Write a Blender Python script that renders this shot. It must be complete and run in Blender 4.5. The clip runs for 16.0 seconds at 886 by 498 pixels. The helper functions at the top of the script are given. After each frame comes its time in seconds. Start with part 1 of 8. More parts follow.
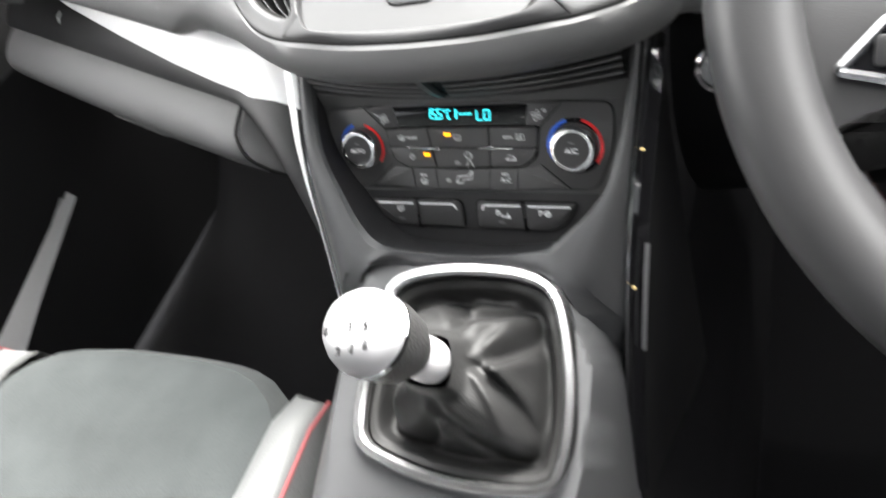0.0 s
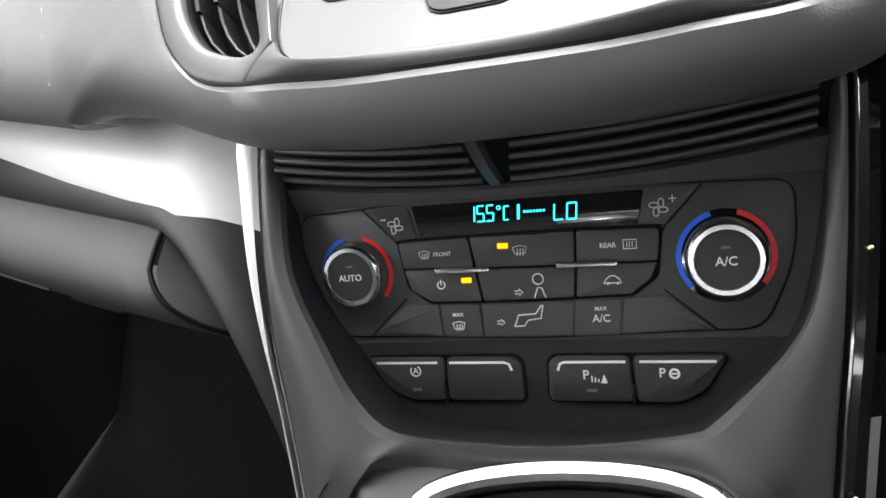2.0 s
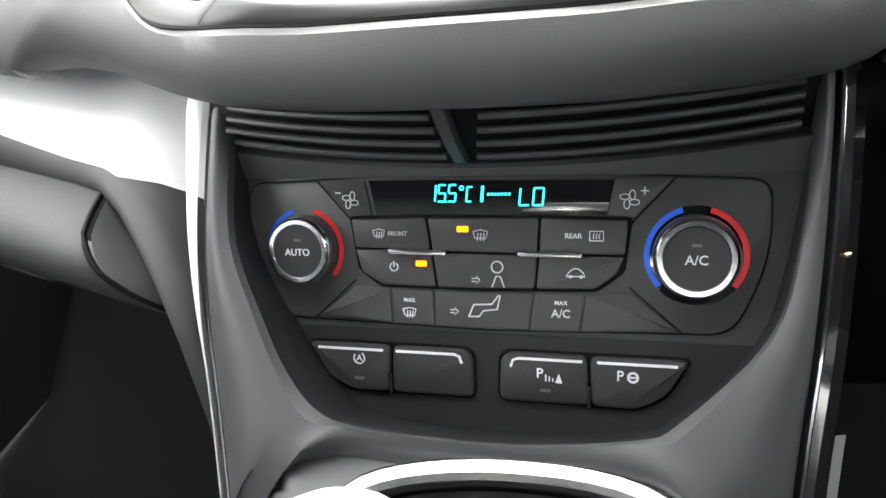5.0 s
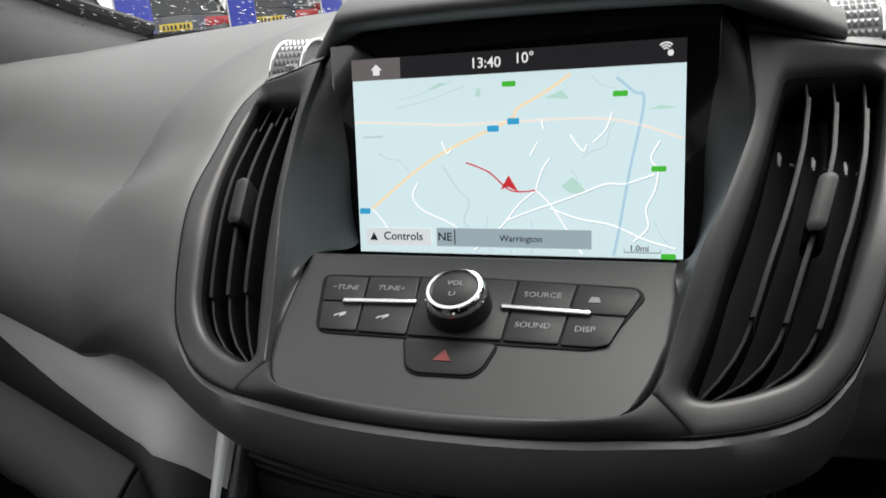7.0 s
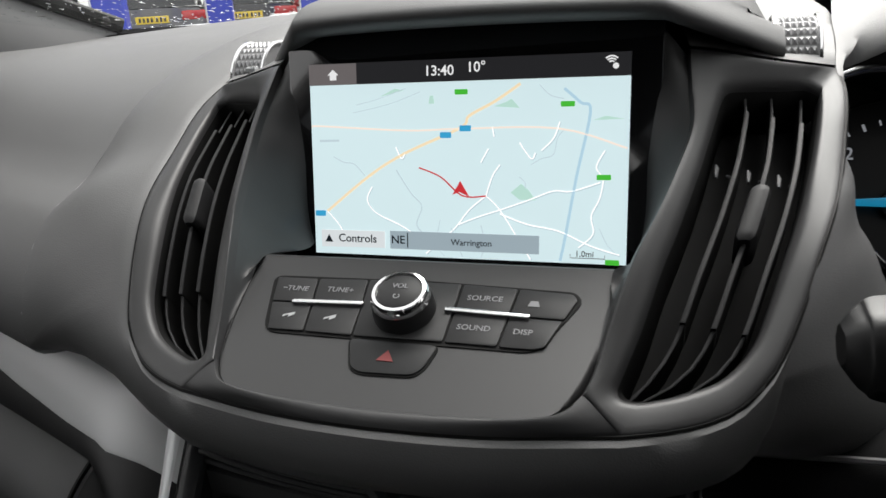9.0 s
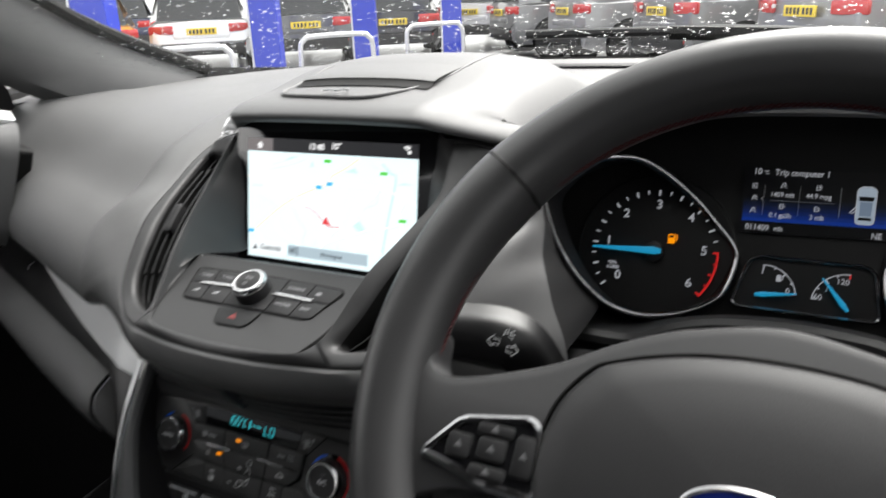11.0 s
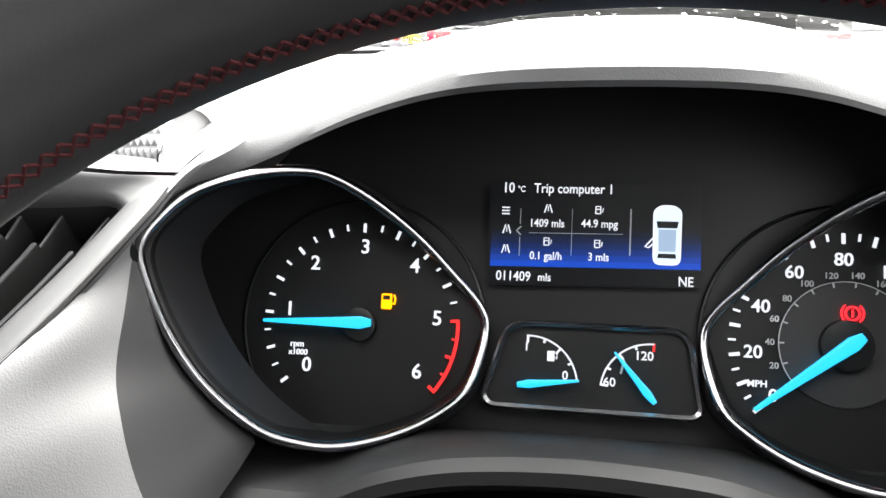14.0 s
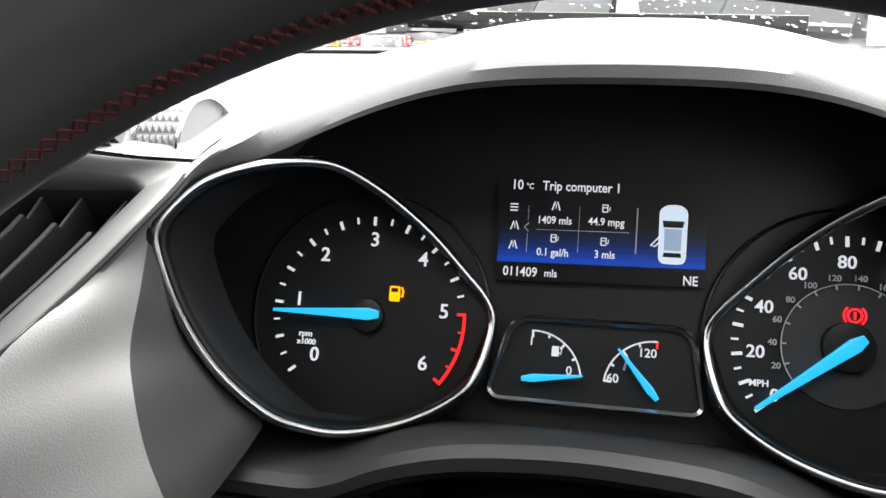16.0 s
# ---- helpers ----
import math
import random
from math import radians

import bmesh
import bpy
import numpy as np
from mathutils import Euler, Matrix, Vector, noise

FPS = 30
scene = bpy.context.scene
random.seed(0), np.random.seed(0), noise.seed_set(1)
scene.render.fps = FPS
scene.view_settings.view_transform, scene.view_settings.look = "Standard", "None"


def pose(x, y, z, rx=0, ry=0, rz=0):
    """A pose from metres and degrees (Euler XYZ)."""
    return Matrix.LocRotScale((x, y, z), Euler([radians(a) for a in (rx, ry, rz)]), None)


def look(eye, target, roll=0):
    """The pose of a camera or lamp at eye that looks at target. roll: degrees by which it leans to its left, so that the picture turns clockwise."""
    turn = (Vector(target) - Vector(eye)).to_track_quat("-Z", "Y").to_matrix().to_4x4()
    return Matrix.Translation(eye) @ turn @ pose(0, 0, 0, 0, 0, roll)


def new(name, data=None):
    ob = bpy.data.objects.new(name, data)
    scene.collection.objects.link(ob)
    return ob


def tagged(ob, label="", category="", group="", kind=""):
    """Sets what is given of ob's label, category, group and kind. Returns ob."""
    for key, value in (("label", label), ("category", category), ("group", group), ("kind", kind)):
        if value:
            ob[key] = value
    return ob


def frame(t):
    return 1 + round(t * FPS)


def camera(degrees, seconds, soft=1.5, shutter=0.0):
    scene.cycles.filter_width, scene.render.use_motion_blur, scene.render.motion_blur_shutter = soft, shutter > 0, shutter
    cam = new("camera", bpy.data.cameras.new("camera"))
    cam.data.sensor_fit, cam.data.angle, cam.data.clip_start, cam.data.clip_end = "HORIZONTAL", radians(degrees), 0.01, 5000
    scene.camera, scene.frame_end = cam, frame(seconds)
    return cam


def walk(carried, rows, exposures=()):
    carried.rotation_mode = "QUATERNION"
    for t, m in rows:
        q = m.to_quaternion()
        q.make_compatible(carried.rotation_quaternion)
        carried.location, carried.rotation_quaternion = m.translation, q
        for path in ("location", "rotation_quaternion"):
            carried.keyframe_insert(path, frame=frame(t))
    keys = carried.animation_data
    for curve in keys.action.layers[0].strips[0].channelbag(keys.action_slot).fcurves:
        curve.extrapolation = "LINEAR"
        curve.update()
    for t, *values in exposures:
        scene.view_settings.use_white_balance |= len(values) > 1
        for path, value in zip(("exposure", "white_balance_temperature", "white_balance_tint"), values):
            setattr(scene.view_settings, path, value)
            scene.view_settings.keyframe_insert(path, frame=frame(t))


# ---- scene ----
cam = camera(61.0, 16.0, shutter=0.3)
# the phone brightens for the dark console and darkens for the lit screen
EXPOSURES = [(0.0, 3.35), (0.4, 3.2), (1.0, 2.9), (2.0, 2.85), (2.5, 2.92), (3.0, 3.28), (3.2, 3.4), (5.3, 3.42), (5.6, 3.05), (6.0, 2.4), (6.25, 1.9), (6.6, 0.95), (7.0, 0.42), (8.7, 0.4), (10.8, 1.0), (12.0, 1.7), (12.5, 2.85), (13.0, 3.1), (13.5, 3.1), (14.0, 2.85), (14.5, 2.5), (15.0, 2.4), (16.0, 2.35)]
PATH = [
    (0, (0.197, -0.435, 1.19), (-0.66, 0.616, -0.28), -27.6),
    (0.2, (0.188, -0.424, 1.159), (-0.804, 0.716, -0.15), -28.1),
    (0.4, (0.134, -0.413, 1.141), (-0.757, 0.825, -0.153), -25.9),
    (0.5, (0.115, -0.41, 1.128), (-0.743, 0.879, -0.138), -24.6),
    (1, (0.076, -0.393, 1.093), (-0.705, 1.003, -0.108), -21.5),
    (1.5, (0.069, -0.37, 1.069), (-0.63, 1.101, -0.092), -19.8),
    (2, (0.066, -0.354, 1.053), (-0.599, 1.155, -0.08), -17.4),
    (2.5, (0.062, -0.352, 1.045), (-0.587, 1.175, -0.072), -15.7),
    (3, (0.058, -0.346, 1.031), (-0.523, 1.176, -0.129), -13.5),
    (3.2, (0.057, -0.349, 1.029), (-0.525, 1.182, -0.12), -13.2),
    (5.3, (0.063, -0.347, 1.031), (-0.51, 1.224, -0.066), -9.5),
    (5.5, (0.064, -0.351, 1.041), (-0.531, 1.255, 0.009), -7.8),
    (6, (0.074, -0.337, 1.073), (-0.517, 1.288, 0.068), -8.0),
    (6.2, (0.077, -0.337, 1.089), (-0.551, 1.297, 0.122), -8.2),
    (6.5, (0.081, -0.339, 1.106), (-0.579, 1.323, 0.209), -8.3),
    (7, (0.089, -0.338, 1.127), (-0.569, 1.379, 0.34), -7.2),
    (7.5, (0.093, -0.344, 1.131), (-0.57, 1.388, 0.381), -6.8),
    (8, (0.089, -0.332, 1.128), (-0.499, 1.416, 0.354), -6.2),
    (8.5, (0.09, -0.335, 1.128), (-0.502, 1.418, 0.368), -5.8),
    (8.7, (0.091, -0.333, 1.127), (-0.486, 1.417, 0.349), -5.5),
    (10.8, (0.347, -0.483, 1.205), (-0.599, 1.095, 0.423), -4.8),
    (11, (0.365, -0.447, 1.206), (-0.559, 1.16, 0.455), -5.4),
    (11.2, (0.367, -0.401, 1.194), (-0.494, 1.244, 0.452), -5.0),
    (11.5, (0.372, -0.362, 1.181), (-0.387, 1.337, 0.45), -4.7),
    (12, (0.372, -0.304, 1.16), (-0.283, 1.441, 0.434), -4.4),
    (12.5, (0.356, -0.25, 1.149), (-0.145, 1.519, 0.362), -4.2),
    (13, (0.353, -0.207, 1.140), (-0.061, 1.598, 0.3385), -4.3),
    (13.5, (0.342, -0.186, 1.127), (-0.021, 1.646, 0.360), -2.8),
    (14, (0.342, -0.189, 1.125), (-0.034, 1.651, 0.400), -2.2),
    (14.5, (0.342, -0.19, 1.120), (-0.036, 1.656, 0.4375), -1.5),
    (15, (0.341, -0.19, 1.118), (-0.035, 1.653, 0.438), -1.3),
    (15.5, (0.341, -0.19, 1.118), (-0.036, 1.648, 0.426), -1.2),
    (16, (0.343, -0.197, 1.121), (-0.051, 1.634, 0.419), -1.0),
]
walk(cam, [(t, look(eye, target, roll)) for t, eye, target, roll in PATH], EXPOSURES)

# ---------------------------------------------------------------- light
world = bpy.data.worlds.new("sky")
scene.world = world
world.use_nodes = True
wn = world.node_tree.nodes
sky = wn.new("ShaderNodeTexSky")
sky.sky_type, sky.sun_disc = "NISHITA", False
sky.sun_elevation, sky.sun_rotation = radians(46), radians(11)
sky.air_density, sky.dust_density, sky.ozone_density = 1.0, 6.0, 1.0
soft_sky = wn.new("ShaderNodeMixRGB")
soft_sky.inputs[0].default_value = 0.85
soft_sky.inputs[2].default_value = (12.0, 11.8, 11.6, 1)
world.node_tree.links.new(sky.outputs[0], soft_sky.inputs[1])
world.node_tree.links.new(soft_sky.outputs[0], wn["Background"].inputs[0])
wn["Background"].inputs[1].default_value = 0.12
sun = new("sun", bpy.data.lights.new("sun", "SUN"))
sun.data.energy, sun.data.angle, sun.data.color = 5.0, radians(45), (1.0, 0.98, 0.95)
sun.matrix_world = look((2, 10, 10.5), (0, 0, 0))


# ---------------------------------------------------------------- materials
def mat(name, color, rough=0.5, metal=0.0, bump=0.0, scale=600.0, vary=0.12, spec=0.5, coat=0.0, kind="noise", sheen=0.0):
    """A plain surface with grain and faint wear at two scales."""
    m = bpy.data.materials.new(name)
    m.use_nodes = True
    nt = m.node_tree
    n, l = nt.nodes, nt.links
    b = n["Principled BSDF"]
    b.inputs["Metallic"].default_value = metal
    b.inputs["Specular IOR Level"].default_value = spec
    b.inputs["Coat Weight"].default_value = coat
    b.inputs["Coat Roughness"].default_value = 0.05
    b.inputs["Sheen Weight"].default_value = sheen
    co = n.new("ShaderNodeTexCoord")
    big = n.new("ShaderNodeTexNoise")
    big.inputs["Scale"].default_value, big.inputs["Detail"].default_value = 14.0, 5.0
    l.new(co.outputs["Object"], big.inputs["Vector"])
    mix = n.new("ShaderNodeMixRGB")
    mix.inputs[1].default_value = (*[c * (1 - vary) for c in color], 1)
    mix.inputs[2].default_value = (*[min(1, c * (1 + vary)) for c in color], 1)
    l.new(big.outputs["Fac"], mix.inputs[0])
    l.new(mix.outputs[0], b.inputs["Base Color"])
    ramp = n.new("ShaderNodeMapRange")
    ramp.inputs["To Min"].default_value, ramp.inputs["To Max"].default_value = max(0.02, rough - 0.07), min(1, rough + 0.07)
    l.new(big.outputs["Fac"], ramp.inputs["Value"])
    l.new(ramp.outputs[0], b.inputs["Roughness"])
    if bump:
        if kind == "cell":
            fine = n.new("ShaderNodeTexVoronoi")
            out = fine.outputs["Distance"]
        else:
            fine = n.new("ShaderNodeTexNoise")
            fine.inputs["Detail"].default_value = 3.0
            out = fine.outputs["Fac"]
        fine.inputs["Scale"].default_value = scale
        l.new(co.outputs["Object"], fine.inputs["Vector"])
        bp = n.new("ShaderNodeBump")
        bp.inputs["Strength"].default_value, bp.inputs["Distance"].default_value = bump, 0.001
        l.new(out, bp.inputs["Height"])
        l.new(bp.outputs[0], b.inputs["Normal"])
    return m


LIT = 0.6


def glow(name, color, strength):
    m = bpy.data.materials.new(name)
    m.use_nodes = True
    b = m.node_tree.nodes["Principled BSDF"]
    b.inputs["Base Color"].default_value = (*[c * 0.2 for c in color], 1)
    b.inputs["Emission Color"].default_value = (*color, 1)
    b.inputs["Emission Strength"].default_value = strength * LIT
    b.inputs["Roughness"].default_value = 0.3
    return m


def clear(name, color=(1, 1, 1), gloss=0.06):
    """A thin clear sheet: seen through, with a faint gloss."""
    m = bpy.data.materials.new(name)
    m.use_nodes = True
    nt = m.node_tree
    nt.nodes.remove(nt.nodes["Principled BSDF"])
    t, g, x = nt.nodes.new("ShaderNodeBsdfTransparent"), nt.nodes.new("ShaderNodeBsdfGlossy"), nt.nodes.new("ShaderNodeMixShader")
    t.inputs["Color"].default_value = (*color, 1)
    g.inputs["Roughness"].default_value = 0.02
    x.inputs[0].default_value = gloss
    nt.links.new(t.outputs[0], x.inputs[1])
    nt.links.new(g.outputs[0], x.inputs[2])
    nt.links.new(x.outputs[0], nt.nodes["Material Output"].inputs[0])
    return m


PAD = mat("soft dash foam skin", (0.100, 0.100, 0.101), 0.52, bump=0.11, scale=1300, kind="cell", spec=0.48)
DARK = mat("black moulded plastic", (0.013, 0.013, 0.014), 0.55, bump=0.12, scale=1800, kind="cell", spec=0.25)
GREY = mat("satin charcoal plastic", (0.028, 0.0285, 0.0295), 0.5, bump=0.08, scale=2200, spec=0.2)
CONSOLE = mat("graphite satin console paint", (0.047, 0.048, 0.050), 0.48, metal=0.05, bump=0.03, spec=0.35, scale=3000)
KEY = mat("black rubberised button", (0.024, 0.024, 0.025), 0.45, bump=0.05, scale=3000, spec=0.25)
# Base near black, so recesses such as ducts carry their shade in the colour.
HOLE = mat("near-black for shaded gaps and plastic", (0.004, 0.004, 0.004), 0.6, spec=0.15)
CLIMATE = mat("satin black climate panel", (0.060, 0.060, 0.061), 0.40, bump=0.05, scale=3000)
STACKM = mat("satin charcoal stack plastic", (0.030, 0.030, 0.031), 0.46, bump=0.06, scale=2200, spec=0.42)
ROLLER = mat("grey satin roller plastic", (0.22, 0.22, 0.225), 0.35, metal=0.3, vary=0.04)
PIANO = mat("piano black lacquer", (0.008, 0.008, 0.009), 0.08, coat=0.6, vary=0.02)
SILVER = mat("silver painted trim", (0.74, 0.75, 0.76), 0.30, metal=0.15, bump=0.02, scale=3500, vary=0.04)
CHROME = mat("polished chrome", (0.8, 0.8, 0.81), 0.12, metal=1.0, vary=0.03)
DULL = mat("dark satin chrome", (0.36, 0.36, 0.37), 0.22, metal=1.0, vary=0.05)
SATIN = mat("satin chrome", (0.66, 0.66, 0.67), 0.25, metal=1.0, vary=0.04)
BOOTHIDE = mat("soft black boot leather", (0.015, 0.015, 0.015), 0.55, bump=0.2, scale=900, kind="cell", spec=0.3)
LEATHER = mat("black grained leather", (0.022, 0.022, 0.022), 0.46, bump=0.5, scale=700, kind="cell")
RED = mat("red stitching thread", (0.11, 0.011, 0.014), 0.7)
SUEDE = mat("grey suede cloth", (0.026, 0.029, 0.029), 0.95, bump=0.4, scale=500, vary=0.6, sheen=0.08, spec=0.1)
SEATGREY = mat("pale grey seat leather", (0.062, 0.064, 0.064), 0.6, bump=0.3, scale=700, kind="cell")
CARPET = mat("black looped carpet", (0.005, 0.005, 0.0055), 0.95, bump=0.9, scale=900, spec=0.05)
# Unseen roof cloth, kept dark to cut light bounced onto the dash.
CLOTH = mat("headliner darkened against bounce", (0.05, 0.05, 0.05), 0.9, bump=0.3, scale=900)
WHITE = glow("white instrument print", (0.9, 0.93, 1.0), 0.24)
PRINT = mat("pale grey print", (0.45, 0.46, 0.47), 0.6)
CPRINT = mat("white key print", (0.72, 0.73, 0.75), 0.6)
SWITCHM = mat("black satin switch plastic", (0.036, 0.036, 0.037), 0.42, bump=0.04, scale=3000, spec=0.35)
RPRINT = mat("grey key print", (0.24, 0.24, 0.25), 0.6)
FAINT = mat("faded grey print", (0.12, 0.12, 0.125), 0.6)
BLUE_NEEDLE = glow("ice blue needle", (0.02, 0.45, 0.8), 0.40)
REDGLOW = glow("red dial mark", (0.9, 0.03, 0.03), 0.35)
REDLAMP = glow("red warning lamp", (1.0, 0.02, 0.03), 0.6)
AMBER = glow("amber lamp", (1.0, 0.30, 0.0), 0.8)
CYAN = glow("cyan segment", (0.05, 0.85, 0.95), 0.40)
FACE = mat("black dial face", (0.008, 0.008, 0.0084), 0.45, vary=0.08, spec=0.35)
INNER = mat("charcoal dial centre", (0.026, 0.026, 0.027), 0.45, vary=0.05)
BLUEBAND = mat("blue temperature band", (0.025, 0.17, 1.0), 0.35)
REDBAND = mat("red temperature band", (0.88, 0.03, 0.035), 0.35)
SILLM = mat("satin black binnacle plastic", (0.018, 0.018, 0.0185), 0.5, bump=0.08, scale=2200, spec=0.25)
# Near-black base stands in for the shade low in the cabin.
KNEE = mat("lower cabin plastic blackened for shade", (0.006, 0.006, 0.0065), 0.7, bump=0.12, scale=1800, kind="cell", spec=0.12)
TRIMBLACK = mat("satin black trim edge", (0.010, 0.010, 0.0105), 0.34, vary=0.05, spec=0.25)
TRIMSILVER = mat("satin silver trim lacquer", (0.60, 0.605, 0.61), 0.34, metal=0.12, bump=0.01, scale=3500, vary=0.03)
GLASS = clear("clear glass")
SCREENGLASS = clear("wet windscreen glass", (0.93, 0.95, 0.94), 0.10)
SCREENGLASS.node_tree.nodes["Glossy BSDF"].inputs["Roughness"].default_value = 0.12
# Unseen rear panes, tinted to hold back light from behind.
TINT = clear("dark tint added to cut rear light", (0.10, 0.105, 0.11))


# ---------------------------------------------------------------- building helpers
def place(o, u, v):
    """A local frame: u to the right, v up, n towards the viewer."""
    u = Vector(u).normalized()
    v = Vector(v)
    v = (v - u * v.dot(u)).normalized()
    n = u.cross(v)
    return Matrix(((u.x, v.x, n.x, o[0]), (u.y, v.y, n.y, o[1]), (u.z, v.z, n.z, o[2]), (0, 0, 0, 1)))


def thing(name, at, label, category, group="", kind=""):
    ob = new(name)
    ob.location = at
    return tagged(ob, label, category, group, kind)


def finish(ob, smooth=True):
    if smooth:
        for p in ob.data.polygons:
            p.use_smooth = True
        ob.data.set_sharp_from_angle(angle=radians(38))


def part(name, bm, material, parent=None, label="", smooth=True):
    me = bpy.data.meshes.new(name)
    bmesh.ops.recalc_face_normals(bm, faces=bm.faces[:])
    bm.to_mesh(me)
    bm.free()
    me.materials.append(material)
    ob = new(name, me)
    if parent is not None:
        ob.parent = parent
        if parent.type == "EMPTY":
            ob.matrix_parent_inverse = Matrix.Translation(parent.location).inverted()
    if label:
        ob["label"] = label
    finish(ob, smooth)
    return ob


def rounded(pts, r, seg=4):
    """A polygon with its corners rounded; r is one radius or one for each corner."""
    out = []
    k = len(pts)
    for i in range(k):
        p, a, b = Vector(pts[i]), Vector(pts[i - 1]), Vector(pts[(i + 1) % k])
        rr = r[i] if isinstance(r, (list, tuple)) else r
        da, db = (a - p), (b - p)
        d = min(rr, da.length * 0.48, db.length * 0.48)
        if d < 1e-6:
            out.append(tuple(p))
            continue
        s, e = p + da.normalized() * d, p + db.normalized() * d
        for j in range(seg + 1):
            t = j / seg
            q = s * (1 - t) ** 2 + p * 2 * t * (1 - t) + e * t * t
            out.append(tuple(q))
    return out


def grow(pts, d):
    """The polygon (anticlockwise) moved outwards by d."""
    out = []
    k = len(pts)
    for i in range(k):
        a, p, b = Vector(pts[i - 1]), Vector(pts[i]), Vector(pts[(i + 1) % k])
        e = (b - a)
        if e.length < 1e-9:
            out.append(tuple(p))
            continue
        e.normalize()
        out.append((p.x + e.y * d, p.y - e.x * d))
    return out


def ccw(pts):
    a = sum(pts[i - 1][0] * pts[i][1] - pts[i][0] * pts[i - 1][1] for i in range(len(pts)))
    return list(pts) if a > 0 else list(reversed(pts))


def slab(m, pts, d0, d1, bevel=0.0, bm=None):
    """A plate of outline pts from depth d0 to d1 with a rounded front edge."""
    bm = bm or bmesh.new()
    pts = ccw(pts)
    rings = [(pts, d0)]
    if bevel:
        rings += [(pts, d1 - bevel), (grow(pts, -bevel * 0.3), d1 - bevel * 0.3), (grow(pts, -bevel), d1)]
    else:
        rings += [(pts, d1)]
    loops = [[bm.verts.new(m @ Vector((x, y, d))) for x, y in ring] for ring, d in rings]
    k = len(pts)
    for a, b in zip(loops, loops[1:]):
        for i in range(k):
            bm.faces.new((a[i], a[(i + 1) % k], b[(i + 1) % k], b[i]))
    bm.faces.new(loops[-1])
    bm.faces.new(list(reversed(loops[0])))
    return bm


def strip(rows, bm=None, closed=False, cap=False):
    """A skin through rows of equally many points."""
    bm = bm or bmesh.new()
    vs = [[bm.verts.new(p) for p in row] for row in rows]
    k = len(vs[0])
    for a, b in zip(vs, vs[1:]):
        for i in range(k if closed else k - 1):
            j = (i + 1) % k
            bm.faces.new((a[i], a[j], b[j], b[i]))
    if cap:
        bm.faces.new(list(reversed(vs[0])))
        bm.faces.new(vs[-1])
    return bm


def rim_of(m, pts, profile, bm=None):
    """A moulding along the outline pts: profile is a list of (outwards, depth)."""
    pts = ccw(pts)
    bm = bm or bmesh.new()
    loops = [[bm.verts.new(m @ Vector((x, y, d))) for x, y in grow(pts, o)] for o, d in profile]
    k = len(pts)
    for a, b in zip(loops, loops[1:]):
        for i in range(k):
            bm.faces.new((a[i], a[(i + 1) % k], b[(i + 1) % k], b[i]))
    return bm


def tube(path, r, seg=10, closed=False, bm=None, flat=1.0, up=(0, 0, 1)):
    """A round bar along path; r is one radius or one for each point."""
    bm = bm or bmesh.new()
    pts = [Vector(p) for p in path]
    k = len(pts)
    loops = []
    for i, p in enumerate(pts):
        a = pts[i - 1] if i or closed else p
        b = pts[(i + 1) % k] if i < k - 1 or closed else p
        t = (b - a).normalized()
        s = t.cross(Vector(up))
        if s.length < 1e-5:
            s = t.cross(Vector((1, 0, 0)))
        s.normalize()
        w = s.cross(t)
        rr = r[i] if isinstance(r, (list, tuple)) else r
        loops.append([bm.verts.new(p + (s * math.cos(2 * math.pi * j / seg) + w * math.sin(2 * math.pi * j / seg) * flat) * rr) for j in range(seg)])
    n = k if closed else k - 1
    for i in range(n):
        a, b = loops[i], loops[(i + 1) % k]
        for j in range(seg):
            bm.faces.new((a[j], a[(j + 1) % seg], b[(j + 1) % seg], b[j]))
    if not closed:
        bm.faces.new(list(reversed(loops[0])))
        bm.faces.new(loops[-1])
    return bm


def spline(pts, n=8, closed=False):
    """A smooth curve (Catmull-Rom) through pts of any dimension."""
    p = [Vector(q) for q in pts]
    k = len(p)
    out = []
    for i in range(k if closed else k - 1):
        if closed:
            a, b, c, d = p[i - 1], p[i], p[(i + 1) % k], p[(i + 2) % k]
        else:
            a, b, c, d = p[max(0, i - 1)], p[i], p[i + 1], p[min(k - 1, i + 2)]
        for j in range(n):
            t = j / n
            out.append(0.5 * ((2 * b) + (c - a) * t + (2 * a - 5 * b + 4 * c - d) * t * t + (3 * b - a - 3 * c + d) * t ** 3))
    if not closed:
        out.append(p[-1])
    return out


def circle(r, n=40, cx=0.0, cy=0.0, a0=0.0, a1=360.0):
    full = abs(a1 - a0) >= 359.9
    return [(cx + r * math.cos(radians(a0 + (a1 - a0) * i / (n if full else n - 1))), cy + r * math.sin(radians(a0 + (a1 - a0) * i / (n if full else n - 1)))) for i in range(n)]


def lathe(m, profile, n=40, bm=None):
    """Turned about the local n axis: profile of (radius, depth)."""
    bm = bm or bmesh.new()
    loops = [[bm.verts.new(m @ Vector((max(r, 1e-5) * math.cos(2 * math.pi * i / n), max(r, 1e-5) * math.sin(2 * math.pi * i / n), d))) for i in range(n)] for r, d in profile]
    for a, b in zip(loops, loops[1:]):
        for i in range(n):
            bm.faces.new((a[i], a[(i + 1) % n], b[(i + 1) % n], b[i]))
    bm.faces.new(list(reversed(loops[0])))
    bm.faces.new(loops[-1])
    return bm


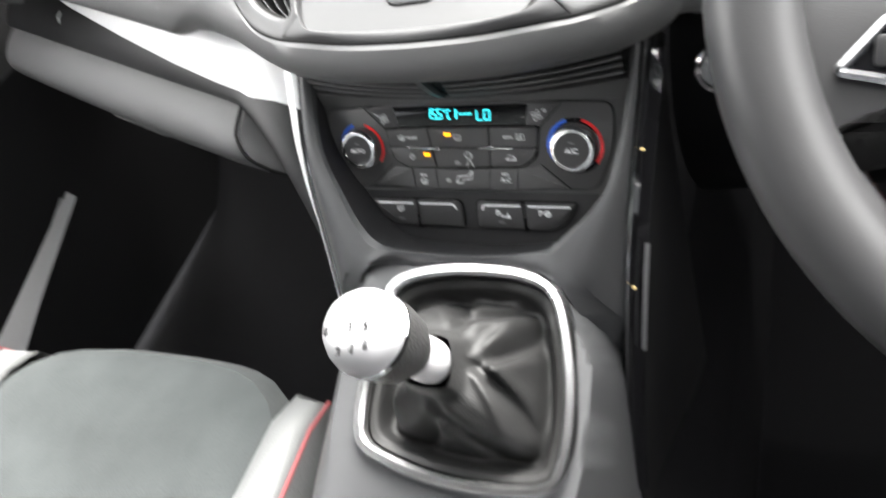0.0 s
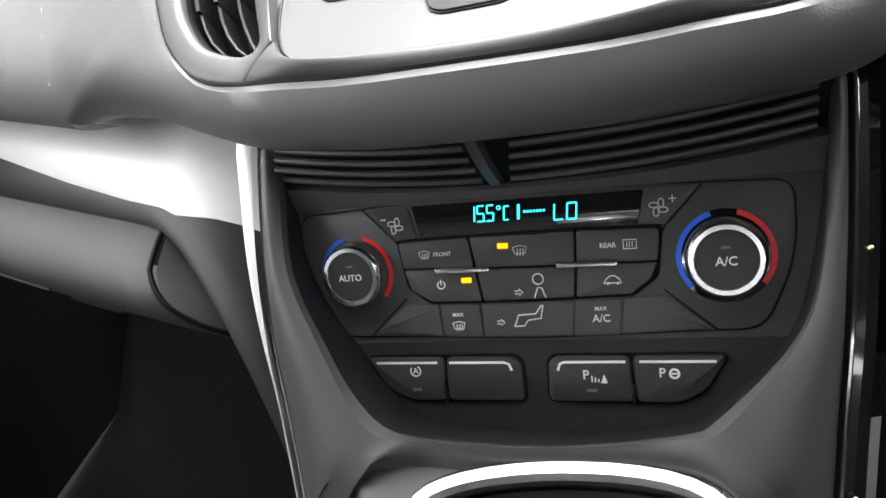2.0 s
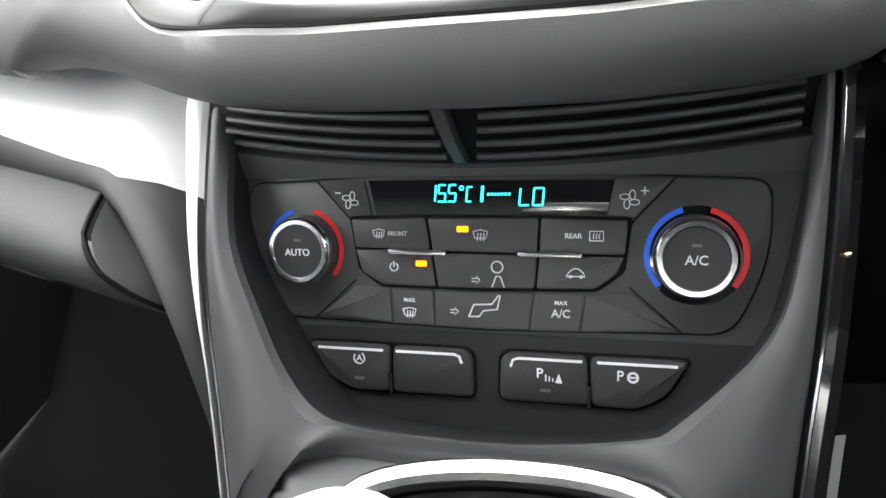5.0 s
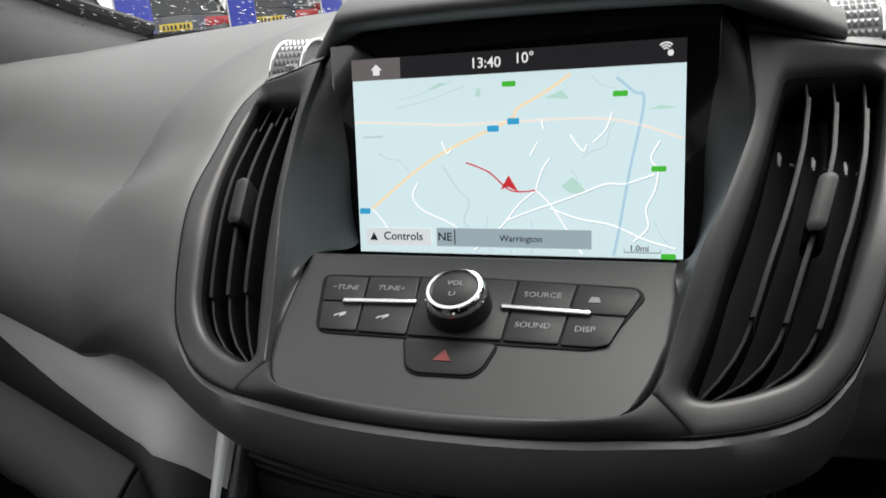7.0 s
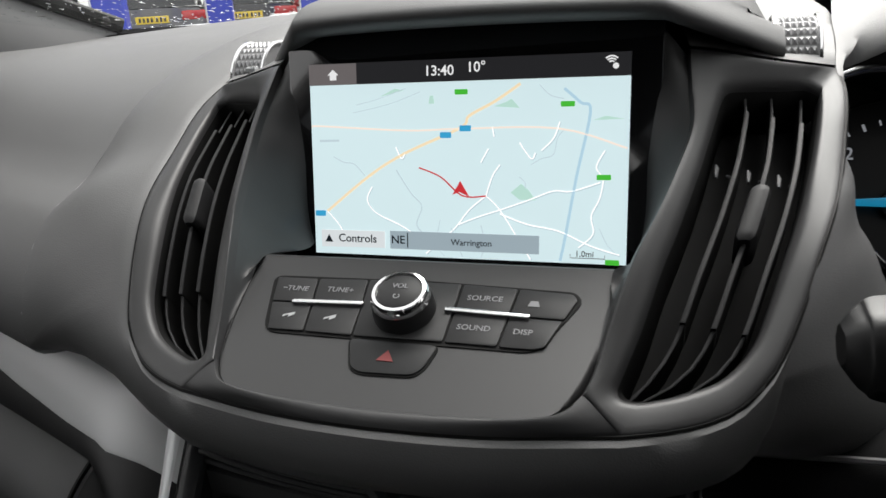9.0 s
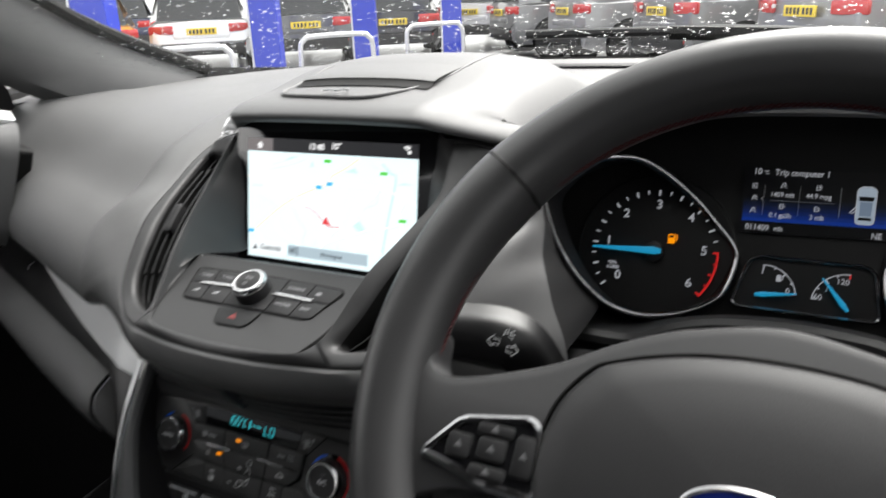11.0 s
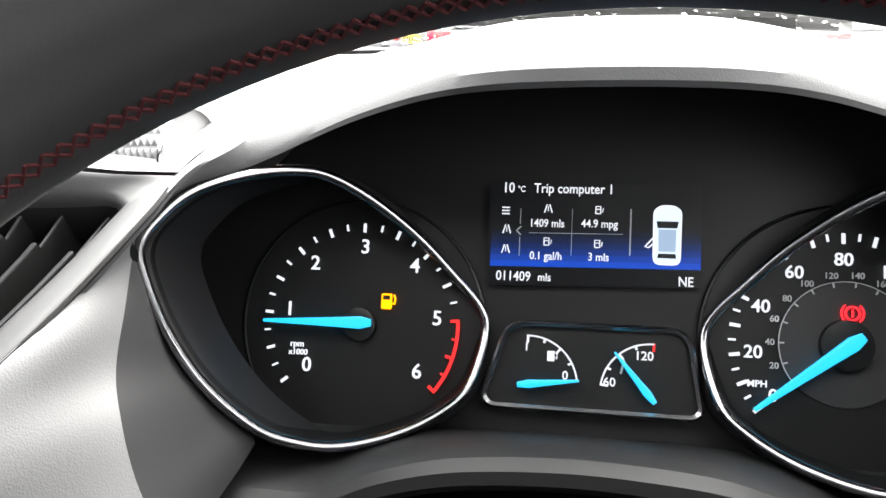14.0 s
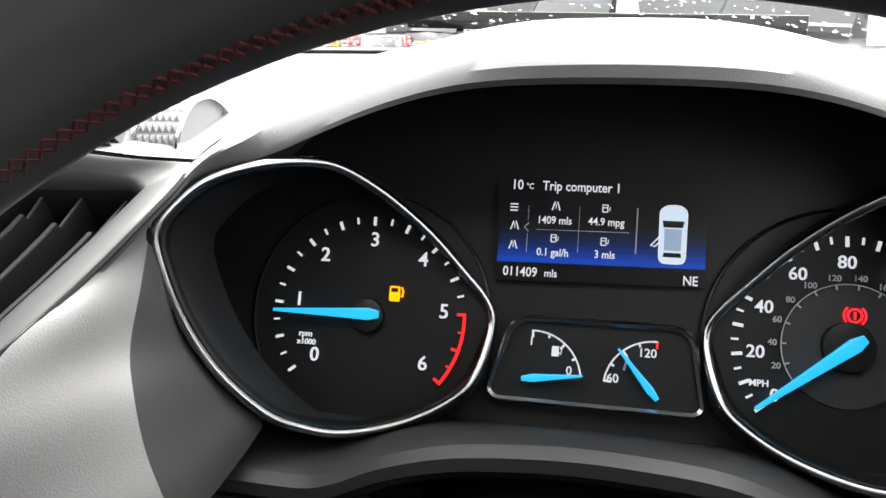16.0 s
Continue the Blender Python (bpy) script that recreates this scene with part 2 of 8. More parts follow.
def arc_band(m, r0, r1, a0, a1, d0, d1, n=24):
    pts = circle(r1, n, 0, 0, a0, a1) + list(reversed(circle(r0, n, 0, 0, a0, a1)))
    bm = bmesh.new()
    top = [bm.verts.new(m @ Vector((x, y, d1))) for x, y in pts]
    low = [bm.verts.new(m @ Vector((x, y, d0))) for x, y in pts]
    k = len(pts)
    for i in range(n - 1):
        bm.faces.new((top[i], top[i + 1], top[k - 2 - i], top[k - 1 - i]))
    for i in range(k):
        bm.faces.new((low[i], low[(i + 1) % k], top[(i + 1) % k], top[i]))
    return bm


def writing(m, words, x, y, size, material, parent, name="lettering", depth=0.0004, d=0.0, align="CENTER", squash=1.0, turn=0.0):
    """Lettering laid on a plane, x and y its middle."""
    cu = bpy.data.curves.new(name, "FONT")
    cu.body, cu.size, cu.extrude, cu.align_x, cu.align_y = words, size, depth, align, "CENTER"
    cu.resolution_u = 3
    cu.offset = 0.010 * size
    tmp = bpy.data.objects.new(name, cu)
    me = bpy.data.meshes.new_from_object(tmp)
    bpy.data.objects.remove(tmp)
    me.transform(m @ pose(x, y, d, 0, 0, turn) @ Matrix.Diagonal((squash, 1, 1, 1)))
    me.materials.clear()
    me.materials.append(material)
    me.name = name
    ob = new(name, me)
    ob.parent = parent
    if parent.type == "EMPTY":
        ob.matrix_parent_inverse = Matrix.Translation(parent.location).inverted()
    return ob


def line2(m, pts, w, d0, d1, bm=None):
    """A flat ribbon of width w along pts on a plane."""
    bm = bm or bmesh.new()
    v = [Vector(p) for p in pts]
    left, right = [], []
    for i, p in enumerate(v):
        t = (v[min(i + 1, len(v) - 1)] - v[max(i - 1, 0)]).normalized()
        s = Vector((-t.y, t.x)) * w / 2
        left.append(p + s)
        right.append(p - s)
    rows = [[m @ Vector((*a, d1)) for a in left], [m @ Vector((*a, d1)) for a in right]]
    low = [[m @ Vector((*a, d0)) for a in left], [m @ Vector((*a, d0)) for a in right]]
    strip(rows, bm)
    strip([low[0], rows[0]], bm)
    strip([rows[1], low[1]], bm)
    return bm


def box(m, sx, sy, sz, bevel=0.0, bm=None):
    """A box centred on m's origin with bevelled edges."""
    b2 = bmesh.new()
    bmesh.ops.create_cube(b2, size=1.0, matrix=Matrix.Diagonal((sx, sy, sz, 1)))
    if bevel:
        bmesh.ops.bevel(b2, geom=b2.edges[:], offset=bevel, segments=2, affect="EDGES", profile=0.5)
    b2.transform(m)
    if bm is None:
        return b2
    tmp = bpy.data.meshes.new("tmp")
    b2.to_mesh(tmp)
    b2.free()
    bm.from_mesh(tmp)
    bpy.data.meshes.remove(tmp)
    return bm


XC = -0.003
SCR = place((-0.004, 0.0015, 0.969), (1, 0, 0), (0, 0.026, 0.097))
KPAN = place((XC, -0.083, 0.9835), (1, 0, 0), (0, 0.95, 0.31))
CLI = place((XC, -0.1235, 0.8695), (1, 0, 0), (0, 0.47, 0.88))
FAS = place((XC, -0.105, 0.915), (1, 0, 0), (0, 0.745, 0.667))
GEAR = place((XC, -0.198, 0.829), (1, 0, 0), (0, 1, 0.35))
CLU = place((0.3435, 0.15, 0.957), (1, 0, 0), (0, 0.48, 1))
WHEEL = place((0.3490, -0.1656, 1.0145), (1, 0, 0), (0, 0.7206, 0.6934))


def mirror(p):
    return Vector((2 * XC - p[0], p[1], p[2]))


# ---------------------------------------------------------------- centre stack
# Curves of the stack's face on the driver's side, as (out from the middle, up the slope, proud of it).
FRM = place((XC, -0.05, 0.995), (1, 0, 0), (0, 0.86, 0.51))
OUTER = [(0.1789, 0.1410, -0.0240), (0.1806, 0.1224, -0.0190), (0.1790, 0.1010, -0.0140), (0.1761, 0.0807, -0.0104), (0.1728, 0.0600, -0.0062), (0.1690, 0.0400, -0.0015), (0.1640, 0.0210, 0.0020),
         (0.1581, 0.0020, 0.0030), (0.1521, -0.0185, 0.0012), (0.1444, -0.0395, -0.0010), (0.1390, -0.0490, -0.0020), (0.1300, -0.0600, -0.0022), (0.1190, -0.0680, 0.0005), (0.1060, -0.0745, 0.0046),
         (0.0900, -0.0800, 0.0090), (0.0700, -0.0840, 0.0128), (0.0480, -0.0875, 0.0150), (0.0240, -0.0900, 0.0177), (0.0, -0.0908, 0.0187)]
POCKET = [(0.1080, 0.1100, 0.0185), (0.1095, 0.0890, 0.0150), (0.1104, 0.0677, 0.0110), (0.1044, 0.0397, 0.0130), (0.0979, 0.0148, 0.0160), (0.0910, -0.0069, 0.0180), (0.0862, -0.0254, 0.0170),
          (0.0822, -0.0429, 0.0148), (0.0792, -0.0580, 0.0138), (0.0760, -0.0680, 0.0150), (0.0705, -0.0760, 0.0172), (0.0610, -0.0802, 0.0188), (0.0450, -0.0825, 0.0193), (0.0200, -0.0838, 0.0197), (0.0, -0.0842, 0.0198)]
OPEN_OUT = [(0.1690, 0.1150, -0.0150), (0.1639, 0.0800, -0.0077), (0.1579, 0.0484, -0.0012), (0.1521, 0.0234, 0.0011), (0.1458, 0.0018, 0.0018), (0.1406, -0.0167, 0.0010), (0.1348, -0.0334, 0.0000),
            (0.1240, -0.0483, 0.0005), (0.1096, -0.0580, 0.0040), (0.0960, -0.0640, 0.0072)]
OPEN_IN = [(0.0878, -0.0580, 0.0098), (0.0909, -0.0480, 0.0104), (0.0944, -0.0359, 0.0108), (0.0975, -0.0229, 0.0122), (0.1009, -0.0085, 0.0130), (0.1054, 0.0082, 0.0122), (0.1097, 0.0258, 0.0110),
           (0.1141, 0.0459, 0.0090), (0.1183, 0.0677, 0.0066), (0.1227, 0.0910, 0.0040)]
TOP_EDGE = [(0.1080, 0.1100, 0.0185), (0.1180, 0.1160, 0.0120), (0.1468, 0.1220, -0.0010), (0.1654, 0.1285, -0.0105), (0.1789, 0.1410, -0.0240)]


def on_face(p, s=1, lift=0.0):
    return FRM @ Vector((s * p[0], p[1], p[2] + lift))


def even(pts, n):
    """n points at even steps along the smooth curve through pts."""
    c = spline(pts, 10)
    run = [0.0]
    for a, b in zip(c, c[1:]):
        run.append(run[-1] + (b - a).length)
    out, j = [], 0
    for i in range(n):
        want = run[-1] * i / (n - 1)
        while j < len(c) - 2 and run[j + 1] < want:
            j += 1
        k = (want - run[j]) / max(1e-9, run[j + 1] - run[j])
        out.append(c[j].lerp(c[j + 1], min(1.0, max(0.0, k))))
    return out


def outer_at(v):
    """The point of the stack's outer seam at the height v, on the driver's side."""
    c = spline(OUTER, 10)
    return on_face(min(c[:150], key=lambda p: abs(p.y - v)))


def across_vent(v, f, depth):
    """A place inside the air vent: height v, share f from its inner to its outer edge."""
    a = np.array([p[:] for p in spline(OPEN_IN, 6)])
    b = np.array([p[:] for p in spline(OPEN_OUT[::-1], 6)])
    ui, di = np.interp(v, a[:, 1], a[:, 0]), np.interp(v, a[:, 1], a[:, 2])
    uo, do = np.interp(v, b[:, 1], b[:, 0]), np.interp(v, b[:, 1], b[:, 2])
    return (ui + (uo - ui) * f, v, di + (do - di) * f + depth)


def centre_vent(s, stack):
    """One air vent with the part of the stack's frame round it."""
    tip, heel, brow = OPEN_OUT[-1], OPEN_IN[0], OPEN_IN[-1]
    op = even(OPEN_OUT, 48)[:-1] + even([tip, (0.0900, -0.0645, 0.0088), (0.0872, -0.0618, 0.0095), heel], 10)[:-1] + even(OPEN_IN, 44)[:-1] + even([brow, (0.1262, 0.1010, 0.0022), (0.1360, 0.1072, -0.0030), (0.1520, 0.1135, -0.0090), (0.1630, 0.1178, -0.0130), OPEN_OUT[0]], 24)[:-1]
    bd = even(OUTER[:15], 48)[:-1] + [Vector(OUTER[14]).lerp(Vector(POCKET[9]), k / 9) for k in range(9)] + even(POCKET[:10][::-1], 44)[:-1] + even(TOP_EDGE, 24)[:-1]
    rows = [[] for _ in range(11)]
    for i, (a, b) in enumerate(zip(op, bd)):
        gap = (b - a).length
        inward = 47 + 9 <= i < 47 + 9 + 43
        for j, (off, drop) in enumerate(((0.0, -0.0050), (0.0006, -0.0030), (0.0018, -0.0014), (0.0036, -0.0003), (0.0052, 0.0))):
            rows[j].append(on_face(a.lerp(b, min(0.6, off / gap)), s, drop))
        k0 = min(0.6, 0.0052 / gap)
        for j, (k, drop) in enumerate(((0.3, 0.0004), (0.62, 0.0005), (0.86, 0.0003))):
            rows[5 + j].append(on_face(a.lerp(b, k0 + (1 - k0) * k), s, drop))
        rows[8].append(on_face(a.lerp(b, 0.97), s, -0.0002))
        rows[9].append(on_face(b, s, -0.0013 if inward else -0.0008))
        rows[10].append(on_face(b + Vector((-0.0014 if inward else 0.0, 0, 0)), s, -0.0045))
    vent = part("air_vent", strip(rows, closed=True), STACKM, stack, "satin charcoal vent surround")
    mid = sum(op, Vector()) / len(op)
    # throat and back of the duct coloured near black in place of shade
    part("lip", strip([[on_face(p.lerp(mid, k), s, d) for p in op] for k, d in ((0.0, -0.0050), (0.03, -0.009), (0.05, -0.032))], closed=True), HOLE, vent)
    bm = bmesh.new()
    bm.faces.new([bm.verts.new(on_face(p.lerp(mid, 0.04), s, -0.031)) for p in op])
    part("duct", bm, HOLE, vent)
    for f0, f1, f2 in ((0.25, 0.32, 0.30), (0.52, 0.60, 0.59), (0.83, 0.88, 0.86)):
        def blade(v, du, depth):
            f = f1 + (f0 - f1) * max(0.0, (v - 0.06) / 0.055) + (f2 - f1) * max(0.0, (-0.02 - v) / 0.04)
            u, vv, d = across_vent(v, f, depth)
            return on_face((u + du, vv, d), s)
        for lo, hi, w, front in ((-0.062, -0.028, 0.0008, -0.0085), (-0.028, 0.093, 0.0011, -0.0065), (0.093, 0.115, 0.0007, -0.0095)):
            vs = np.linspace(lo, hi, max(4, int((hi - lo) / 0.006)))
            # blade sides darkened as shade, only the front edge left lighter
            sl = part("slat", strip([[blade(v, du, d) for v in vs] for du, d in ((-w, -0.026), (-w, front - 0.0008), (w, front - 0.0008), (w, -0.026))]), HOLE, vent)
            part("slat_edge", strip([[blade(v, du, d) for v in vs] for du, d in ((-w, front - 0.0012), (-w * 0.8, front - 0.0002), (0.0, front), (w * 0.8, front - 0.0002), (w, front - 0.0012))]), DARK, sl)
    rows = []
    for v, k in ((0.0425, 0.55), (0.0405, 0.95), (0.038, 1.0), (0.016, 1.0), (0.0135, 0.95), (0.0115, 0.55)):
        u, vv, d = across_vent(v, 0.60, -0.0045)
        rows.append([on_face((u + du * k, vv, d + dd * (k if dd > -0.01 else 1)), s) for du, dd in ((-0.0042, -0.018), (-0.0044, -0.002), (-0.0036, 0.0012), (-0.0015, 0.0022), (0.0015, 0.0022), (0.0036, 0.0012), (0.0044, -0.002), (0.0042, -0.018))])
    part("slider", strip(rows, cap=True), DARK, vent, "moulded black airflow slider")
    rail = bmesh.new()
    for f in (0.10, 0.42, 0.72):
        for dv, df in ((0.004, 0.0), (-0.004, 0.03)):
            tube([on_face(across_vent(0.058 + dv, f + df, -0.016), s), on_face(across_vent(0.058 - dv * 0.6, f + 0.02, -0.016), s)], 0.0007, 6, bm=rail)
        tube([on_face(across_vent(0.058, f + 0.12, -0.018), s), on_face(across_vent(0.0575, f + 0.17, -0.018), s)], 0.0007, 6, bm=rail)
    part("linkage", rail, FAINT, vent)
    return vent


def centre_stack():
    st = thing("centre_stack", (XC, -0.1, 0.96), "charcoal plastic centre stack with touchscreen, radio keys and two air vents", "dashboard console")
    for s in (1, -1):
        centre_vent(s, st)
    # raised lip along the foot of the pocket
    inner = even(POCKET[9:], 25)
    outer = even(OUTER[14:], 25)
    inner = [Vector(p) for p in inner] + [Vector((-p.x, p.y, p.z)) for p in inner[-2::-1]]
    outer = [Vector(p) for p in outer] + [Vector((-p.x, p.y, p.z)) for p in outer[-2::-1]]
    rows = [[on_face(p + Vector((0, 0.0030, 0)), 1, -0.0050) for p in inner], [on_face(p + Vector((0, 0.0012, 0)), 1, -0.0022) for p in inner]]
    for k, drop in ((0.0, -0.0008), (0.15, 0.0), (0.45, 0.0006), (0.75, 0.0004), (0.96, -0.0002), (1.0, -0.0010)):
        rows.append([on_face(a.lerp(b, k), 1, drop) for a, b in zip(inner, outer)])
    rows.append([on_face(b, 1, -0.0045) for b in outer])
    part("lower_frame", strip(rows), STACKM, st)
    # key panel floor
    half = [(0.0815, 0.0300), (0.0812, 0.0130), (0.0787, -0.0090), (0.0742, -0.0300), (0.0690, -0.0420), (0.0580, -0.0475), (0.0300, -0.0500), (0.0, -0.0508)]
    edge = [tuple(p)[:2] for p in spline([(*p, 0) for p in half], 5)]
    floor_line = edge + [(-x, y) for x, y in edge[-2::-1]]
    part("key_panel", slab(KPAN, floor_line, -0.008, 0.0), STACKM, st, "satin charcoal key panel")
    # ledge between key panel and screen
    xs = np.linspace(-0.0815, 0.0815, 9)
    part("ledge", strip([[KPAN @ Vector((x, 0.0292, 0.0)) for x in xs], [KPAN @ Vector((x, 0.0315, -0.0008)) for x in xs], [KPAN @ Vector((x * 1.01, 0.0345, -0.0035)) for x in xs], [KPAN @ Vector((x * 1.03, 0.044, -0.013)) for x in xs],
                         [SCR @ Vector((x * 1.06, -0.014, -0.002)) for x in xs]]), STACKM, st)
    nrm = (KPAN.to_3x3() @ Vector((0, 0, 1))).normalized()
    for s in (1, -1):
        f = (lambda p: p) if s > 0 else mirror
        foot = [KPAN @ Vector((*half[4], 0.0004)), KPAN @ Vector((*half[3], 0.0004)), KPAN @ Vector((*half[2], 0.0004)), KPAN @ Vector((*half[1], 0.0004)), KPAN @ Vector((*half[0], 0.0)), SCR @ Vector((0.0885, 0.006, -0.003)), SCR @ Vector((0.0905, 0.05, -0.003)), SCR @ Vector((0.092, 0.095, -0.003)), SCR @ Vector((0.093, 0.118, -0.003))]
        A = even(foot, 40)
        crest = [Vector(p) for p in POCKET[:11]][::-1]
        B = [on_face(p + Vector((-0.0013, 0, 0)), 1, -0.0043) for p in even(crest, 40)]
        rows = []
        for k in (0.0, 0.12, 0.26, 0.42, 0.6, 0.8, 1.0):
            row = []
            for i, (a, b) in enumerate(zip(A, B)):
                e = min(1.0, max(0.0, (20 - i) / 8))
                h = nrm.dot(b - a)
                c = a.lerp(b, 0.5).lerp(a + (b - a - nrm * h) * 0.72, e)
                row.append(a * (1 - k) ** 2 + c * 2 * k * (1 - k) + b * k * k)
            rows.append(row)
        part("pocket_wall", strip([[f(p) for p in r] for r in rows]), STACKM, st)
    # bezel of the display
    part("screen_bezel", slab(SCR, rounded([(-0.098, -0.016), (0.098, -0.016), (0.098, 0.122), (-0.098, 0.122)], 0.006), -0.012, -0.001, 0.001), PIANO, st, "gloss black screen bezel")
    return st


def ribbon(name, pts, w, material, parent, d=0.0008):
    return part(name, line2(SCR, [tuple(p)[:2] for p in spline([(*p, 0) for p in pts], 5)], w, d - 0.0003, d), material, parent, smooth=False)


def touchscreen():
    sc = thing("touchscreen", SCR @ Vector((0, 0, 0)), "lit touchscreen showing a pale blue road map and clock", "screen")
    MAP = glow("pale blue map", (0.75, 0.93, 0.965), 1.03)
    BAR = glow("dark title bar", (0.02, 0.02, 0.022), 1.0)
    ROAD = glow("white road line", (1.0, 1.0, 1.0), 1.3)
    CASING = glow("grey road edge", (0.56, 0.72, 0.78), 1.0)
    MOTOR = glow("orange trunk road line", (0.98, 0.79, 0.52), 1.1)
    PALE = glow("pale orange road line", (0.98, 0.86, 0.76), 1.1)
    RIVER = glow("blue river line", (0.50, 0.74, 0.88), 1.0)
    STREAM = glow("grey stream line", (0.60, 0.74, 0.80), 1.0)
    WOOD = glow("green wood patch", (0.56, 0.84, 0.74), 1.0)
    GREEN = glow("green road shield", (0.08, 0.62, 0.05), 0.9)
    BLUE = glow("blue road shield", (0.05, 0.45, 0.8), 0.9)
    BTN = glow("white control key", (0.85, 0.9, 0.92), 0.95)
    STRIP = glow("grey street strip", (0.42, 0.52, 0.58), 0.9)
    INK = glow("black screen ink", (0.02, 0.03, 0.04), 0.5)
    LIGHT = glow("white screen ink", (0.95, 0.95, 0.95), 1.0)
    REDI = glow("red position ink", (0.75, 0.04, 0.05), 0.9)
    part("map", slab(SCR, [(-0.0848, 0.0), (0.0832, 0.0), (0.0832, 0.0911), (-0.0848, 0.0907)], -0.0012, 0.0004), MAP, sc, "pale blue map picture", False)
    part("title_bar", slab(SCR, [(-0.0851, 0.0908), (0.0832, 0.0913), (0.0832, 0.1022), (-0.0851, 0.1018)], -0.0012, 0.0004), BAR, sc, "dark title bar", False)
    part("home_tab", slab(SCR, [(-0.0850, 0.0909), (-0.0575, 0.0909), (-0.0575, 0.1017), (-0.0850, 0.1017)], 0.0003, 0.0006), glow("grey home tab", (0.2, 0.18, 0.18), 0.8), sc, "", False)
    ribbon("trunk_road", [(-0.0767, 0.0234), (-0.0513, 0.0429), (-0.0306, 0.0549), (-0.0006, 0.0676), (0.0040, 0.0735), (0.0175, 0.0805), (0.0304, 0.0888)], 0.0014, MOTOR, sc)
    ribbon("main_road", [(-0.0845, 0.0690), (-0.0777, 0.0692), (-0.03, 0.0665), (-0.0006, 0.0671), (0.0491, 0.0668), (0.0825, 0.0570)], 0.0010, PALE, sc)
    ribbon("river", [(0.052, 0.086), (0.06, 0.079), (0.0647, 0.0746), (0.0585, 0.0431), (0.0534, 0.0132), (0.051, 0.001)], 0.0014, RIVER, sc)
    ribbon("stream", [(-0.036, 0.046), (-0.028, 0.034), (-0.022, 0.027), (-0.025, 0.017), (-0.018, 0.01)], 0.0006, STREAM, sc)
    ribbon("stream", [(-0.072, 0.053), (-0.066, 0.05), (-0.06, 0.049), (-0.054, 0.043)], 0.0005, STREAM, sc)
    for pts in ([(-0.05, 0.037), (-0.053, 0.03), (-0.048, 0.023), (-0.035, 0.017), (-0.028, 0.013), (-0.02, 0.006)],
                [(-0.0767, 0.0234), (-0.07, 0.016), (-0.066, 0.009)], [(-0.036, 0.058), (-0.033, 0.052), (-0.031, 0.0545)],
                [(0.0127, 0.033), (0.004, 0.026), (-0.004, 0.016), (-0.012, 0.009), (-0.02, 0.002)], [(0.0127, 0.033), (0.02, 0.026), (0.031, 0.009), (0.036, 0.001)],
                [(0.02, 0.026), (0.034, 0.031), (0.047, 0.036), (0.056, 0.036), (0.0700, 0.0405)], [(0.02, 0.024), (0.034, 0.019), (0.05, 0.016), (0.066, 0.009), (0.08, 0.005)],
                [(0.0717, 0.043), (0.07, 0.033), (0.066, 0.024), (0.067, 0.015), (0.06, 0.008)], [(0.0717, 0.043), (0.068, 0.048), (0.072, 0.056)],
                [(0.0127, 0.033), (0.016, 0.043), (0.02, 0.049)], [(0.01, 0.05), (0.014, 0.057)], [(0.03, 0.06), (0.036, 0.052), (0.038, 0.055)], [(0.041, 0.056), (0.047, 0.062), (0.05, 0.07)],
                [(0.016, 0.068), (0.017, 0.063)], [(-0.002, 0.018), (0.008, 0.022), (0.02, 0.026)]):
        ribbon("road_edge", [(x + 0.0003, y - 0.0003) for x, y in pts], 0.0010, CASING, sc, 0.0007)
        ribbon("road", pts, 0.0007, ROAD, sc)
    for pts in ([(-0.058, 0.080), (-0.045, 0.083), (-0.030, 0.088)], [(-0.060, 0.076), (-0.040, 0.080), (-0.022, 0.086)], [(0.040, 0.088), (0.045, 0.083), (0.052, 0.081)],
                [(0.036, 0.049), (0.041, 0.052), (0.047, 0.054), (0.049, 0.062), (0.052, 0.066)], [(-0.012, 0.020), (-0.014, 0.008), (-0.010, 0.001)], [(-0.006, 0.016), (-0.002, 0.006), (0.000, 0.001)],
                [(0.010, 0.018), (0.012, 0.008), (0.010, 0.001)], [(0.070, 0.018), (0.074, 0.010), (0.079, 0.005)], [(0.030, 0.043), (0.033, 0.040), (0.033, 0.037)]):
        ribbon("stream", pts, 0.0004, STREAM, sc)
    part("wood_patch", slab(SCR, [(-0.0175, 0.080), (-0.0145, 0.080), (-0.0150, 0.084), (-0.0168, 0.084)], 0.0005, 0.0007), WOOD, sc, "", False)
    part("wood_patch", slab(SCR, [(0.066, 0.0705), (0.081, 0.071), (0.072, 0.0725)], 0.0005, 0.0007), WOOD, sc, "", False)
    part("place_bar", slab(SCR, [(-0.080, 0.0608), (-0.0685, 0.0610), (-0.0685, 0.0621), (-0.080, 0.0620)], 0.0005, 0.0007), STREAM, sc, "", False)
    ribbon("track_line", [(-0.0233, 0.0473), (-0.0114, 0.0425), (0.0002, 0.033), (0.0127, 0.033)], 0.0007, REDI, sc, 0.001)
    part("position_arrow", slab(SCR, [(-0.0050, 0.0335), (-0.0012, 0.0350), (0.0040, 0.0325), (-0.0008, 0.0405)], 0.0008, 0.0016), REDI, sc, "red position arrow", False)
    part("wood_patch", slab(SCR, [(0.0255, 0.035), (0.03, 0.0315), (0.0385, 0.0312), (0.035, 0.036), (0.031, 0.0395)], 0.0005, 0.0007), WOOD, sc, "", False)
    part("wood_patch", slab(SCR, [(0.017, 0.078), (0.03, 0.077), (0.026, 0.0815), (0.023, 0.080)], 0.0005, 0.0007), WOOD, sc, "", False)
    part("wood_patch", slab(SCR, [(-0.0445, 0.084), (-0.031, 0.087), (-0.036, 0.088)], 0.0005, 0.0007), WOOD, sc, "", False)
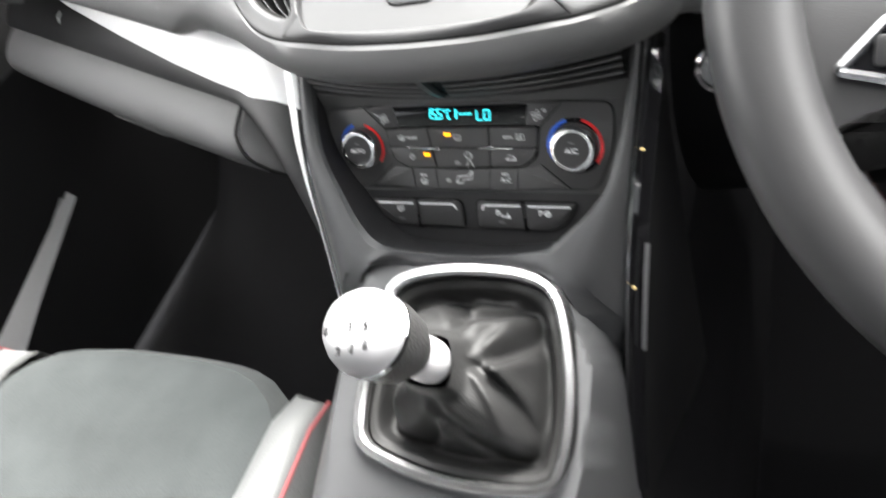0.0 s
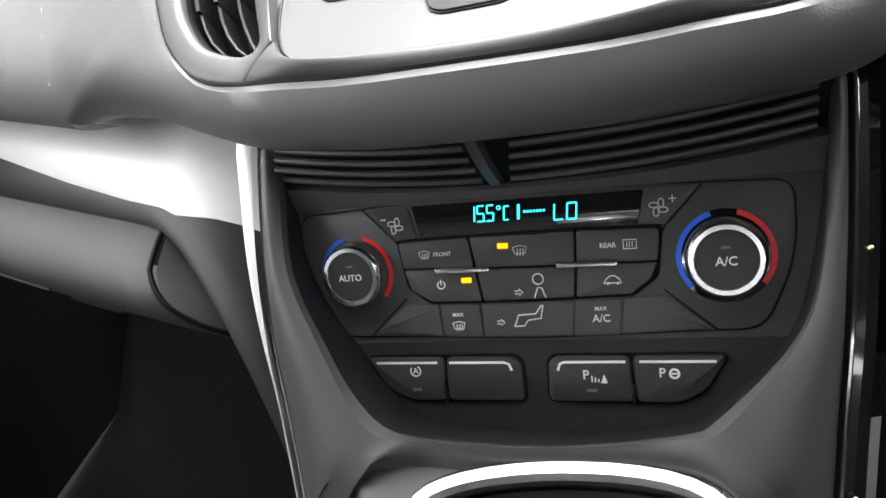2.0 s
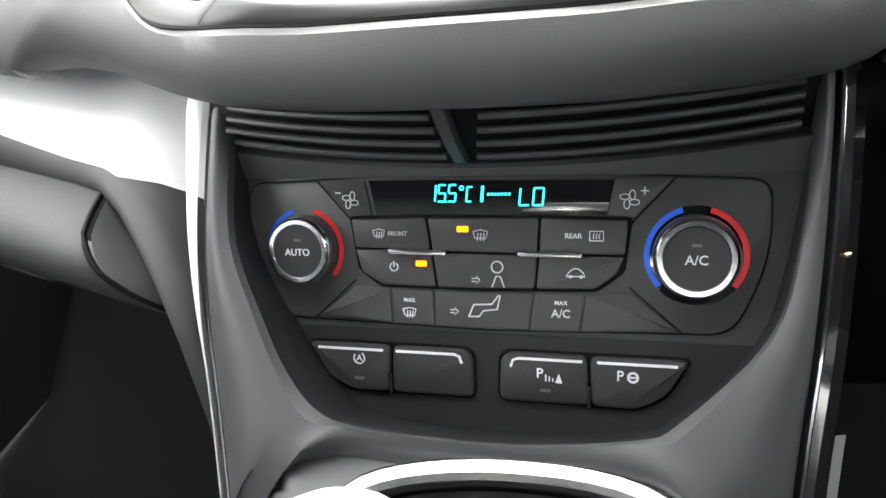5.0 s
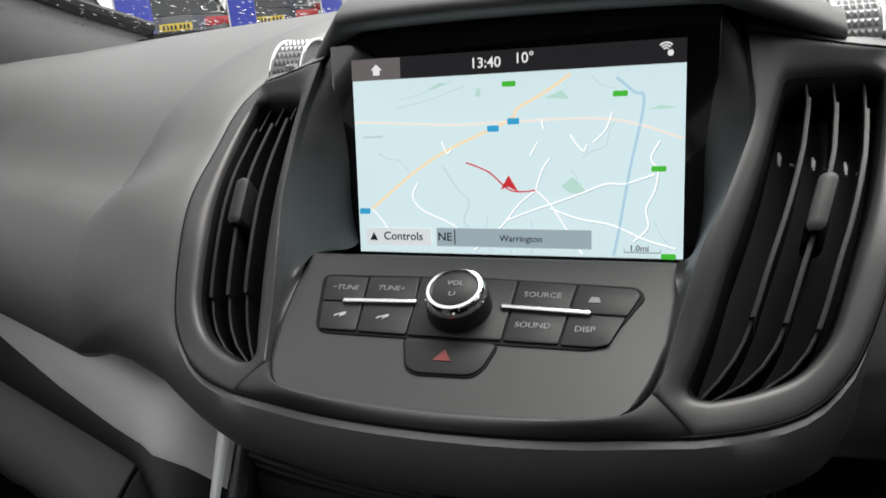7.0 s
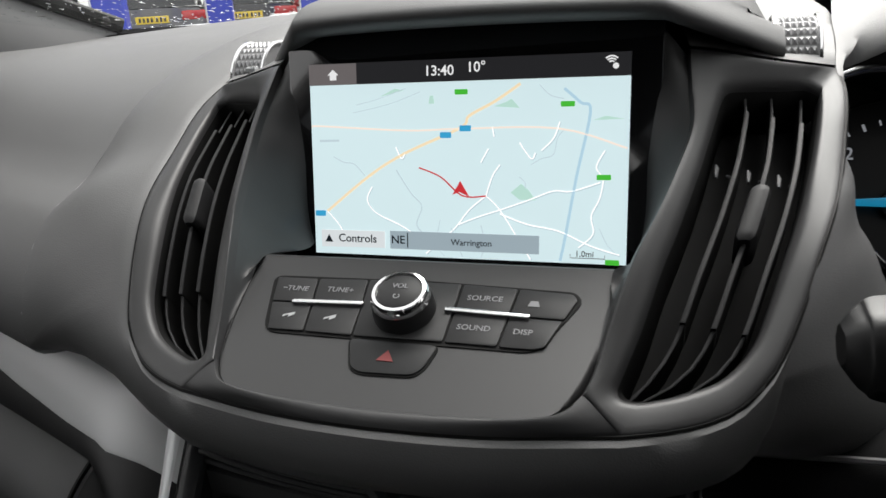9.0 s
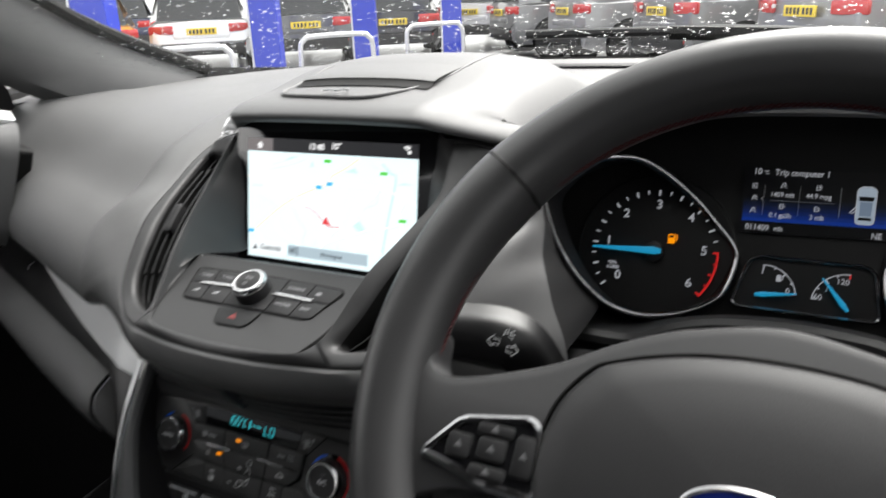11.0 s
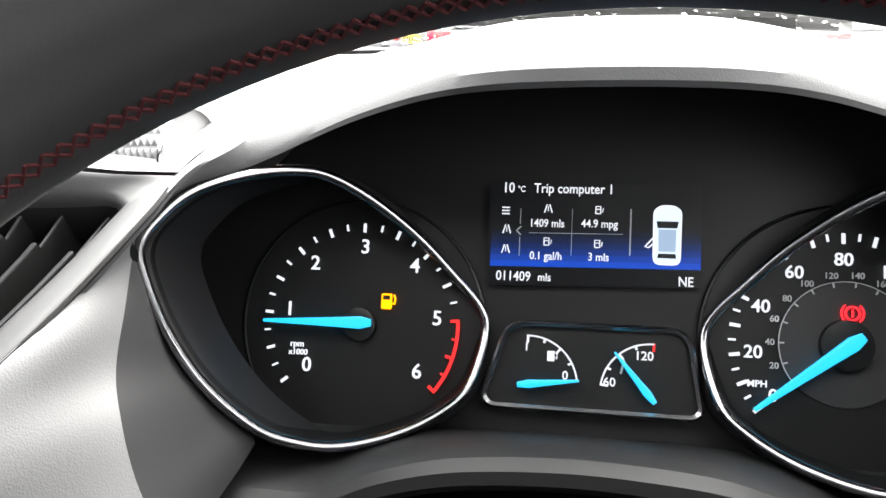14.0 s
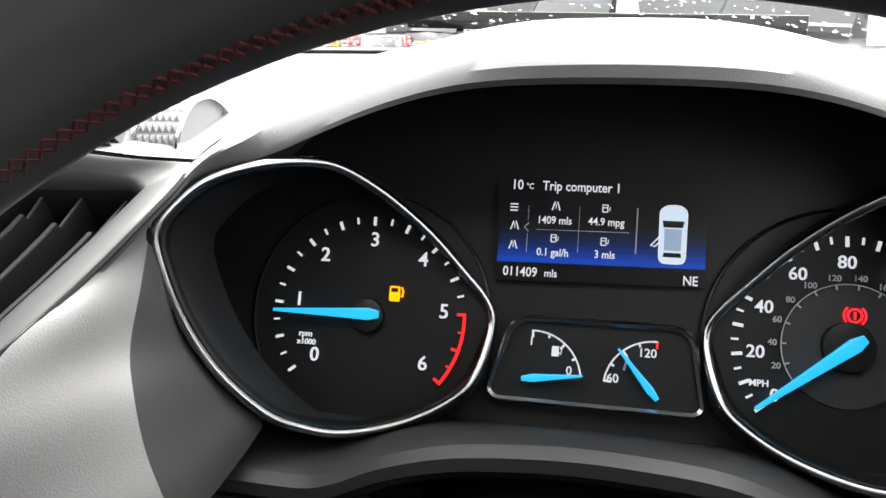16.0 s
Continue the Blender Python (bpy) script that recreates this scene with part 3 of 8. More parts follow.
    for (x, y), mt in zip([(0.0, 0.0855), (0.0538, 0.0785), (0.0717, 0.043), (0.0766, 0.0012)], [GREEN] * 4):
        part("road_shield", slab(SCR, rounded([(x - 0.0034, y - 0.0013), (x + 0.0034, y - 0.0013), (x + 0.0034, y + 0.0013), (x - 0.0034, y + 0.0013)], 0.0005, 2), 0.0008, 0.0012), mt, sc, "green road shield", False)
    for x, y in [(-0.0085, 0.064), (0.002, 0.0673), (-0.0808, 0.0222)]:
        part("road_shield", slab(SCR, rounded([(x - 0.003, y - 0.0015), (x + 0.003, y - 0.0015), (x + 0.003, y + 0.0015), (x - 0.003, y + 0.0015)], 0.0005, 2), 0.0008, 0.0012), BLUE, sc, "blue road shield", False)
    part("control_key", slab(SCR, [(-0.0805, 0.0038), (-0.0432, 0.0042), (-0.0432, 0.0132), (-0.0805, 0.0132)], 0.0008, 0.0014), BTN, sc, "white control key", False)
    part("street_strip", slab(SCR, [(-0.0401, 0.0040), (0.0404, 0.0040), (0.0404, 0.0134), (-0.0401, 0.0136)], 0.0008, 0.0014), STRIP, sc, "grey strip with bearing", False)
    part("triangle", slab(SCR, [(-0.0782, 0.0066), (-0.0738, 0.0066), (-0.076, 0.0108)], 0.0012, 0.0018), INK, sc, "", False)
    part("divider", slab(SCR, [(-0.0303, 0.005), (-0.0298, 0.005), (-0.0298, 0.0128), (-0.0303, 0.0128)], 0.0012, 0.0018), INK, sc, "", False)
    writing(SCR, "Controls", -0.059, 0.0088, 0.0062, INK, sc, d=0.0016, depth=0.0001)
    writing(SCR, "NE", -0.0355, 0.0088, 0.0062, INK, sc, d=0.0016, depth=0.0001)
    writing(SCR, "Warrington", 0.005, 0.0085, 0.0046, INK, sc, d=0.0016, depth=0.0001)
    writing(SCR, "1.0mi", 0.063, 0.0048, 0.0042, INK, sc, d=0.0009, depth=0.0001)
    part("scale_bar", line2(SCR, [(0.056, 0.0045), (0.056, 0.0028), (0.073, 0.0028), (0.073, 0.0045)], 0.0003, 0.0005, 0.0009), INK, sc, "", False)
    writing(SCR, "13:40", -0.0118, 0.0962, 0.0072, LIGHT, sc, d=0.0007, depth=0.0001)
    writing(SCR, "10\u00b0", 0.0078, 0.0974, 0.0072, LIGHT, sc, d=0.0007, depth=0.0001)
    part("home_mark", slab(SCR, [(-0.0727, 0.0932), (-0.0690, 0.0932), (-0.0690, 0.0958), (-0.0678, 0.0958), (-0.0709, 0.0987), (-0.0740, 0.0958), (-0.0727, 0.0958)], 0.0005, 0.0009), LIGHT, sc, "white home mark", False)
    for r in (0.0012, 0.0024, 0.0036):
        part("signal_arc", arc_band(SCR @ Matrix.Translation((0.0742, 0.0965, 0)), r, r + 0.0007, 45, 135, 0.0005, 0.0009, 10), LIGHT, sc, "", False)
    part("signal_badge", slab(SCR, circle(0.0014, 16, 0.0762, 0.0958), 0.0006, 0.0011), LIGHT, sc, "", False)
    return sc


def radio_keys():
    rk = thing("radio_keys", KPAN @ Vector((0, 0, 0)), "black radio buttons with silver bars and a round volume knob", "radio controls")
    outline = rounded([(-0.0695, 0.0158), (-0.0605, -0.0168), (0.0165, -0.0172), (0.0175, -0.0172), (0.0565, -0.0172), (0.0705, 0.0105), (0.0675, 0.0150), (0.005, 0.0172)], [0.004, 0.006, 0.0, 0.0, 0.006, 0.003, 0.003, 0], 4)
    part("surround", slab(KPAN, grow(ccw(outline), 0.0006), -0.003, 0.0005), HOLE, rk)
    keysets = [
        [(-0.0675, 0.0148), (-0.0475, 0.0150), (-0.0450, 0.0006), (-0.0640, 0.0002)], [(-0.0465, 0.0151), (-0.0236, 0.0160), (-0.0215, 0.0012), (-0.0442, 0.0006)],
        [(-0.0638, -0.0006), (-0.0448, -0.0002), (-0.0424, -0.0160), (-0.0590, -0.0160)], [(-0.0440, -0.0002), (-0.0213, 0.0003), (-0.0202, -0.0164), (-0.0415, -0.0160)],
        [(-0.0226, 0.0161), (0.0195, 0.0163), (0.0190, -0.0162), (-0.0194, -0.0164)],
        [(0.0206, 0.0162), (0.0440, 0.0152), (0.0425, 0.0004), (0.0203, 0.0006)], [(0.0450, 0.0151), (0.0670, 0.0138), (0.0690, 0.0105), (0.0650, -0.0004), (0.0435, 0.0002)],
        [(0.0203, -0.0004), (0.0425, -0.0006), (0.0410, -0.0164), (0.0198, -0.0162)], [(0.0434, -0.0007), (0.0645, -0.0012), (0.0595, -0.0150), (0.0550, -0.0166), (0.0420, -0.0166)]]
    for k in keysets:
        part("key", slab(KPAN, rounded(k, 0.0012, 3), -0.001, 0.0013, 0.0004), KEY, rk)
    hz = rounded([(-0.0202, -0.0178), (0.0180, -0.0182), (0.0148, -0.0300), (0.0112, -0.0338), (-0.0105, -0.0345), (-0.0150, -0.0322)], 0.003, 3)
    part("hazard_gap", slab(KPAN, grow(ccw(hz), 0.0008), -0.002, 0.0005), HOLE, rk)
    part("hazard_key", slab(KPAN, hz, -0.001, 0.0012, 0.0004), GREY, rk, "charcoal hazard key with red triangle")
    part("hazard_triangle", slab(KPAN, [(-0.0052, -0.0283), (0.0020, -0.0283), (-0.0016, -0.0228)], 0.0011, 0.0015), mat("dull red print", (0.22, 0.03, 0.03), 0.6), rk, "dull red triangle")
    for a, b in (((-0.0537, -0.0004), (-0.0203, 0.0008)), ((0.0158, 0.0006), (0.0515, -0.0007))):
        part("silver_bar", slab(KPAN, rounded([(a[0], a[1] - 0.0011), (b[0], b[1] - 0.0011), (b[0], b[1] + 0.0011), (a[0], a[1] + 0.0011)], 0.001, 3), 0.0005, 0.0028, 0.0006), SATIN, rk, "satin silver bar")
    KN = KPAN @ Matrix.Translation((-0.0012, -0.001, 0))
    knob = part("volume_knob", lathe(KN, [(0.0134, 0.0), (0.0129, 0.0085), (0.0122, 0.0105), (0.0115, 0.0110)], 48), KEY, rk, "black knob with chrome ring")
    part("ring", lathe(KN, [(0.0127, 0.0090), (0.0124, 0.0116), (0.0113, 0.0132), (0.0100, 0.0134), (0.0095, 0.0124)], 48), CHROME, knob, "chrome ring")
    part("cap", lathe(KN, [(0.0096, 0.011), (0.0095, 0.0126), (0.0082, 0.0133), (0.0001, 0.0134)], 40), KEY, knob)
    writing(KN, "VOL", 0, 0.0022, 0.0036, RPRINT, knob, d=0.0135, depth=0.0002)
    part("power_mark", arc_band(KN @ Matrix.Translation((0, -0.0035, 0)), 0.0010, 0.0014, -240, 60, 0.0132, 0.0137, 14), RPRINT, knob)
    for w, x, y in (("\u2212TUNE", -0.0558, 0.0080), ("TUNE+", -0.0342, 0.0086), ("SOURCE", 0.0312, 0.0084), ("SOUND", 0.0300, -0.0080), ("DISP", 0.0500, -0.0085)):
        writing(KPAN, w, x, y, 0.0040, RPRINT, rk, d=0.0013, depth=0.0002)
    for x in (-0.0525, -0.0330):
        part("skip_mark", slab(KPAN, [(x - 0.0025, -0.0092), (x, -0.0076), (x, -0.0092), (x + 0.0025, -0.0076), (x + 0.0025, -0.0060), (x, -0.0070), (x - 0.0025, -0.0080)], 0.0011, 0.0015), PRINT, rk, "", False)
    part("phone_mark", slab(KPAN, [(0.0495, 0.0055), (0.0545, 0.0055), (0.0535, 0.0085), (0.0505, 0.0085)], 0.0011, 0.0015), RPRINT, rk, "", False)
    return rk


centre_stack()
touchscreen()
radio_keys()


# ---------------------------------------------------------------- climate controls
def climate_panel():
    cp = thing("climate_panel", CLI @ Vector((0, 0, 0)), "black climate control panel with two chrome knobs and cyan display", "climate controls")
    base = rounded([(-0.116, 0.046), (-0.112, -0.02), (-0.080, -0.088), (0.080, -0.088), (0.112, -0.02), (0.116, 0.046)], 0.01, 4)
    part("backplate", slab(CLI, base, -0.02, -0.0003, 0.001), CLIMATE, cp)
    # dark sheet over the backplate, painting the bowl's shade round the switches
    part("switch_shade", slab(CLI, rounded([(-0.1085, -0.0312), (0.1085, -0.0312), (0.080, -0.0875), (-0.080, -0.0875)], [0.002, 0.002, 0.010, 0.010], 4), -0.01, 0.0001), KEY, cp, "dark sheet for shade round the lower switches")
    ol = rounded([(-0.0985, 0.0260), (-0.04, 0.0285), (0.04, 0.0285), (0.0985, 0.0260), (0.0985, -0.0020), (0.0870, -0.0275), (0.0, -0.0297), (-0.0870, -0.0275), (-0.0985, -0.0020)], [0.007, 0, 0, 0.007, 0.02, 0.008, 0, 0.008, 0.02], 6)
    part("groove", slab(CLI, grow(ccw(ol), 0.0006), -0.002, 0.0001), HOLE, cp)
    part("fascia", slab(CLI, ol, -0.001, 0.0012, 0.0008), CLIMATE, cp)
    part("display_window", slab(CLI, [(-0.0455, 0.0272), (-0.0430, 0.0142), (0.0445, 0.0140), (0.0472, 0.0266)], 0.0008, 0.0020, 0.0002), PIANO, cp, "gloss black display window")
    # cyan segments: 15.5 C, fan bar, LO
    def seg_digit(x, y, which, w=0.0036, h=0.0062, t=0.0007):
        lines = dict(a=((0, h), (w, h)), b=((w, h), (w, h / 2)), c=((w, h / 2), (w, 0)), d=((0, 0), (w, 0)), e=((0, 0), (0, h / 2)), f=((0, h / 2), (0, h)), g=((0, h / 2), (w, h / 2)))
        bm = bmesh.new()
        for s in which:
            (ax, ay), (bx, by) = lines[s]
            line2(CLI, [(x + ax + ay * 0.1, y + ay), (x + bx + by * 0.1, y + by)], t, 0.0018, 0.0022, bm)
        part("segment", bm, CYAN, cp, "glowing cyan segment", False)
    y0 = 0.0190
    seg_digit(-0.0216, y0, "bc", w=0.0026)
    seg_digit(-0.0178, y0, "afgcd", w=0.0027)
    seg_digit(-0.0138, y0, "afgcd", w=0.0027)
    seg_digit(-0.0068, y0, "afed", w=0.0020, h=0.0054)
    part("point_segment", slab(CLI, circle(0.0004, 8, -0.0146, 0.0190), 0.0018, 0.0022), CYAN, cp, "", False)
    part("degree_segment", arc_band(CLI @ Matrix.Translation((-0.0085, 0.0240, 0)), 0.0005, 0.0010, 0, 358, 0.0018, 0.0022, 10), CYAN, cp, "", False)
    part("fan_bar", slab(CLI, [(-0.0014, 0.0188), (-0.0003, 0.0188), (0.0002, 0.0248), (-0.0009, 0.0248)], 0.0018, 0.0023), CYAN, cp, "", False)
    for i in range(7):
        x = 0.0012 + i * 0.0013
        part("fan_tick", slab(CLI, [(x, 0.0212), (x + 0.0009, 0.0212), (x + 0.0011, 0.0222), (x + 0.0002, 0.0222)], 0.0018, 0.0022), CYAN, cp, "", False)
    seg_digit(0.0132, y0 - 0.0014, "fed")
    seg_digit(0.0182, y0 - 0.0014, "abcdef")
    rows = [[(-0.0528, 0.0122), (-0.0226, 0.0130), (-0.0210, 0.0008), (-0.0515, 0.0014)], [(-0.0216, 0.0130), (0.0205, 0.0130), (0.0198, 0.0000), (-0.0200, 0.0004)], [(0.0215, 0.0130), (0.0520, 0.0122), (0.0510, 0.0000), (0.0208, 0.0000)],
            [(-0.0514, 0.0006), (-0.0208, 0.0000), (-0.0190, -0.0134), (-0.0405, -0.0130), (-0.0490, -0.0080)], [(-0.0198, -0.0004), (0.0198, -0.0008), (0.0186, -0.0130), (-0.0180, -0.0135)], [(0.0208, -0.0008), (0.0508, -0.0008), (0.0480, -0.0070), (0.0405, -0.0125), (0.0196, -0.0130)]]
    part("key_gap", slab(CLI, rounded([(-0.0543, 0.0136), (0.0, 0.0143), (0.0537, 0.0134), (0.0512, -0.0064), (0.0414, -0.0139), (0.0, -0.0148), (-0.0419, -0.0143), (-0.0512, -0.0074)], 0.002, 3), 0.0006, 0.0016), HOLE, cp)
    for r in rows:
        part("key", slab(CLI, rounded(r, 0.0012, 3), 0.001, 0.0034, 0.0006), CLIMATE, cp)
    low = [[(-0.0675, -0.0262), (-0.0522, -0.0140), (-0.0384, -0.0148), (-0.0377, -0.0284)], [(-0.0374, -0.0148), (-0.0206, -0.0152), (-0.0204, -0.0290), (-0.0367, -0.0285)], [(-0.0196, -0.0152), (0.0180, -0.0150), (0.0163, -0.0292), (-0.0194, -0.0290)],
           [(0.0190, -0.0150), (0.0366, -0.0150), (0.0350, -0.0288), (0.0173, -0.0292)], [(0.0376, -0.0150), (0.0532, -0.0136), (0.0690, -0.0270), (0.0360, -0.0288)]]
    for r in low:
        part("key", slab(CLI, rounded(r, 0.001, 3), 0.001, 0.0019, 0.0005), CLIMATE, cp)
    for s in (-1, 1):
        part("fan_key", slab(CLI, rounded([(s * 0.0668, 0.0268), (s * 0.0475, 0.0272), (s * 0.0448, 0.0140), (s * 0.0545, 0.0132)], 0.001, 3), 0.001, 0.0020, 0.0005), CLIMATE, cp)
        fx = -0.0535 if s < 0 else 0.0524
        for a in range(4):
            turn = radians(60 + 90 * a)
            leaf = [(fx + 0.0019 * math.cos(turn) + 0.0017 * math.cos(q) * math.cos(turn + 0.5) - 0.0010 * math.sin(q) * math.sin(turn + 0.5), 0.0196 + 0.0019 * math.sin(turn) + 0.0017 * math.cos(q) * math.sin(turn + 0.5) + 0.0010 * math.sin(q) * math.cos(turn + 0.5)) for q in np.linspace(0, 2 * math.pi, 13)]
            part("fan_mark", line2(CLI, leaf, 0.00038, 0.0018, 0.0023), CPRINT, cp, "", False)
    part("minus_mark", slab(CLI, [(-0.0598, 0.0222), (-0.0575, 0.0222), (-0.0575, 0.0227), (-0.0598, 0.0227)], 0.0018, 0.0023), CPRINT, cp, "", False)
    pm = line2(CLI, [(0.0561, 0.0226), (0.0589, 0.0226)], 0.0005, 0.0018, 0.0023)
    part("plus_mark", line2(CLI, [(0.0575, 0.0212), (0.0575, 0.0240)], 0.0005, 0.0018, 0.0023, pm), CPRINT, cp, "", False)
    for a, b in ((-0.0374, -0.0142), (0.0129, 0.0363)):
        part("silver_bar", slab(CLI, rounded([(a, -0.0010), (b, -0.0012), (b, 0.0010), (a, 0.0012)], 0.0008, 3), 0.0025, 0.0052, 0.0006), SATIN, cp, "satin silver bar")
    for x, y in ((-0.0080, 0.0088), (-0.0245, -0.0045)):
        part("indicator", slab(CLI, [(x - 0.0021, y - 0.0010), (x + 0.0021, y - 0.0010), (x + 0.0021, y + 0.0010), (x - 0.0021, y + 0.0010)], 0.003, 0.0037), AMBER, cp, "lit amber indicator", False)
    writing(CLI, "FRONT", -0.0338, 0.0068, 0.0024, CPRINT, cp, d=0.0034)
    writing(CLI, "REAR", 0.0330, 0.0066, 0.0026, CPRINT, cp, d=0.0034)
    writing(CLI, "MAX", -0.0302, -0.0192, 0.0022, CPRINT, cp, d=0.0019)
    writing(CLI, "MAX", 0.0283, -0.0183, 0.0022, CPRINT, cp, d=0.0019)
    writing(CLI, "A/C", 0.0283, -0.0223, 0.0042, CPRINT, cp, d=0.0019)
    def demist(x, y, s, d):
        bm = line2(CLI, [(x - 0.0024 * s, y + 0.001 * s), (x - 0.0018 * s, y - 0.0012 * s), (x + 0.0018 * s, y - 0.0012 * s), (x + 0.0024 * s, y + 0.001 * s), (x, y + 0.0016 * s), (x - 0.0024 * s, y + 0.001 * s)], 0.00035, d - 0.0003, d + 0.0004)
        for k in (-1, 0, 1):
            line2(CLI, [(x + k * 0.0010 * s, y - 0.0020 * s), (x + k * 0.0010 * s + 0.0003, y + 0.0006 * s)], 0.00035, d - 0.0003, d + 0.0004, bm)
        part("demist_mark", bm, CPRINT, cp, "", False)
    demist(-0.0415, 0.0070, 1, 0.0034)
    demist(-0.0012, 0.0068, 1.15, 0.0034)
    demist(-0.0302, -0.0238, 1.1, 0.0019)
    part("rear_mark", line2(CLI, [(0.0388, 0.0050), (0.0436, 0.0050), (0.0436, 0.0084), (0.0388, 0.0084), (0.0388, 0.0050)], 0.0004, 0.0032, 0.0038), CPRINT, cp, "", False)
    bm = bmesh.new()
    for k in range(3):
        line2(CLI, [(0.0402 + k * 0.0010, 0.0057), (0.0400 + k * 0.0010, 0.0067), (0.0404 + k * 0.0010, 0.0077)], 0.0003, 0.0032, 0.0038, bm)
    part("rear_mark", bm, CPRINT, cp, "", False)
    for x in (0.0320, 0.0358):
        part("recirculate_wheel", slab(CLI, circle(0.0006, 10, x, -0.0081), 0.0032, 0.0039), CPRINT, cp, "", False)
    part("power_mark", arc_band(CLI @ Matrix.Translation((-0.0356, -0.0060, 0)), 0.0014, 0.0018, -240, 60, 0.0032, 0.0038, 16), CPRINT, cp, "", False)
    part("recirculate_mark", line2(CLI, [(0.0305, -0.0080), (0.0315, -0.0064), (0.0330, -0.0052), (0.0348, -0.0052), (0.0365, -0.0066), (0.0372, -0.0080), (0.0305, -0.0080)], 0.0004, 0.0032, 0.0038), CPRINT, cp, "", False)
    # airflow figure reduced to plain shapes: ring, seat line and arrows
    part("airflow_ring", arc_band(CLI @ Matrix.Translation((0.0050, -0.0052, 0)), 0.0019, 0.0024, 0, 358, 0.0032, 0.0038, 16), CPRINT, cp, "", False)
    part("airflow_line", line2(CLI, [(0.0030, -0.0128), (0.0046, -0.0086), (0.0062, -0.0088), (0.0076, -0.0128)], 0.0005, 0.0032, 0.0038), CPRINT, cp, "", False)
    part("airflow_line", line2(CLI, [(-0.0065, -0.0246), (-0.0045, -0.0200), (0.0025, -0.0196), (0.0052, -0.0160)], 0.0006, 0.0017, 0.0023), CPRINT, cp, "", False)
    part("airflow_line", line2(CLI, [(-0.0065, -0.0246), (-0.0025, -0.0245), (-0.0008, -0.0222), (0.0045, -0.0215), (0.0058, -0.0160)], 0.0005, 0.0017, 0.0023), CPRINT, cp, "", False)
    for x, y, d in ((-0.0030, -0.0100, 0.0034), (-0.0120, -0.0226, 0.0019)):
        part("airflow_arrow", line2(CLI, [(x - 0.0018, y + 0.0003), (x, y + 0.0003), (x, y + 0.0011), (x + 0.0014, y - 0.0004), (x, y - 0.0015), (x, y - 0.0008), (x - 0.0018, y - 0.0008)], 0.0003, d - 0.0002, d + 0.0004), CPRINT, cp, "", False)
    # slanted joints
    for s in (-1, 1):
        part("joint", line2(CLI, [(s * 0.0680, 0.0272), (s * 0.0545, 0.0128), (s * 0.0530, 0.0105)], 0.0006, 0.0008, 0.00145), HOLE, cp, "", False)
        part("joint", line2(CLI, [(s * 0.0525, -0.0118), (s * 0.0705, -0.0276)], 0.0006, 0.0008, 0.00145), HOLE, cp, "", False)
        K = CLI @ Matrix.Translation((s * 0.0745 + 0.0003, 0.0, 0)) @ Matrix.Diagonal((0.93, 0.93, 0.56, 1) if s < 0 else (0.97, 0.97, 0.68, 1))
        part("dial_well", lathe(K, [(0.0186, 0.0), (0.0184, 0.0016), (0.0180, 0.0018), (0.0001, 0.0018)], 48), PIANO, cp)
        part("cold_band", arc_band(K, 0.0160, 0.0180, 106, 222, 0.0012, 0.0022), BLUEBAND, cp, "blue cold band")
        part("warm_band", arc_band(K, 0.0160, 0.0180, -40, 74, 0.0012, 0.0022), REDBAND, cp, "red warm band")
        knob = part("temperature_knob", lathe(K, [(0.0150, 0.001), (0.0146, 0.010), (0.0140, 0.0118)], 48), CLIMATE, cp, "round temperature knob with chrome ring")
        part("ring", lathe(K, [(0.0148, 0.0095), (0.0143, 0.0135), (0.0132, 0.0152), (0.0115, 0.0152), (0.0110, 0.0138)], 48), CHROME, knob, "chrome ring")
        part("cap", lathe(K, [(0.0112, 0.012), (0.0111, 0.0144), (0.0001, 0.0147)], 40), SWITCHM, knob)
        writing(K, "AUTO" if s < 0 else "A/C", 0, -0.0006, 0.0041 if s < 0 else 0.0047, CPRINT, knob, d=0.0147, depth=0.0003)
        part("lamp_window", slab(K, [(-0.0016, 0.0042), (0.0016, 0.0042), (0.0016, 0.0052), (-0.0016, 0.0052)], 0.0140, 0.01485), FAINT, knob)
    # lower switch bank
    for s in (-1, 1):
        g = rounded([(s * 0.0752, -0.0366), (s * 0.0075, -0.0366), (s * 0.0045, -0.0395), (s * 0.0040, -0.0572), (s * 0.0560, -0.0576), (s * 0.0665, -0.0520)], 0.004, 4)
        part("switch_gap", slab(CLI, g, -0.003, 0.0004), HOLE, cp)
        o = rounded([(s * 0.0740, -0.0376), (s * 0.0388, -0.0376), (s * 0.0394, -0.0563), (s * 0.0555, -0.0565), (s * 0.0655, -0.0512)], 0.003, 4)
        i = rounded([(s * 0.0378, -0.0376), (s * 0.0085, -0.0376), (s * 0.0055, -0.0405), (s * 0.0050, -0.0563), (s * 0.0384, -0.0563)], 0.003, 4)
        for k in (o, i):
            part("switch", slab(CLI, k, -0.002, 0.0026, 0.0014), SWITCHM, cp)
        part("switch_line", line2(CLI, [(s * 0.0695, -0.0396), (s * 0.0415, -0.0396)], 0.0010, 0.0020, 0.0029), CPRINT, cp, "", False)
        part("switch_line", line2(CLI, [(s * 0.0362, -0.0396), (s * 0.0125, -0.0396), (s * 0.0105, -0.0403), (s * 0.0095, -0.0430)], 0.0010, 0.0020, 0.0029), CPRINT, cp, "", False)
        part("switch_notch", box(CLI @ Matrix.Translation((s * 0.0386, -0.0530, 0.0015)), 0.0016, 0.009, 0.003, 0.0004), PIANO, cp)
    part("restart_mark", arc_band(CLI @ Matrix.Translation((-0.0518, -0.0432, 0)), 0.0020, 0.0025, -220, 60, 0.0024, 0.0030, 16), CPRINT, cp, "", False)
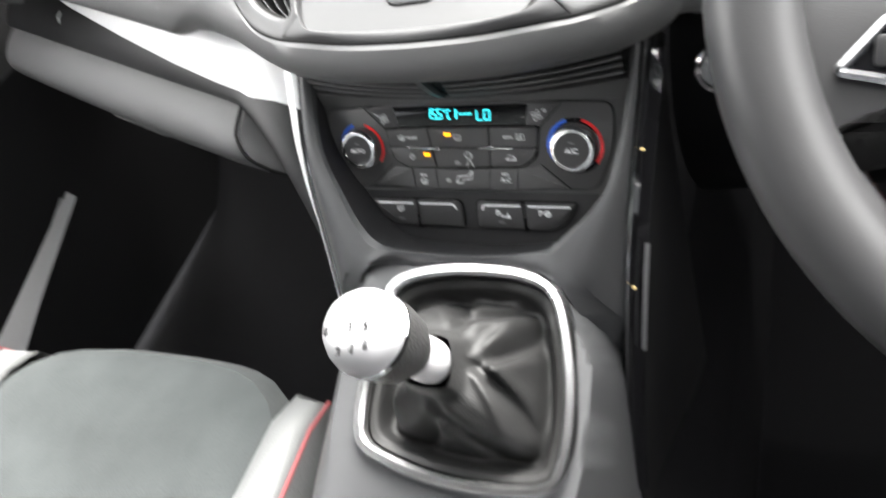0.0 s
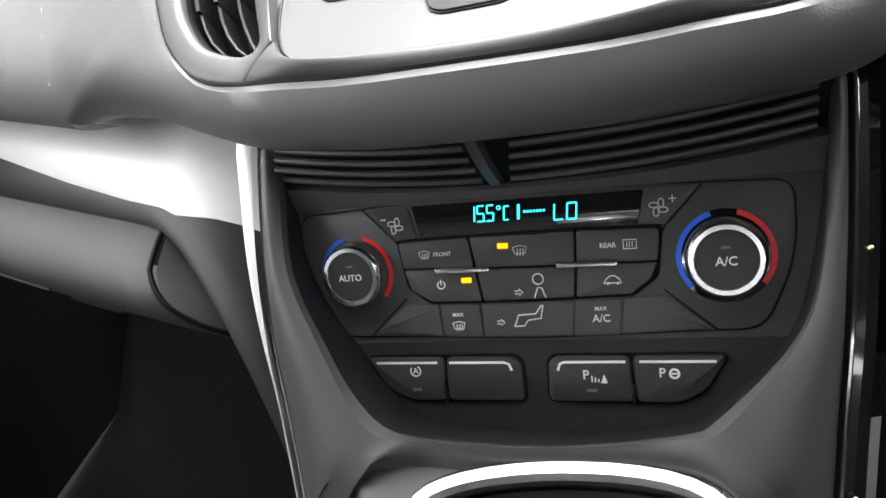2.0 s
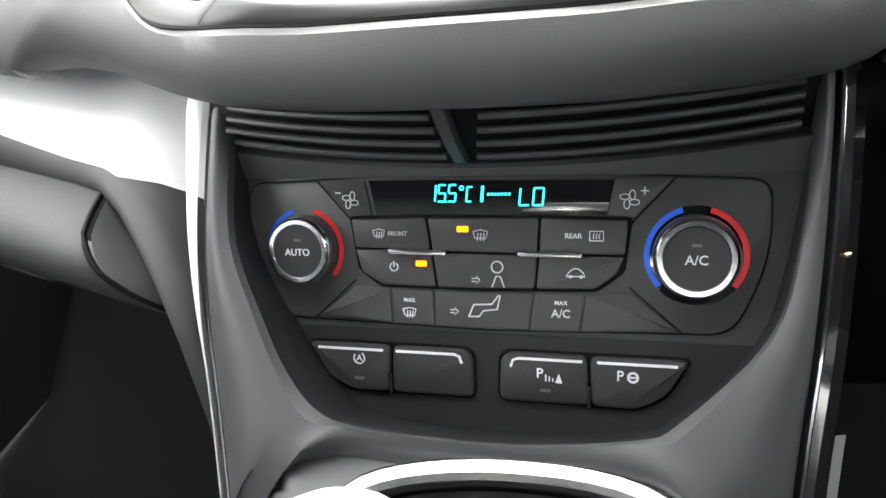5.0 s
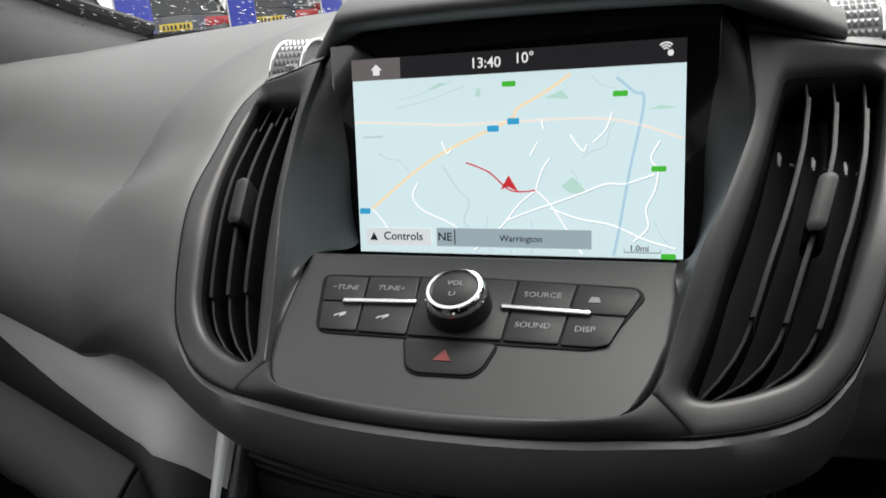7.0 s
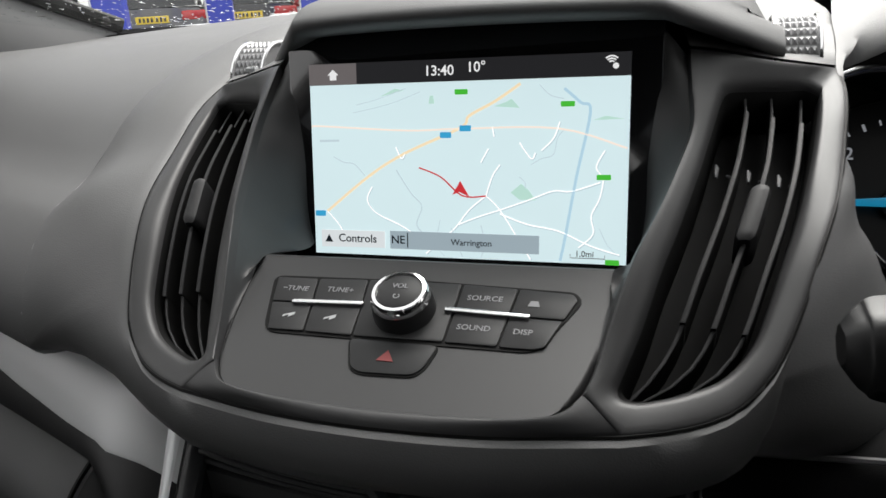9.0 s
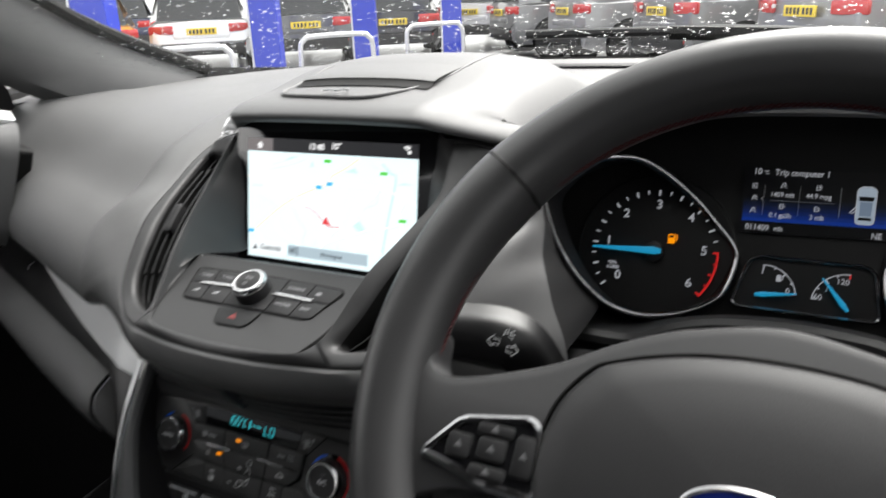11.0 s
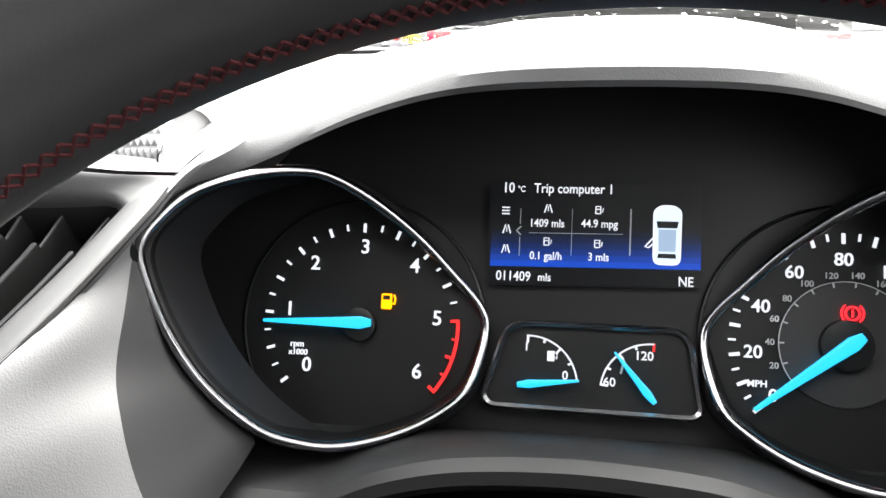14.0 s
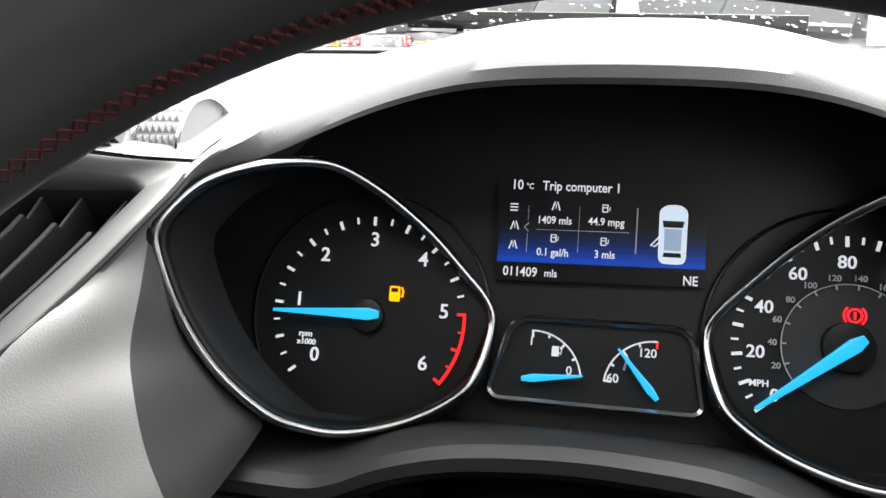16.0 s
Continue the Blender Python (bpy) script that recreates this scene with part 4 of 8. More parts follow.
    writing(CLI, "A", -0.0518, -0.0432, 0.0034, CPRINT, cp, d=0.0026)
    writing(CLI, "P", 0.0205, -0.0450, 0.0052, CPRINT, cp, d=0.0026)
    writing(CLI, "P", 0.0497, -0.0442, 0.0052, CPRINT, cp, d=0.0026)
    part("steering_mark", arc_band(CLI @ Matrix.Translation((0.0542, -0.0444, 0)), 0.0013, 0.0021, 0, 358, 0.0024, 0.0030, 16), CPRINT, cp, "", False)
    part("steering_mark", line2(CLI, [(0.0527, -0.0444), (0.0557, -0.0444)], 0.0006, 0.0024, 0.0030), CPRINT, cp, "", False)
    part("power_mark", line2(CLI, [(-0.0356, -0.0060), (-0.0356, -0.0038)], 0.0004, 0.0032, 0.0038), CPRINT, cp, "", False)
    for k in range(3):
        part("sensor_mark", line2(CLI, [(0.0228 + k * 0.0013, -0.0478), (0.0228 + k * 0.0013, -0.0452 - k * 0.0006)], 0.0005, 0.0024, 0.0030), CPRINT, cp, "", False)
    part("sensor_mark", slab(CLI, [(0.0262, -0.0482), (0.0288, -0.0482), (0.0276, -0.0446)], 0.0024, 0.0030), CPRINT, cp, "", False)
    for x in (-0.0520, 0.0225):
        part("lamp_window", slab(CLI, [(x - 0.002, -0.0520), (x + 0.002, -0.0520), (x + 0.002, -0.0508), (x - 0.002, -0.0508)], 0.0022, 0.0028), FAINT, cp, "", False)
    return cp


climate_panel()


def upper_grille():
    g = thing("defrost_grille", CLI @ Vector((0, 0.042, 0)), "black slatted grille with a small sensor tab below the stack", "vent grille")
    def at_slope(x, k, lift=0.0):
        """k climbs from the climate panel's head (0) to the underside of the stack (1)."""
        rise = 0.75 * x * x
        return CLI @ Vector((x, 0.0335 + 0.0185 * k + rise, 0.001 + 0.031 * max(k, 0.0) ** 0.8 - 2.0 * x * x * k + lift))
    xs = np.linspace(-0.112, 0.112, 33)
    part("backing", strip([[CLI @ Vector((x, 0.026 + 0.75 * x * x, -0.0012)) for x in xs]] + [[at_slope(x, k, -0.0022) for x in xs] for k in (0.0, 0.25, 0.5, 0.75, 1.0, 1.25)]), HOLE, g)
    part("head_band", strip([[CLI @ Vector((x, 0.028 + 0.05 * x * x, 0.0004)) for x in xs], [at_slope(x, -0.12, 0.001) for x in xs], [at_slope(x, -0.02, 0.0005) for x in xs], [at_slope(x, 0.02, -0.003) for x in xs]]), CLIMATE, g)
    for k in (0.12, 0.36, 0.60, 0.84):
        for lo, hi in ((-0.106, -0.0125), (-0.0020, 0.106)):
            lo += 0.008 * k if lo < 0 else 0.004 * k
            part("slat", tube([at_slope(x, k, 0.0) for x in np.linspace(lo, hi, 16)], 0.0014, 8), CLIMATE, g)
    tab = [at_slope(-0.0075, k, 0.004) for k in (0.0, 0.3, 0.65, 1.0)]
    wide = Vector((0.0026, 0, 0))
    out = (CLI.to_3x3() @ Vector((0, -0.3, 1))).normalized()
    part("tab", strip([[p - wide - out * 0.008, p - wide, p - wide * 0.8 + out * 0.0012, p + wide * 0.8 + out * 0.0012, p + wide, p + wide - out * 0.008] for p in tab], cap=True), CLIMATE, g)
    part("tab_cap", box(CLI @ pose(-0.0075, 0.0535, 0.0345, 25, 0, 0), 0.0044, 0.0016, 0.004, 0.0006), PRINT, g)
    return g


upper_grille()

# ---------------------------------------------------------------- centre console
RING = [(-0.0326, -0.002), (0.0166, 0.0088), (0.0672, 0.0016), (0.0868, -0.0373), (0.0932, -0.0932), (0.0796, -0.1195), (0.0259, -0.1257), (-0.0200, -0.1195), (-0.0415, -0.108), (-0.0468, -0.0774), (-0.0440, -0.030)]


def centre_console():
    cc = thing("centre_console", (XC, -0.25, 0.60), "graphite painted centre console with silver side strips", "car console")
    inner = [(-0.1015, 0.012), (-0.1010, -0.009), (-0.0955, -0.046), (-0.0785, -0.077), (-0.066, -0.0955), (-0.0535, -0.107), (-0.0385, -0.1112), (-0.01, -0.1126),
             (0.021, -0.1123), (0.057, -0.108), (0.0695, -0.102), (0.0955, -0.0746), (0.1047, -0.046), (0.1095, -0.0085), (0.1095, 0.012)]
    lean = [Vector((-0.116, -0.092, 0.928)), Vector((-0.1155, -0.105, 0.916)), Vector((-0.1125, -0.134, 0.886)), Vector((-0.110, -0.155, 0.857)), Vector((-0.108, -0.170, 0.828)), Vector((-0.107, -0.186, 0.795)),
            Vector((-0.1068, -0.202, 0.76)), Vector((-0.1066, -0.225, 0.70)), Vector((-0.1064, -0.25, 0.62)), Vector((-0.1064, -0.27, 0.5))]
    taper = [0.0, 0.0, 0.0, 0.0005, 0.0015, 0.003, 0.005, 0.008, 0.010, 0.012]
    lean_r = [Vector((-0.001 - p.x - d, p.y, p.z)) for p, d in zip(lean, taper)]
    outer = [(-0.117, 0.012), (-0.117, -0.009), (-0.1125, -0.046), (-0.107, -0.08), (-0.100, -0.110), (-0.095, -0.155), (-0.058, -0.1215), (-0.01, -0.1200),
             (0.03, -0.1200), (0.064, -0.1225), (0.100, -0.150), (0.110, -0.085), (0.115, -0.046), (0.1175, -0.0085), (0.1175, 0.012)]
    I = [tuple(p)[:2] for p in spline([(*p, 0) for p in inner], 4)]
    O = [tuple(p)[:2] for p in spline([(*p, 0) for p in outer], 4)]
    L3 = spline(lean, 12)
    R3 = spline(lean_r, 12)
    LV, RV = [FAS.inverted() @ p for p in L3], [FAS.inverted() @ p for p in R3]
    def deck_z(x, v):
        if x < 0:
            fall = 0.10 * max(0, (-x - 0.064) / 0.041) ** 1.6
        else:
            x0 = 0.099 - 0.034 * min(1.0, max(0.0, (v + 0.045) / 0.05))
            fall = min(0.2, 0.011 + 1.9 * max(0.0, 0.028 - v)) * max(0, (x - x0) / (0.1042 - x0)) ** 1.3
        return -0.003 - 0.012 * max(0, -v - 0.12) / 0.3 - fall
    def rim_point(b):
        """Outer edge of the fascia, which follows the edge strips at both sides."""
        if b[0] < -0.085:
            k = min(range(len(LV)), key=lambda i: abs(LV[i].y - b[1]))
            return L3[k] + Vector((0.001, 0, 0.001))
        if b[0] > 0.085:
            k = min(range(len(RV)), key=lambda i: abs(RV[i].y - b[1]))
            return R3[k] + Vector((-0.0022, 0, 0.001))
        if b[1] < -0.1:
            g = GEAR.inverted() @ (FAS @ Vector((b[0], b[1], 0.0)))
            h = min(1.0, (-0.1 - b[1]) / 0.02)
            low = GEAR @ Vector((g.x, g.y, deck_z(g.x, g.y) + 0.0006))
            return (FAS @ Vector((b[0], b[1], -0.002))).lerp(low, h)
        return FAS @ Vector((b[0], b[1], -0.002))
    rows = []
    for k in (0.0, 0.06, 0.2, 0.35, 0.5, 0.65, 0.8, 0.9, 1.0):
        row = []
        for a, b in zip(I, O):
            p0, p1 = FAS @ Vector((a[0], a[1], 0.0)), rim_point(b)
            g = GEAR.inverted() @ p1
            h = min(1.0, max(0.0, (-0.0127 - g.y) / 0.02)) if abs(b[0]) < 0.085 else 0.0
            bend = GEAR @ Vector((a[0] * 0.5 + b[0] * 0.5, -0.0127, deck_z(a[0] * 0.5 + b[0] * 0.5, -0.0127)))
            swell = 0.0015 if abs(b[0]) < 0.05 else 0.003 + 0.30 * max(0.0, -(FAS.inverted() @ p1).z - 0.003)
            q = p0.lerp(p1, k).lerp(p0 * (1 - k) ** 2 + bend * 2 * k * (1 - k) + p1 * k * k, h)
            q += (FAS.to_3x3() @ Vector((0, 0, swell * (1 - h)))) * math.sin(math.pi * k) - (FAS.to_3x3() @ Vector((0, 0, 0.0035))) * (k == 0)
            row.append(q)
        rows.append(row)
    part("fascia_frame", strip(rows), CONSOLE, cc, "graphite satin console frame")
    part("fascia_apron", strip([rows[-1], [p + Vector((0.0, -0.002, -0.012)) for p in rows[-1]], [p + Vector((0.004, 0.0, -0.05)) for p in rows[-1]]]), CONSOLE, cc)
    deep = [FAS @ Vector((a[0] * 0.985, a[1] * 0.97, -0.05)) for a in I]
    part("bowl_wall", strip([rows[0], deep]), DARK, cc)
    # deck round the gear lever and the sides
    hole = [Vector(p) for p in ccw([tuple(q)[:2] for q in spline([(*p, 0) for p in RING], 6, True)])]
    mid = sum(hole, Vector((0, 0))) / len(hole)
    def outward(p, k):
        d = p - mid
        t = min([b for b in ((0.1042 - mid.x) / d.x if d.x > 1e-6 else 9, (-0.105 - mid.x) / d.x if d.x < -1e-6 else 9, (0.012 - mid.y) / d.y if d.y > 1e-6 else 9, (-0.42 - mid.y) / d.y if d.y < -1e-6 else 9)])
        q = p.lerp(mid + d * max(t, 1.0), k)
        return GEAR @ Vector((q.x, q.y, deck_z(q.x, q.y) if k > 0.01 else -0.003))
    part("deck", strip([[GEAR @ Vector((p.x, p.y, -0.012)) for p in hole]] + [[outward(p, k) for p in hole] for k in (0.0, 0.12, 0.3, 0.55, 0.8, 1.0)], closed=True), CONSOLE, cc, "graphite satin deck")
    for s in (-1, 1):
        E = spline(lean_r if s > 0 else lean, 5)
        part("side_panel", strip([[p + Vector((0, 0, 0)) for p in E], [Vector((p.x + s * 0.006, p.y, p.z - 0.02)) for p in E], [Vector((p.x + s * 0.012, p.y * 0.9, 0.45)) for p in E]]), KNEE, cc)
        strp = E[:len(E) - 6]
        if s < 0:
            wd = [max(0.14, min(1.0, 1.25 - 1.5 * i / (len(strp) * 0.62))) for i in range(len(strp))]
            part("silver_strip", strip([[p + Vector((-0.003, 0, 0.0015)) for p in strp], [p + Vector((-0.003 - 0.004 * w, 0.0, 0.002)) for p, w in zip(strp, wd)], [p + Vector((-0.003 - 0.0088 * w, 0.001, 0.0)) for p, w in zip(strp, wd)], [p + Vector((-0.003 - 0.0098 * w, 0.004, -0.008)) for p, w in zip(strp, wd)]]), SILVER, cc, "bright silver edge strip")
            part("thin_line", tube([p + Vector((0.0005, 0, 0.0012)) for p in strp], 0.0006, 6), CHROME, cc, "thin bright line")
        else:
            part("thin_line", tube([p + Vector((0.0004, 0, 0.0008)) for p in strp], 0.0008, 6), CHROME, cc, "thin bright line")
            part("dark_edge", strip([[p + Vector((dx, dy, dz)) for p in strp] for dx, dy, dz in ((-0.004, 0.002, -0.003), (-0.0005, -0.0002, -0.0005), (0.004, 0.0, -0.001), (0.009, 0.006, -0.010))]), PIANO, cc, "gloss black edge")
            part("side_flap", strip([[p + Vector((0.0085 + 0.003 * w, 0.003, -0.004 + 0.001 * w)) for p in R3[46:72]] for w in (0.0, 0.5, 1.0)]), ROLLER, cc, "pale grey side flap")
            for k in (26, 56):
                part("clip", box(Matrix.Translation(R3[k] + Vector((0.0042, -0.001, 0.0008))) @ pose(0, 0, 0, 0, 0, 35), 0.0022, 0.0012, 0.0012, 0.0003), mat("yellow zinc clip", (0.75, 0.55, 0.22), 0.3, metal=0.8), cc, "small brass-coloured clip")
    return cc


centre_console()



KNOB = mat("matt silver knob paint", (0.42, 0.42, 0.43), 0.40, metal=0.35, vary=0.03)


def gear_lever():
    gl = thing("gear_lever", GEAR @ Vector((0.0235, -0.055, 0)), "gear lever with silver-topped knob and creased black leather boot", "gear lever")
    ring = [tuple(p)[:2] for p in spline([(*p, 0) for p in RING], 6, True)]
    ring = ccw(ring)
    part("boot_ring", rim_of(GEAR, grow(ring, -0.007), [(0.0085, -0.006), (0.0080, 0.002), (0.0060, 0.0045), (0.002, 0.0045), (0.0, 0.0025), (-0.001, -0.008)]), SATIN, gl, "bright satin ring round the boot")
    c0 = Vector((0.0235, -0.056, 0))
    fine = ccw([tuple(p)[:2] for p in spline([(*p, 0) for p in RING], 14, True)])
    base = [Vector((p[0], p[1], -0.002)) for p in grow(fine, -0.0085)]
    top_c = GEAR.inverted() @ Vector((0.0165, -0.2698, 0.8545))
    prof = [(0.0, 1.0, -0.004), (0.03, 0.975, -0.005), (0.07, 0.92, -0.008), (0.12, 0.86, -0.018), (0.20, 0.79, -0.021), (0.30, 0.71, -0.012), (0.40, 0.62, -0.002), (0.50, 0.53, 0.004), (0.62, 0.43, 0.005), (0.76, 0.32, 0.002), (0.92, 0.27, 0.0), (1.0, 0.245, 0.0)]
    prof = [tuple(p) for p in spline(prof, 3)]
    # creases: bearing, slant, width, depth, where along the height they are deepest
    creases = [(-0.35, 1.3, 0.13, 0.010, 0.45), (0.42, -1.0, 0.15, 0.012, 0.40), (1.05, 0.8, 0.12, 0.009, 0.30), (1.75, -1.4, 0.16, 0.012, 0.35), (2.55, 0.9, 0.14, 0.008, 0.45), (-1.15, -1.1, 0.16, 0.011, 0.35), (-1.95, 1.2, 0.13, 0.010, 0.30), (-2.75, -0.7, 0.15, 0.009, 0.45)]
    rows = []
    for t, k, dz in prof:
        row = []
        for p in base:
            a = math.atan2(p.y - c0.y, p.x - c0.x)
            c = c0.lerp(top_c, t)
            fold = 0.0040 * math.sin(2 * a + 4 * t + 0.6)
            for a0, slant, wd, deep, mid in creases:
                q = (a - a0 - slant * (t - mid) + math.pi) % (2 * math.pi) - math.pi
                here = math.exp(-((t - mid) / 0.26) ** 2)
                fold += deep * here * (0.55 * math.exp(-((abs(q) - 2.0 * wd) / (1.1 * wd)) ** 2) - math.exp(-(q / wd) ** 2))
            fold *= math.sin(math.pi * min(1.0, max(0.0, t))) ** 0.7
            row.append(GEAR @ Vector((c.x + (p.x - c0.x) * k, c.y + (p.y - c0.y) * k, top_c.z * max(0.0, t) ** 1.5 + dz + fold)))
        rows.append(row)
    bt = part("boot", strip(rows, closed=True), BOOTHIDE, gl, "creased black leather boot")
    bt.modifiers.new("smooth", "SUBSURF").levels = 1
    bt.modifiers["smooth"].render_levels = 1
    axis_a, axis_b = Vector((0.0165, -0.2695, 0.853)), Vector((0.003, -0.283, 0.904))
    ax = (axis_b - axis_a).normalized()
    K = Matrix.Translation(axis_a) @ ax.to_track_quat("Z", "Y").to_matrix().to_4x4()
    part("collar", lathe(K, [(0.0118, -0.006), (0.0128, -0.002), (0.0128, 0.006), (0.0112, 0.011), (0.0095, 0.012)], 32), KNOB, gl, "bright silver collar")
    KS = K @ Matrix.Diagonal((0.95, 0.95, 1, 1))
    part("knob", lathe(KS, [(0.0095, 0.010), (0.0135, 0.014), (0.0200, 0.024), (0.0230, 0.036), (0.0235, 0.045), (0.0225, 0.0455)], 40), LEATHER, gl, "black leather knob skirt")
    part("knob_edge", lathe(KS, [(0.0230, 0.0440), (0.0241, 0.0450), (0.0241, 0.0465), (0.0230, 0.0475)], 40), CHROME, gl, "thin chrome line")
    part("knob_cap", lathe(KS, [(0.0232, 0.046), (0.0238, 0.050), (0.0232, 0.055), (0.0212, 0.060), (0.0172, 0.0655), (0.0115, 0.0688), (0.005, 0.0702), (0.0001, 0.0705)], 40), KNOB, gl, "matt silver knob cap")
    # shift pattern on the cap
    KT = K @ Matrix.Translation((0, 0, 0.0706)) @ pose(0, 0, 0, 0, 0, 53)
    for w, x, y in (("R", -0.0095, -0.004), ("1", -0.0015, -0.004), ("3", 0.0065, -0.004), ("5", 0.0145, -0.004), ("2", -0.0015, -0.0148), ("4", 0.0065, -0.0148), ("6", 0.0140, -0.0135)):
        writing(KT, w, x, y, 0.0062, KEY, gl, "shift_digit", d=-0.0003 - 12 * (x * x + y * y), depth=0.0006)
    for x in (-0.0015, 0.0065, 0.0140):
        part("shift_line", tube([KT @ Vector((x, y, -0.0002 - 12 * (x * x + y * y))) for y in (-0.0065, -0.009, -0.0118)], 0.0003, 5), FAINT, gl)
    return gl


gear_lever()

# ---------------------------------------------------------------- dashboard
def trim_y(x):
    return -0.1 - 0.4 * (x + 0.13)


def trim_foot(x):
    """Lower edge of the gloss strip across the passenger's side."""
    k = min(1.0, max(0.0, (-x - 0.215) / 0.5))
    drop = max(0.0, (x + 0.212) / 0.085) ** 1.5
    z = 0.872 - 0.036 * k - 0.085 * drop
    return Vector((x, -0.080 - 0.4 * (x + 0.208) - 0.052 * drop, z))


def pad_row(x):
    """Section of the passenger's dash pad at x: (y, z) from its lower edge to the windscreen."""
    k = min(1.0, max(0.0, (-x - 0.17) / 0.55))
    dy = trim_y(x) + 0.1 if x < -0.13 else 0.0
    yw = 0.612 - 0.24 * (x / 0.72) ** 2
    zl = 0.9235 + 0.006 * math.sin(k * 3) - 0.03 * k
    return [(-0.075 + dy, zl - 0.012), (-0.098 + dy, zl - 0.002), (-0.106 + dy, zl + 0.012), (-0.098 + dy * 0.98, zl + 0.038), (-0.068 + dy * 0.95, zl + 0.070), (-0.02 + dy * 0.9, 1.008 - 0.012 * k),
            (0.04 + dy * 0.8, 1.038 - 0.016 * k), (0.11 + dy * 0.6, 1.054 - 0.02 * k), (0.20 + dy * 0.4, 1.061 - 0.022 * k), (0.30 + dy * 0.2, 1.060 - 0.022 * k), (yw - 0.08, 1.054 - 0.018 * k), (yw, 1.047 - 0.012 * k)]


def dashboard():
    db = thing("dashboard", (-0.2, 0.2, 0.9), "grained charcoal dashboard with soft padded top", "dashboard", kind="structure")
    rows = []
    for x in np.linspace(-0.80, -0.25, 24):
        rows.append([Vector((x, q[0], q[1])) for q in spline([(*p, 0) for p in pad_row(x)], 3)])
    part("passenger_pad", strip(rows), PAD, db, "charcoal grained soft pad")
    # padded skin from the stack seam out to the pad and curling under the stack
    rim = [on_face(p) for p in even(OUTER[:15], 33)]
    left = [mirror(p) for p in rim[::4]]
    aim = [(-0.250, 0.139, 1.054), (-0.250, 0.086, 1.040), (-0.250, 0.035, 1.016), (-0.250, -0.012, 0.990), (-0.250, -0.042, 0.966), (-0.250, -0.057, 0.942), (-0.250, -0.050, 0.928), (-0.215, -0.050, 0.918), (-0.150, -0.070, 0.915)]
    ext = [((-0.160, 0.56, 1.046), (-0.250, 0.525, 1.045)), ((-0.162, 0.40, 1.058), (-0.250, 0.41, 1.055)), ((-0.172, 0.24, 1.064), (-0.250, 0.27, 1.060)), ((-0.180, 0.15, 1.060), (-0.250, 0.19, 1.059))]
    ends = ext + list(zip(left, aim))
    P = spline([a for a, b in ends], 4)
    PR = [Vector((-0.25, q[0], q[1])) for q in spline([(*p, 0) for p in pad_row(-0.25)], 12)]
    stations = [132, 120, 108, 96, 84, 72, 60, 48, 36, 25, 14, 4]
    T = []
    for a, b in zip(stations, stations[1:]):
        T += [PR[round(a + (b - a) * k / 4)] for k in range(4)]
    T += spline([PR[4], (-0.215, -0.049, 0.907), (-0.150, -0.075, 0.914)], 4)[: len(P) - len(T)]
    T += [T[-1]] * (len(P) - len(T))
    W = [1.0] * len(P)
    for k in range(12):
        W[-1 - k] = min(1.0, k / 10)
    foot = even(OUTER[14:], 9)
    mid = [on_face(p, -1) for p in foot[1:]] + [on_face(p) for p in foot[-2::-1]]
    tail = rim[::-1][1:17]
    nl = len(P)
    P, T, W = P + mid + tail, T + mid + [p + Vector((-0.004, 0.055, -0.050)) for p in tail], W + [0.0] * len(mid) + [min(1.0, max(0.0, (k - 6) / 10)) for k in range(len(tail))]
    curl = [(0, 0, -0.001), (0, -0.0028, -0.0025), (0, -0.0055, -0.009), (0, -0.0060, -0.018), (0, -0.0025, -0.027), (0, 0.008, -0.034), (0, 0.030, -0.038), (0, 0.070, -0.037)]
    rows = [[] for _ in curl]
    for n, (p, t, w) in enumerate(zip(P, T, W)):
        puff = 1.0 if n < nl else -0.5
        w = w * w * (3 - 2 * w)
        for j, c in enumerate(curl):
            k = (0.0, 0.03, 0.1, 0.25, 0.45, 0.65, 0.85, 1.0)[j]
            side = p.lerp(t, k) + Vector((0.0, -0.006, 0.006)) * puff * math.sin(math.pi * k) + Vector((0, 0.001, -0.001)) * (j == 0)
            rows[j].append(side * w + (p + Vector(c)) * (1 - w))
    part("stack_skin", strip(rows), PAD, db, "charcoal padded skin round the stack")
    cord = [mirror(p) for p in rim] + mid[:-1] + rim[::-1]
    part("seam_cord", tube([p + Vector((0, 0.0008, -0.0008)) for p in cord], 0.0011, 6), HOLE, db)
    return db


dashboard()


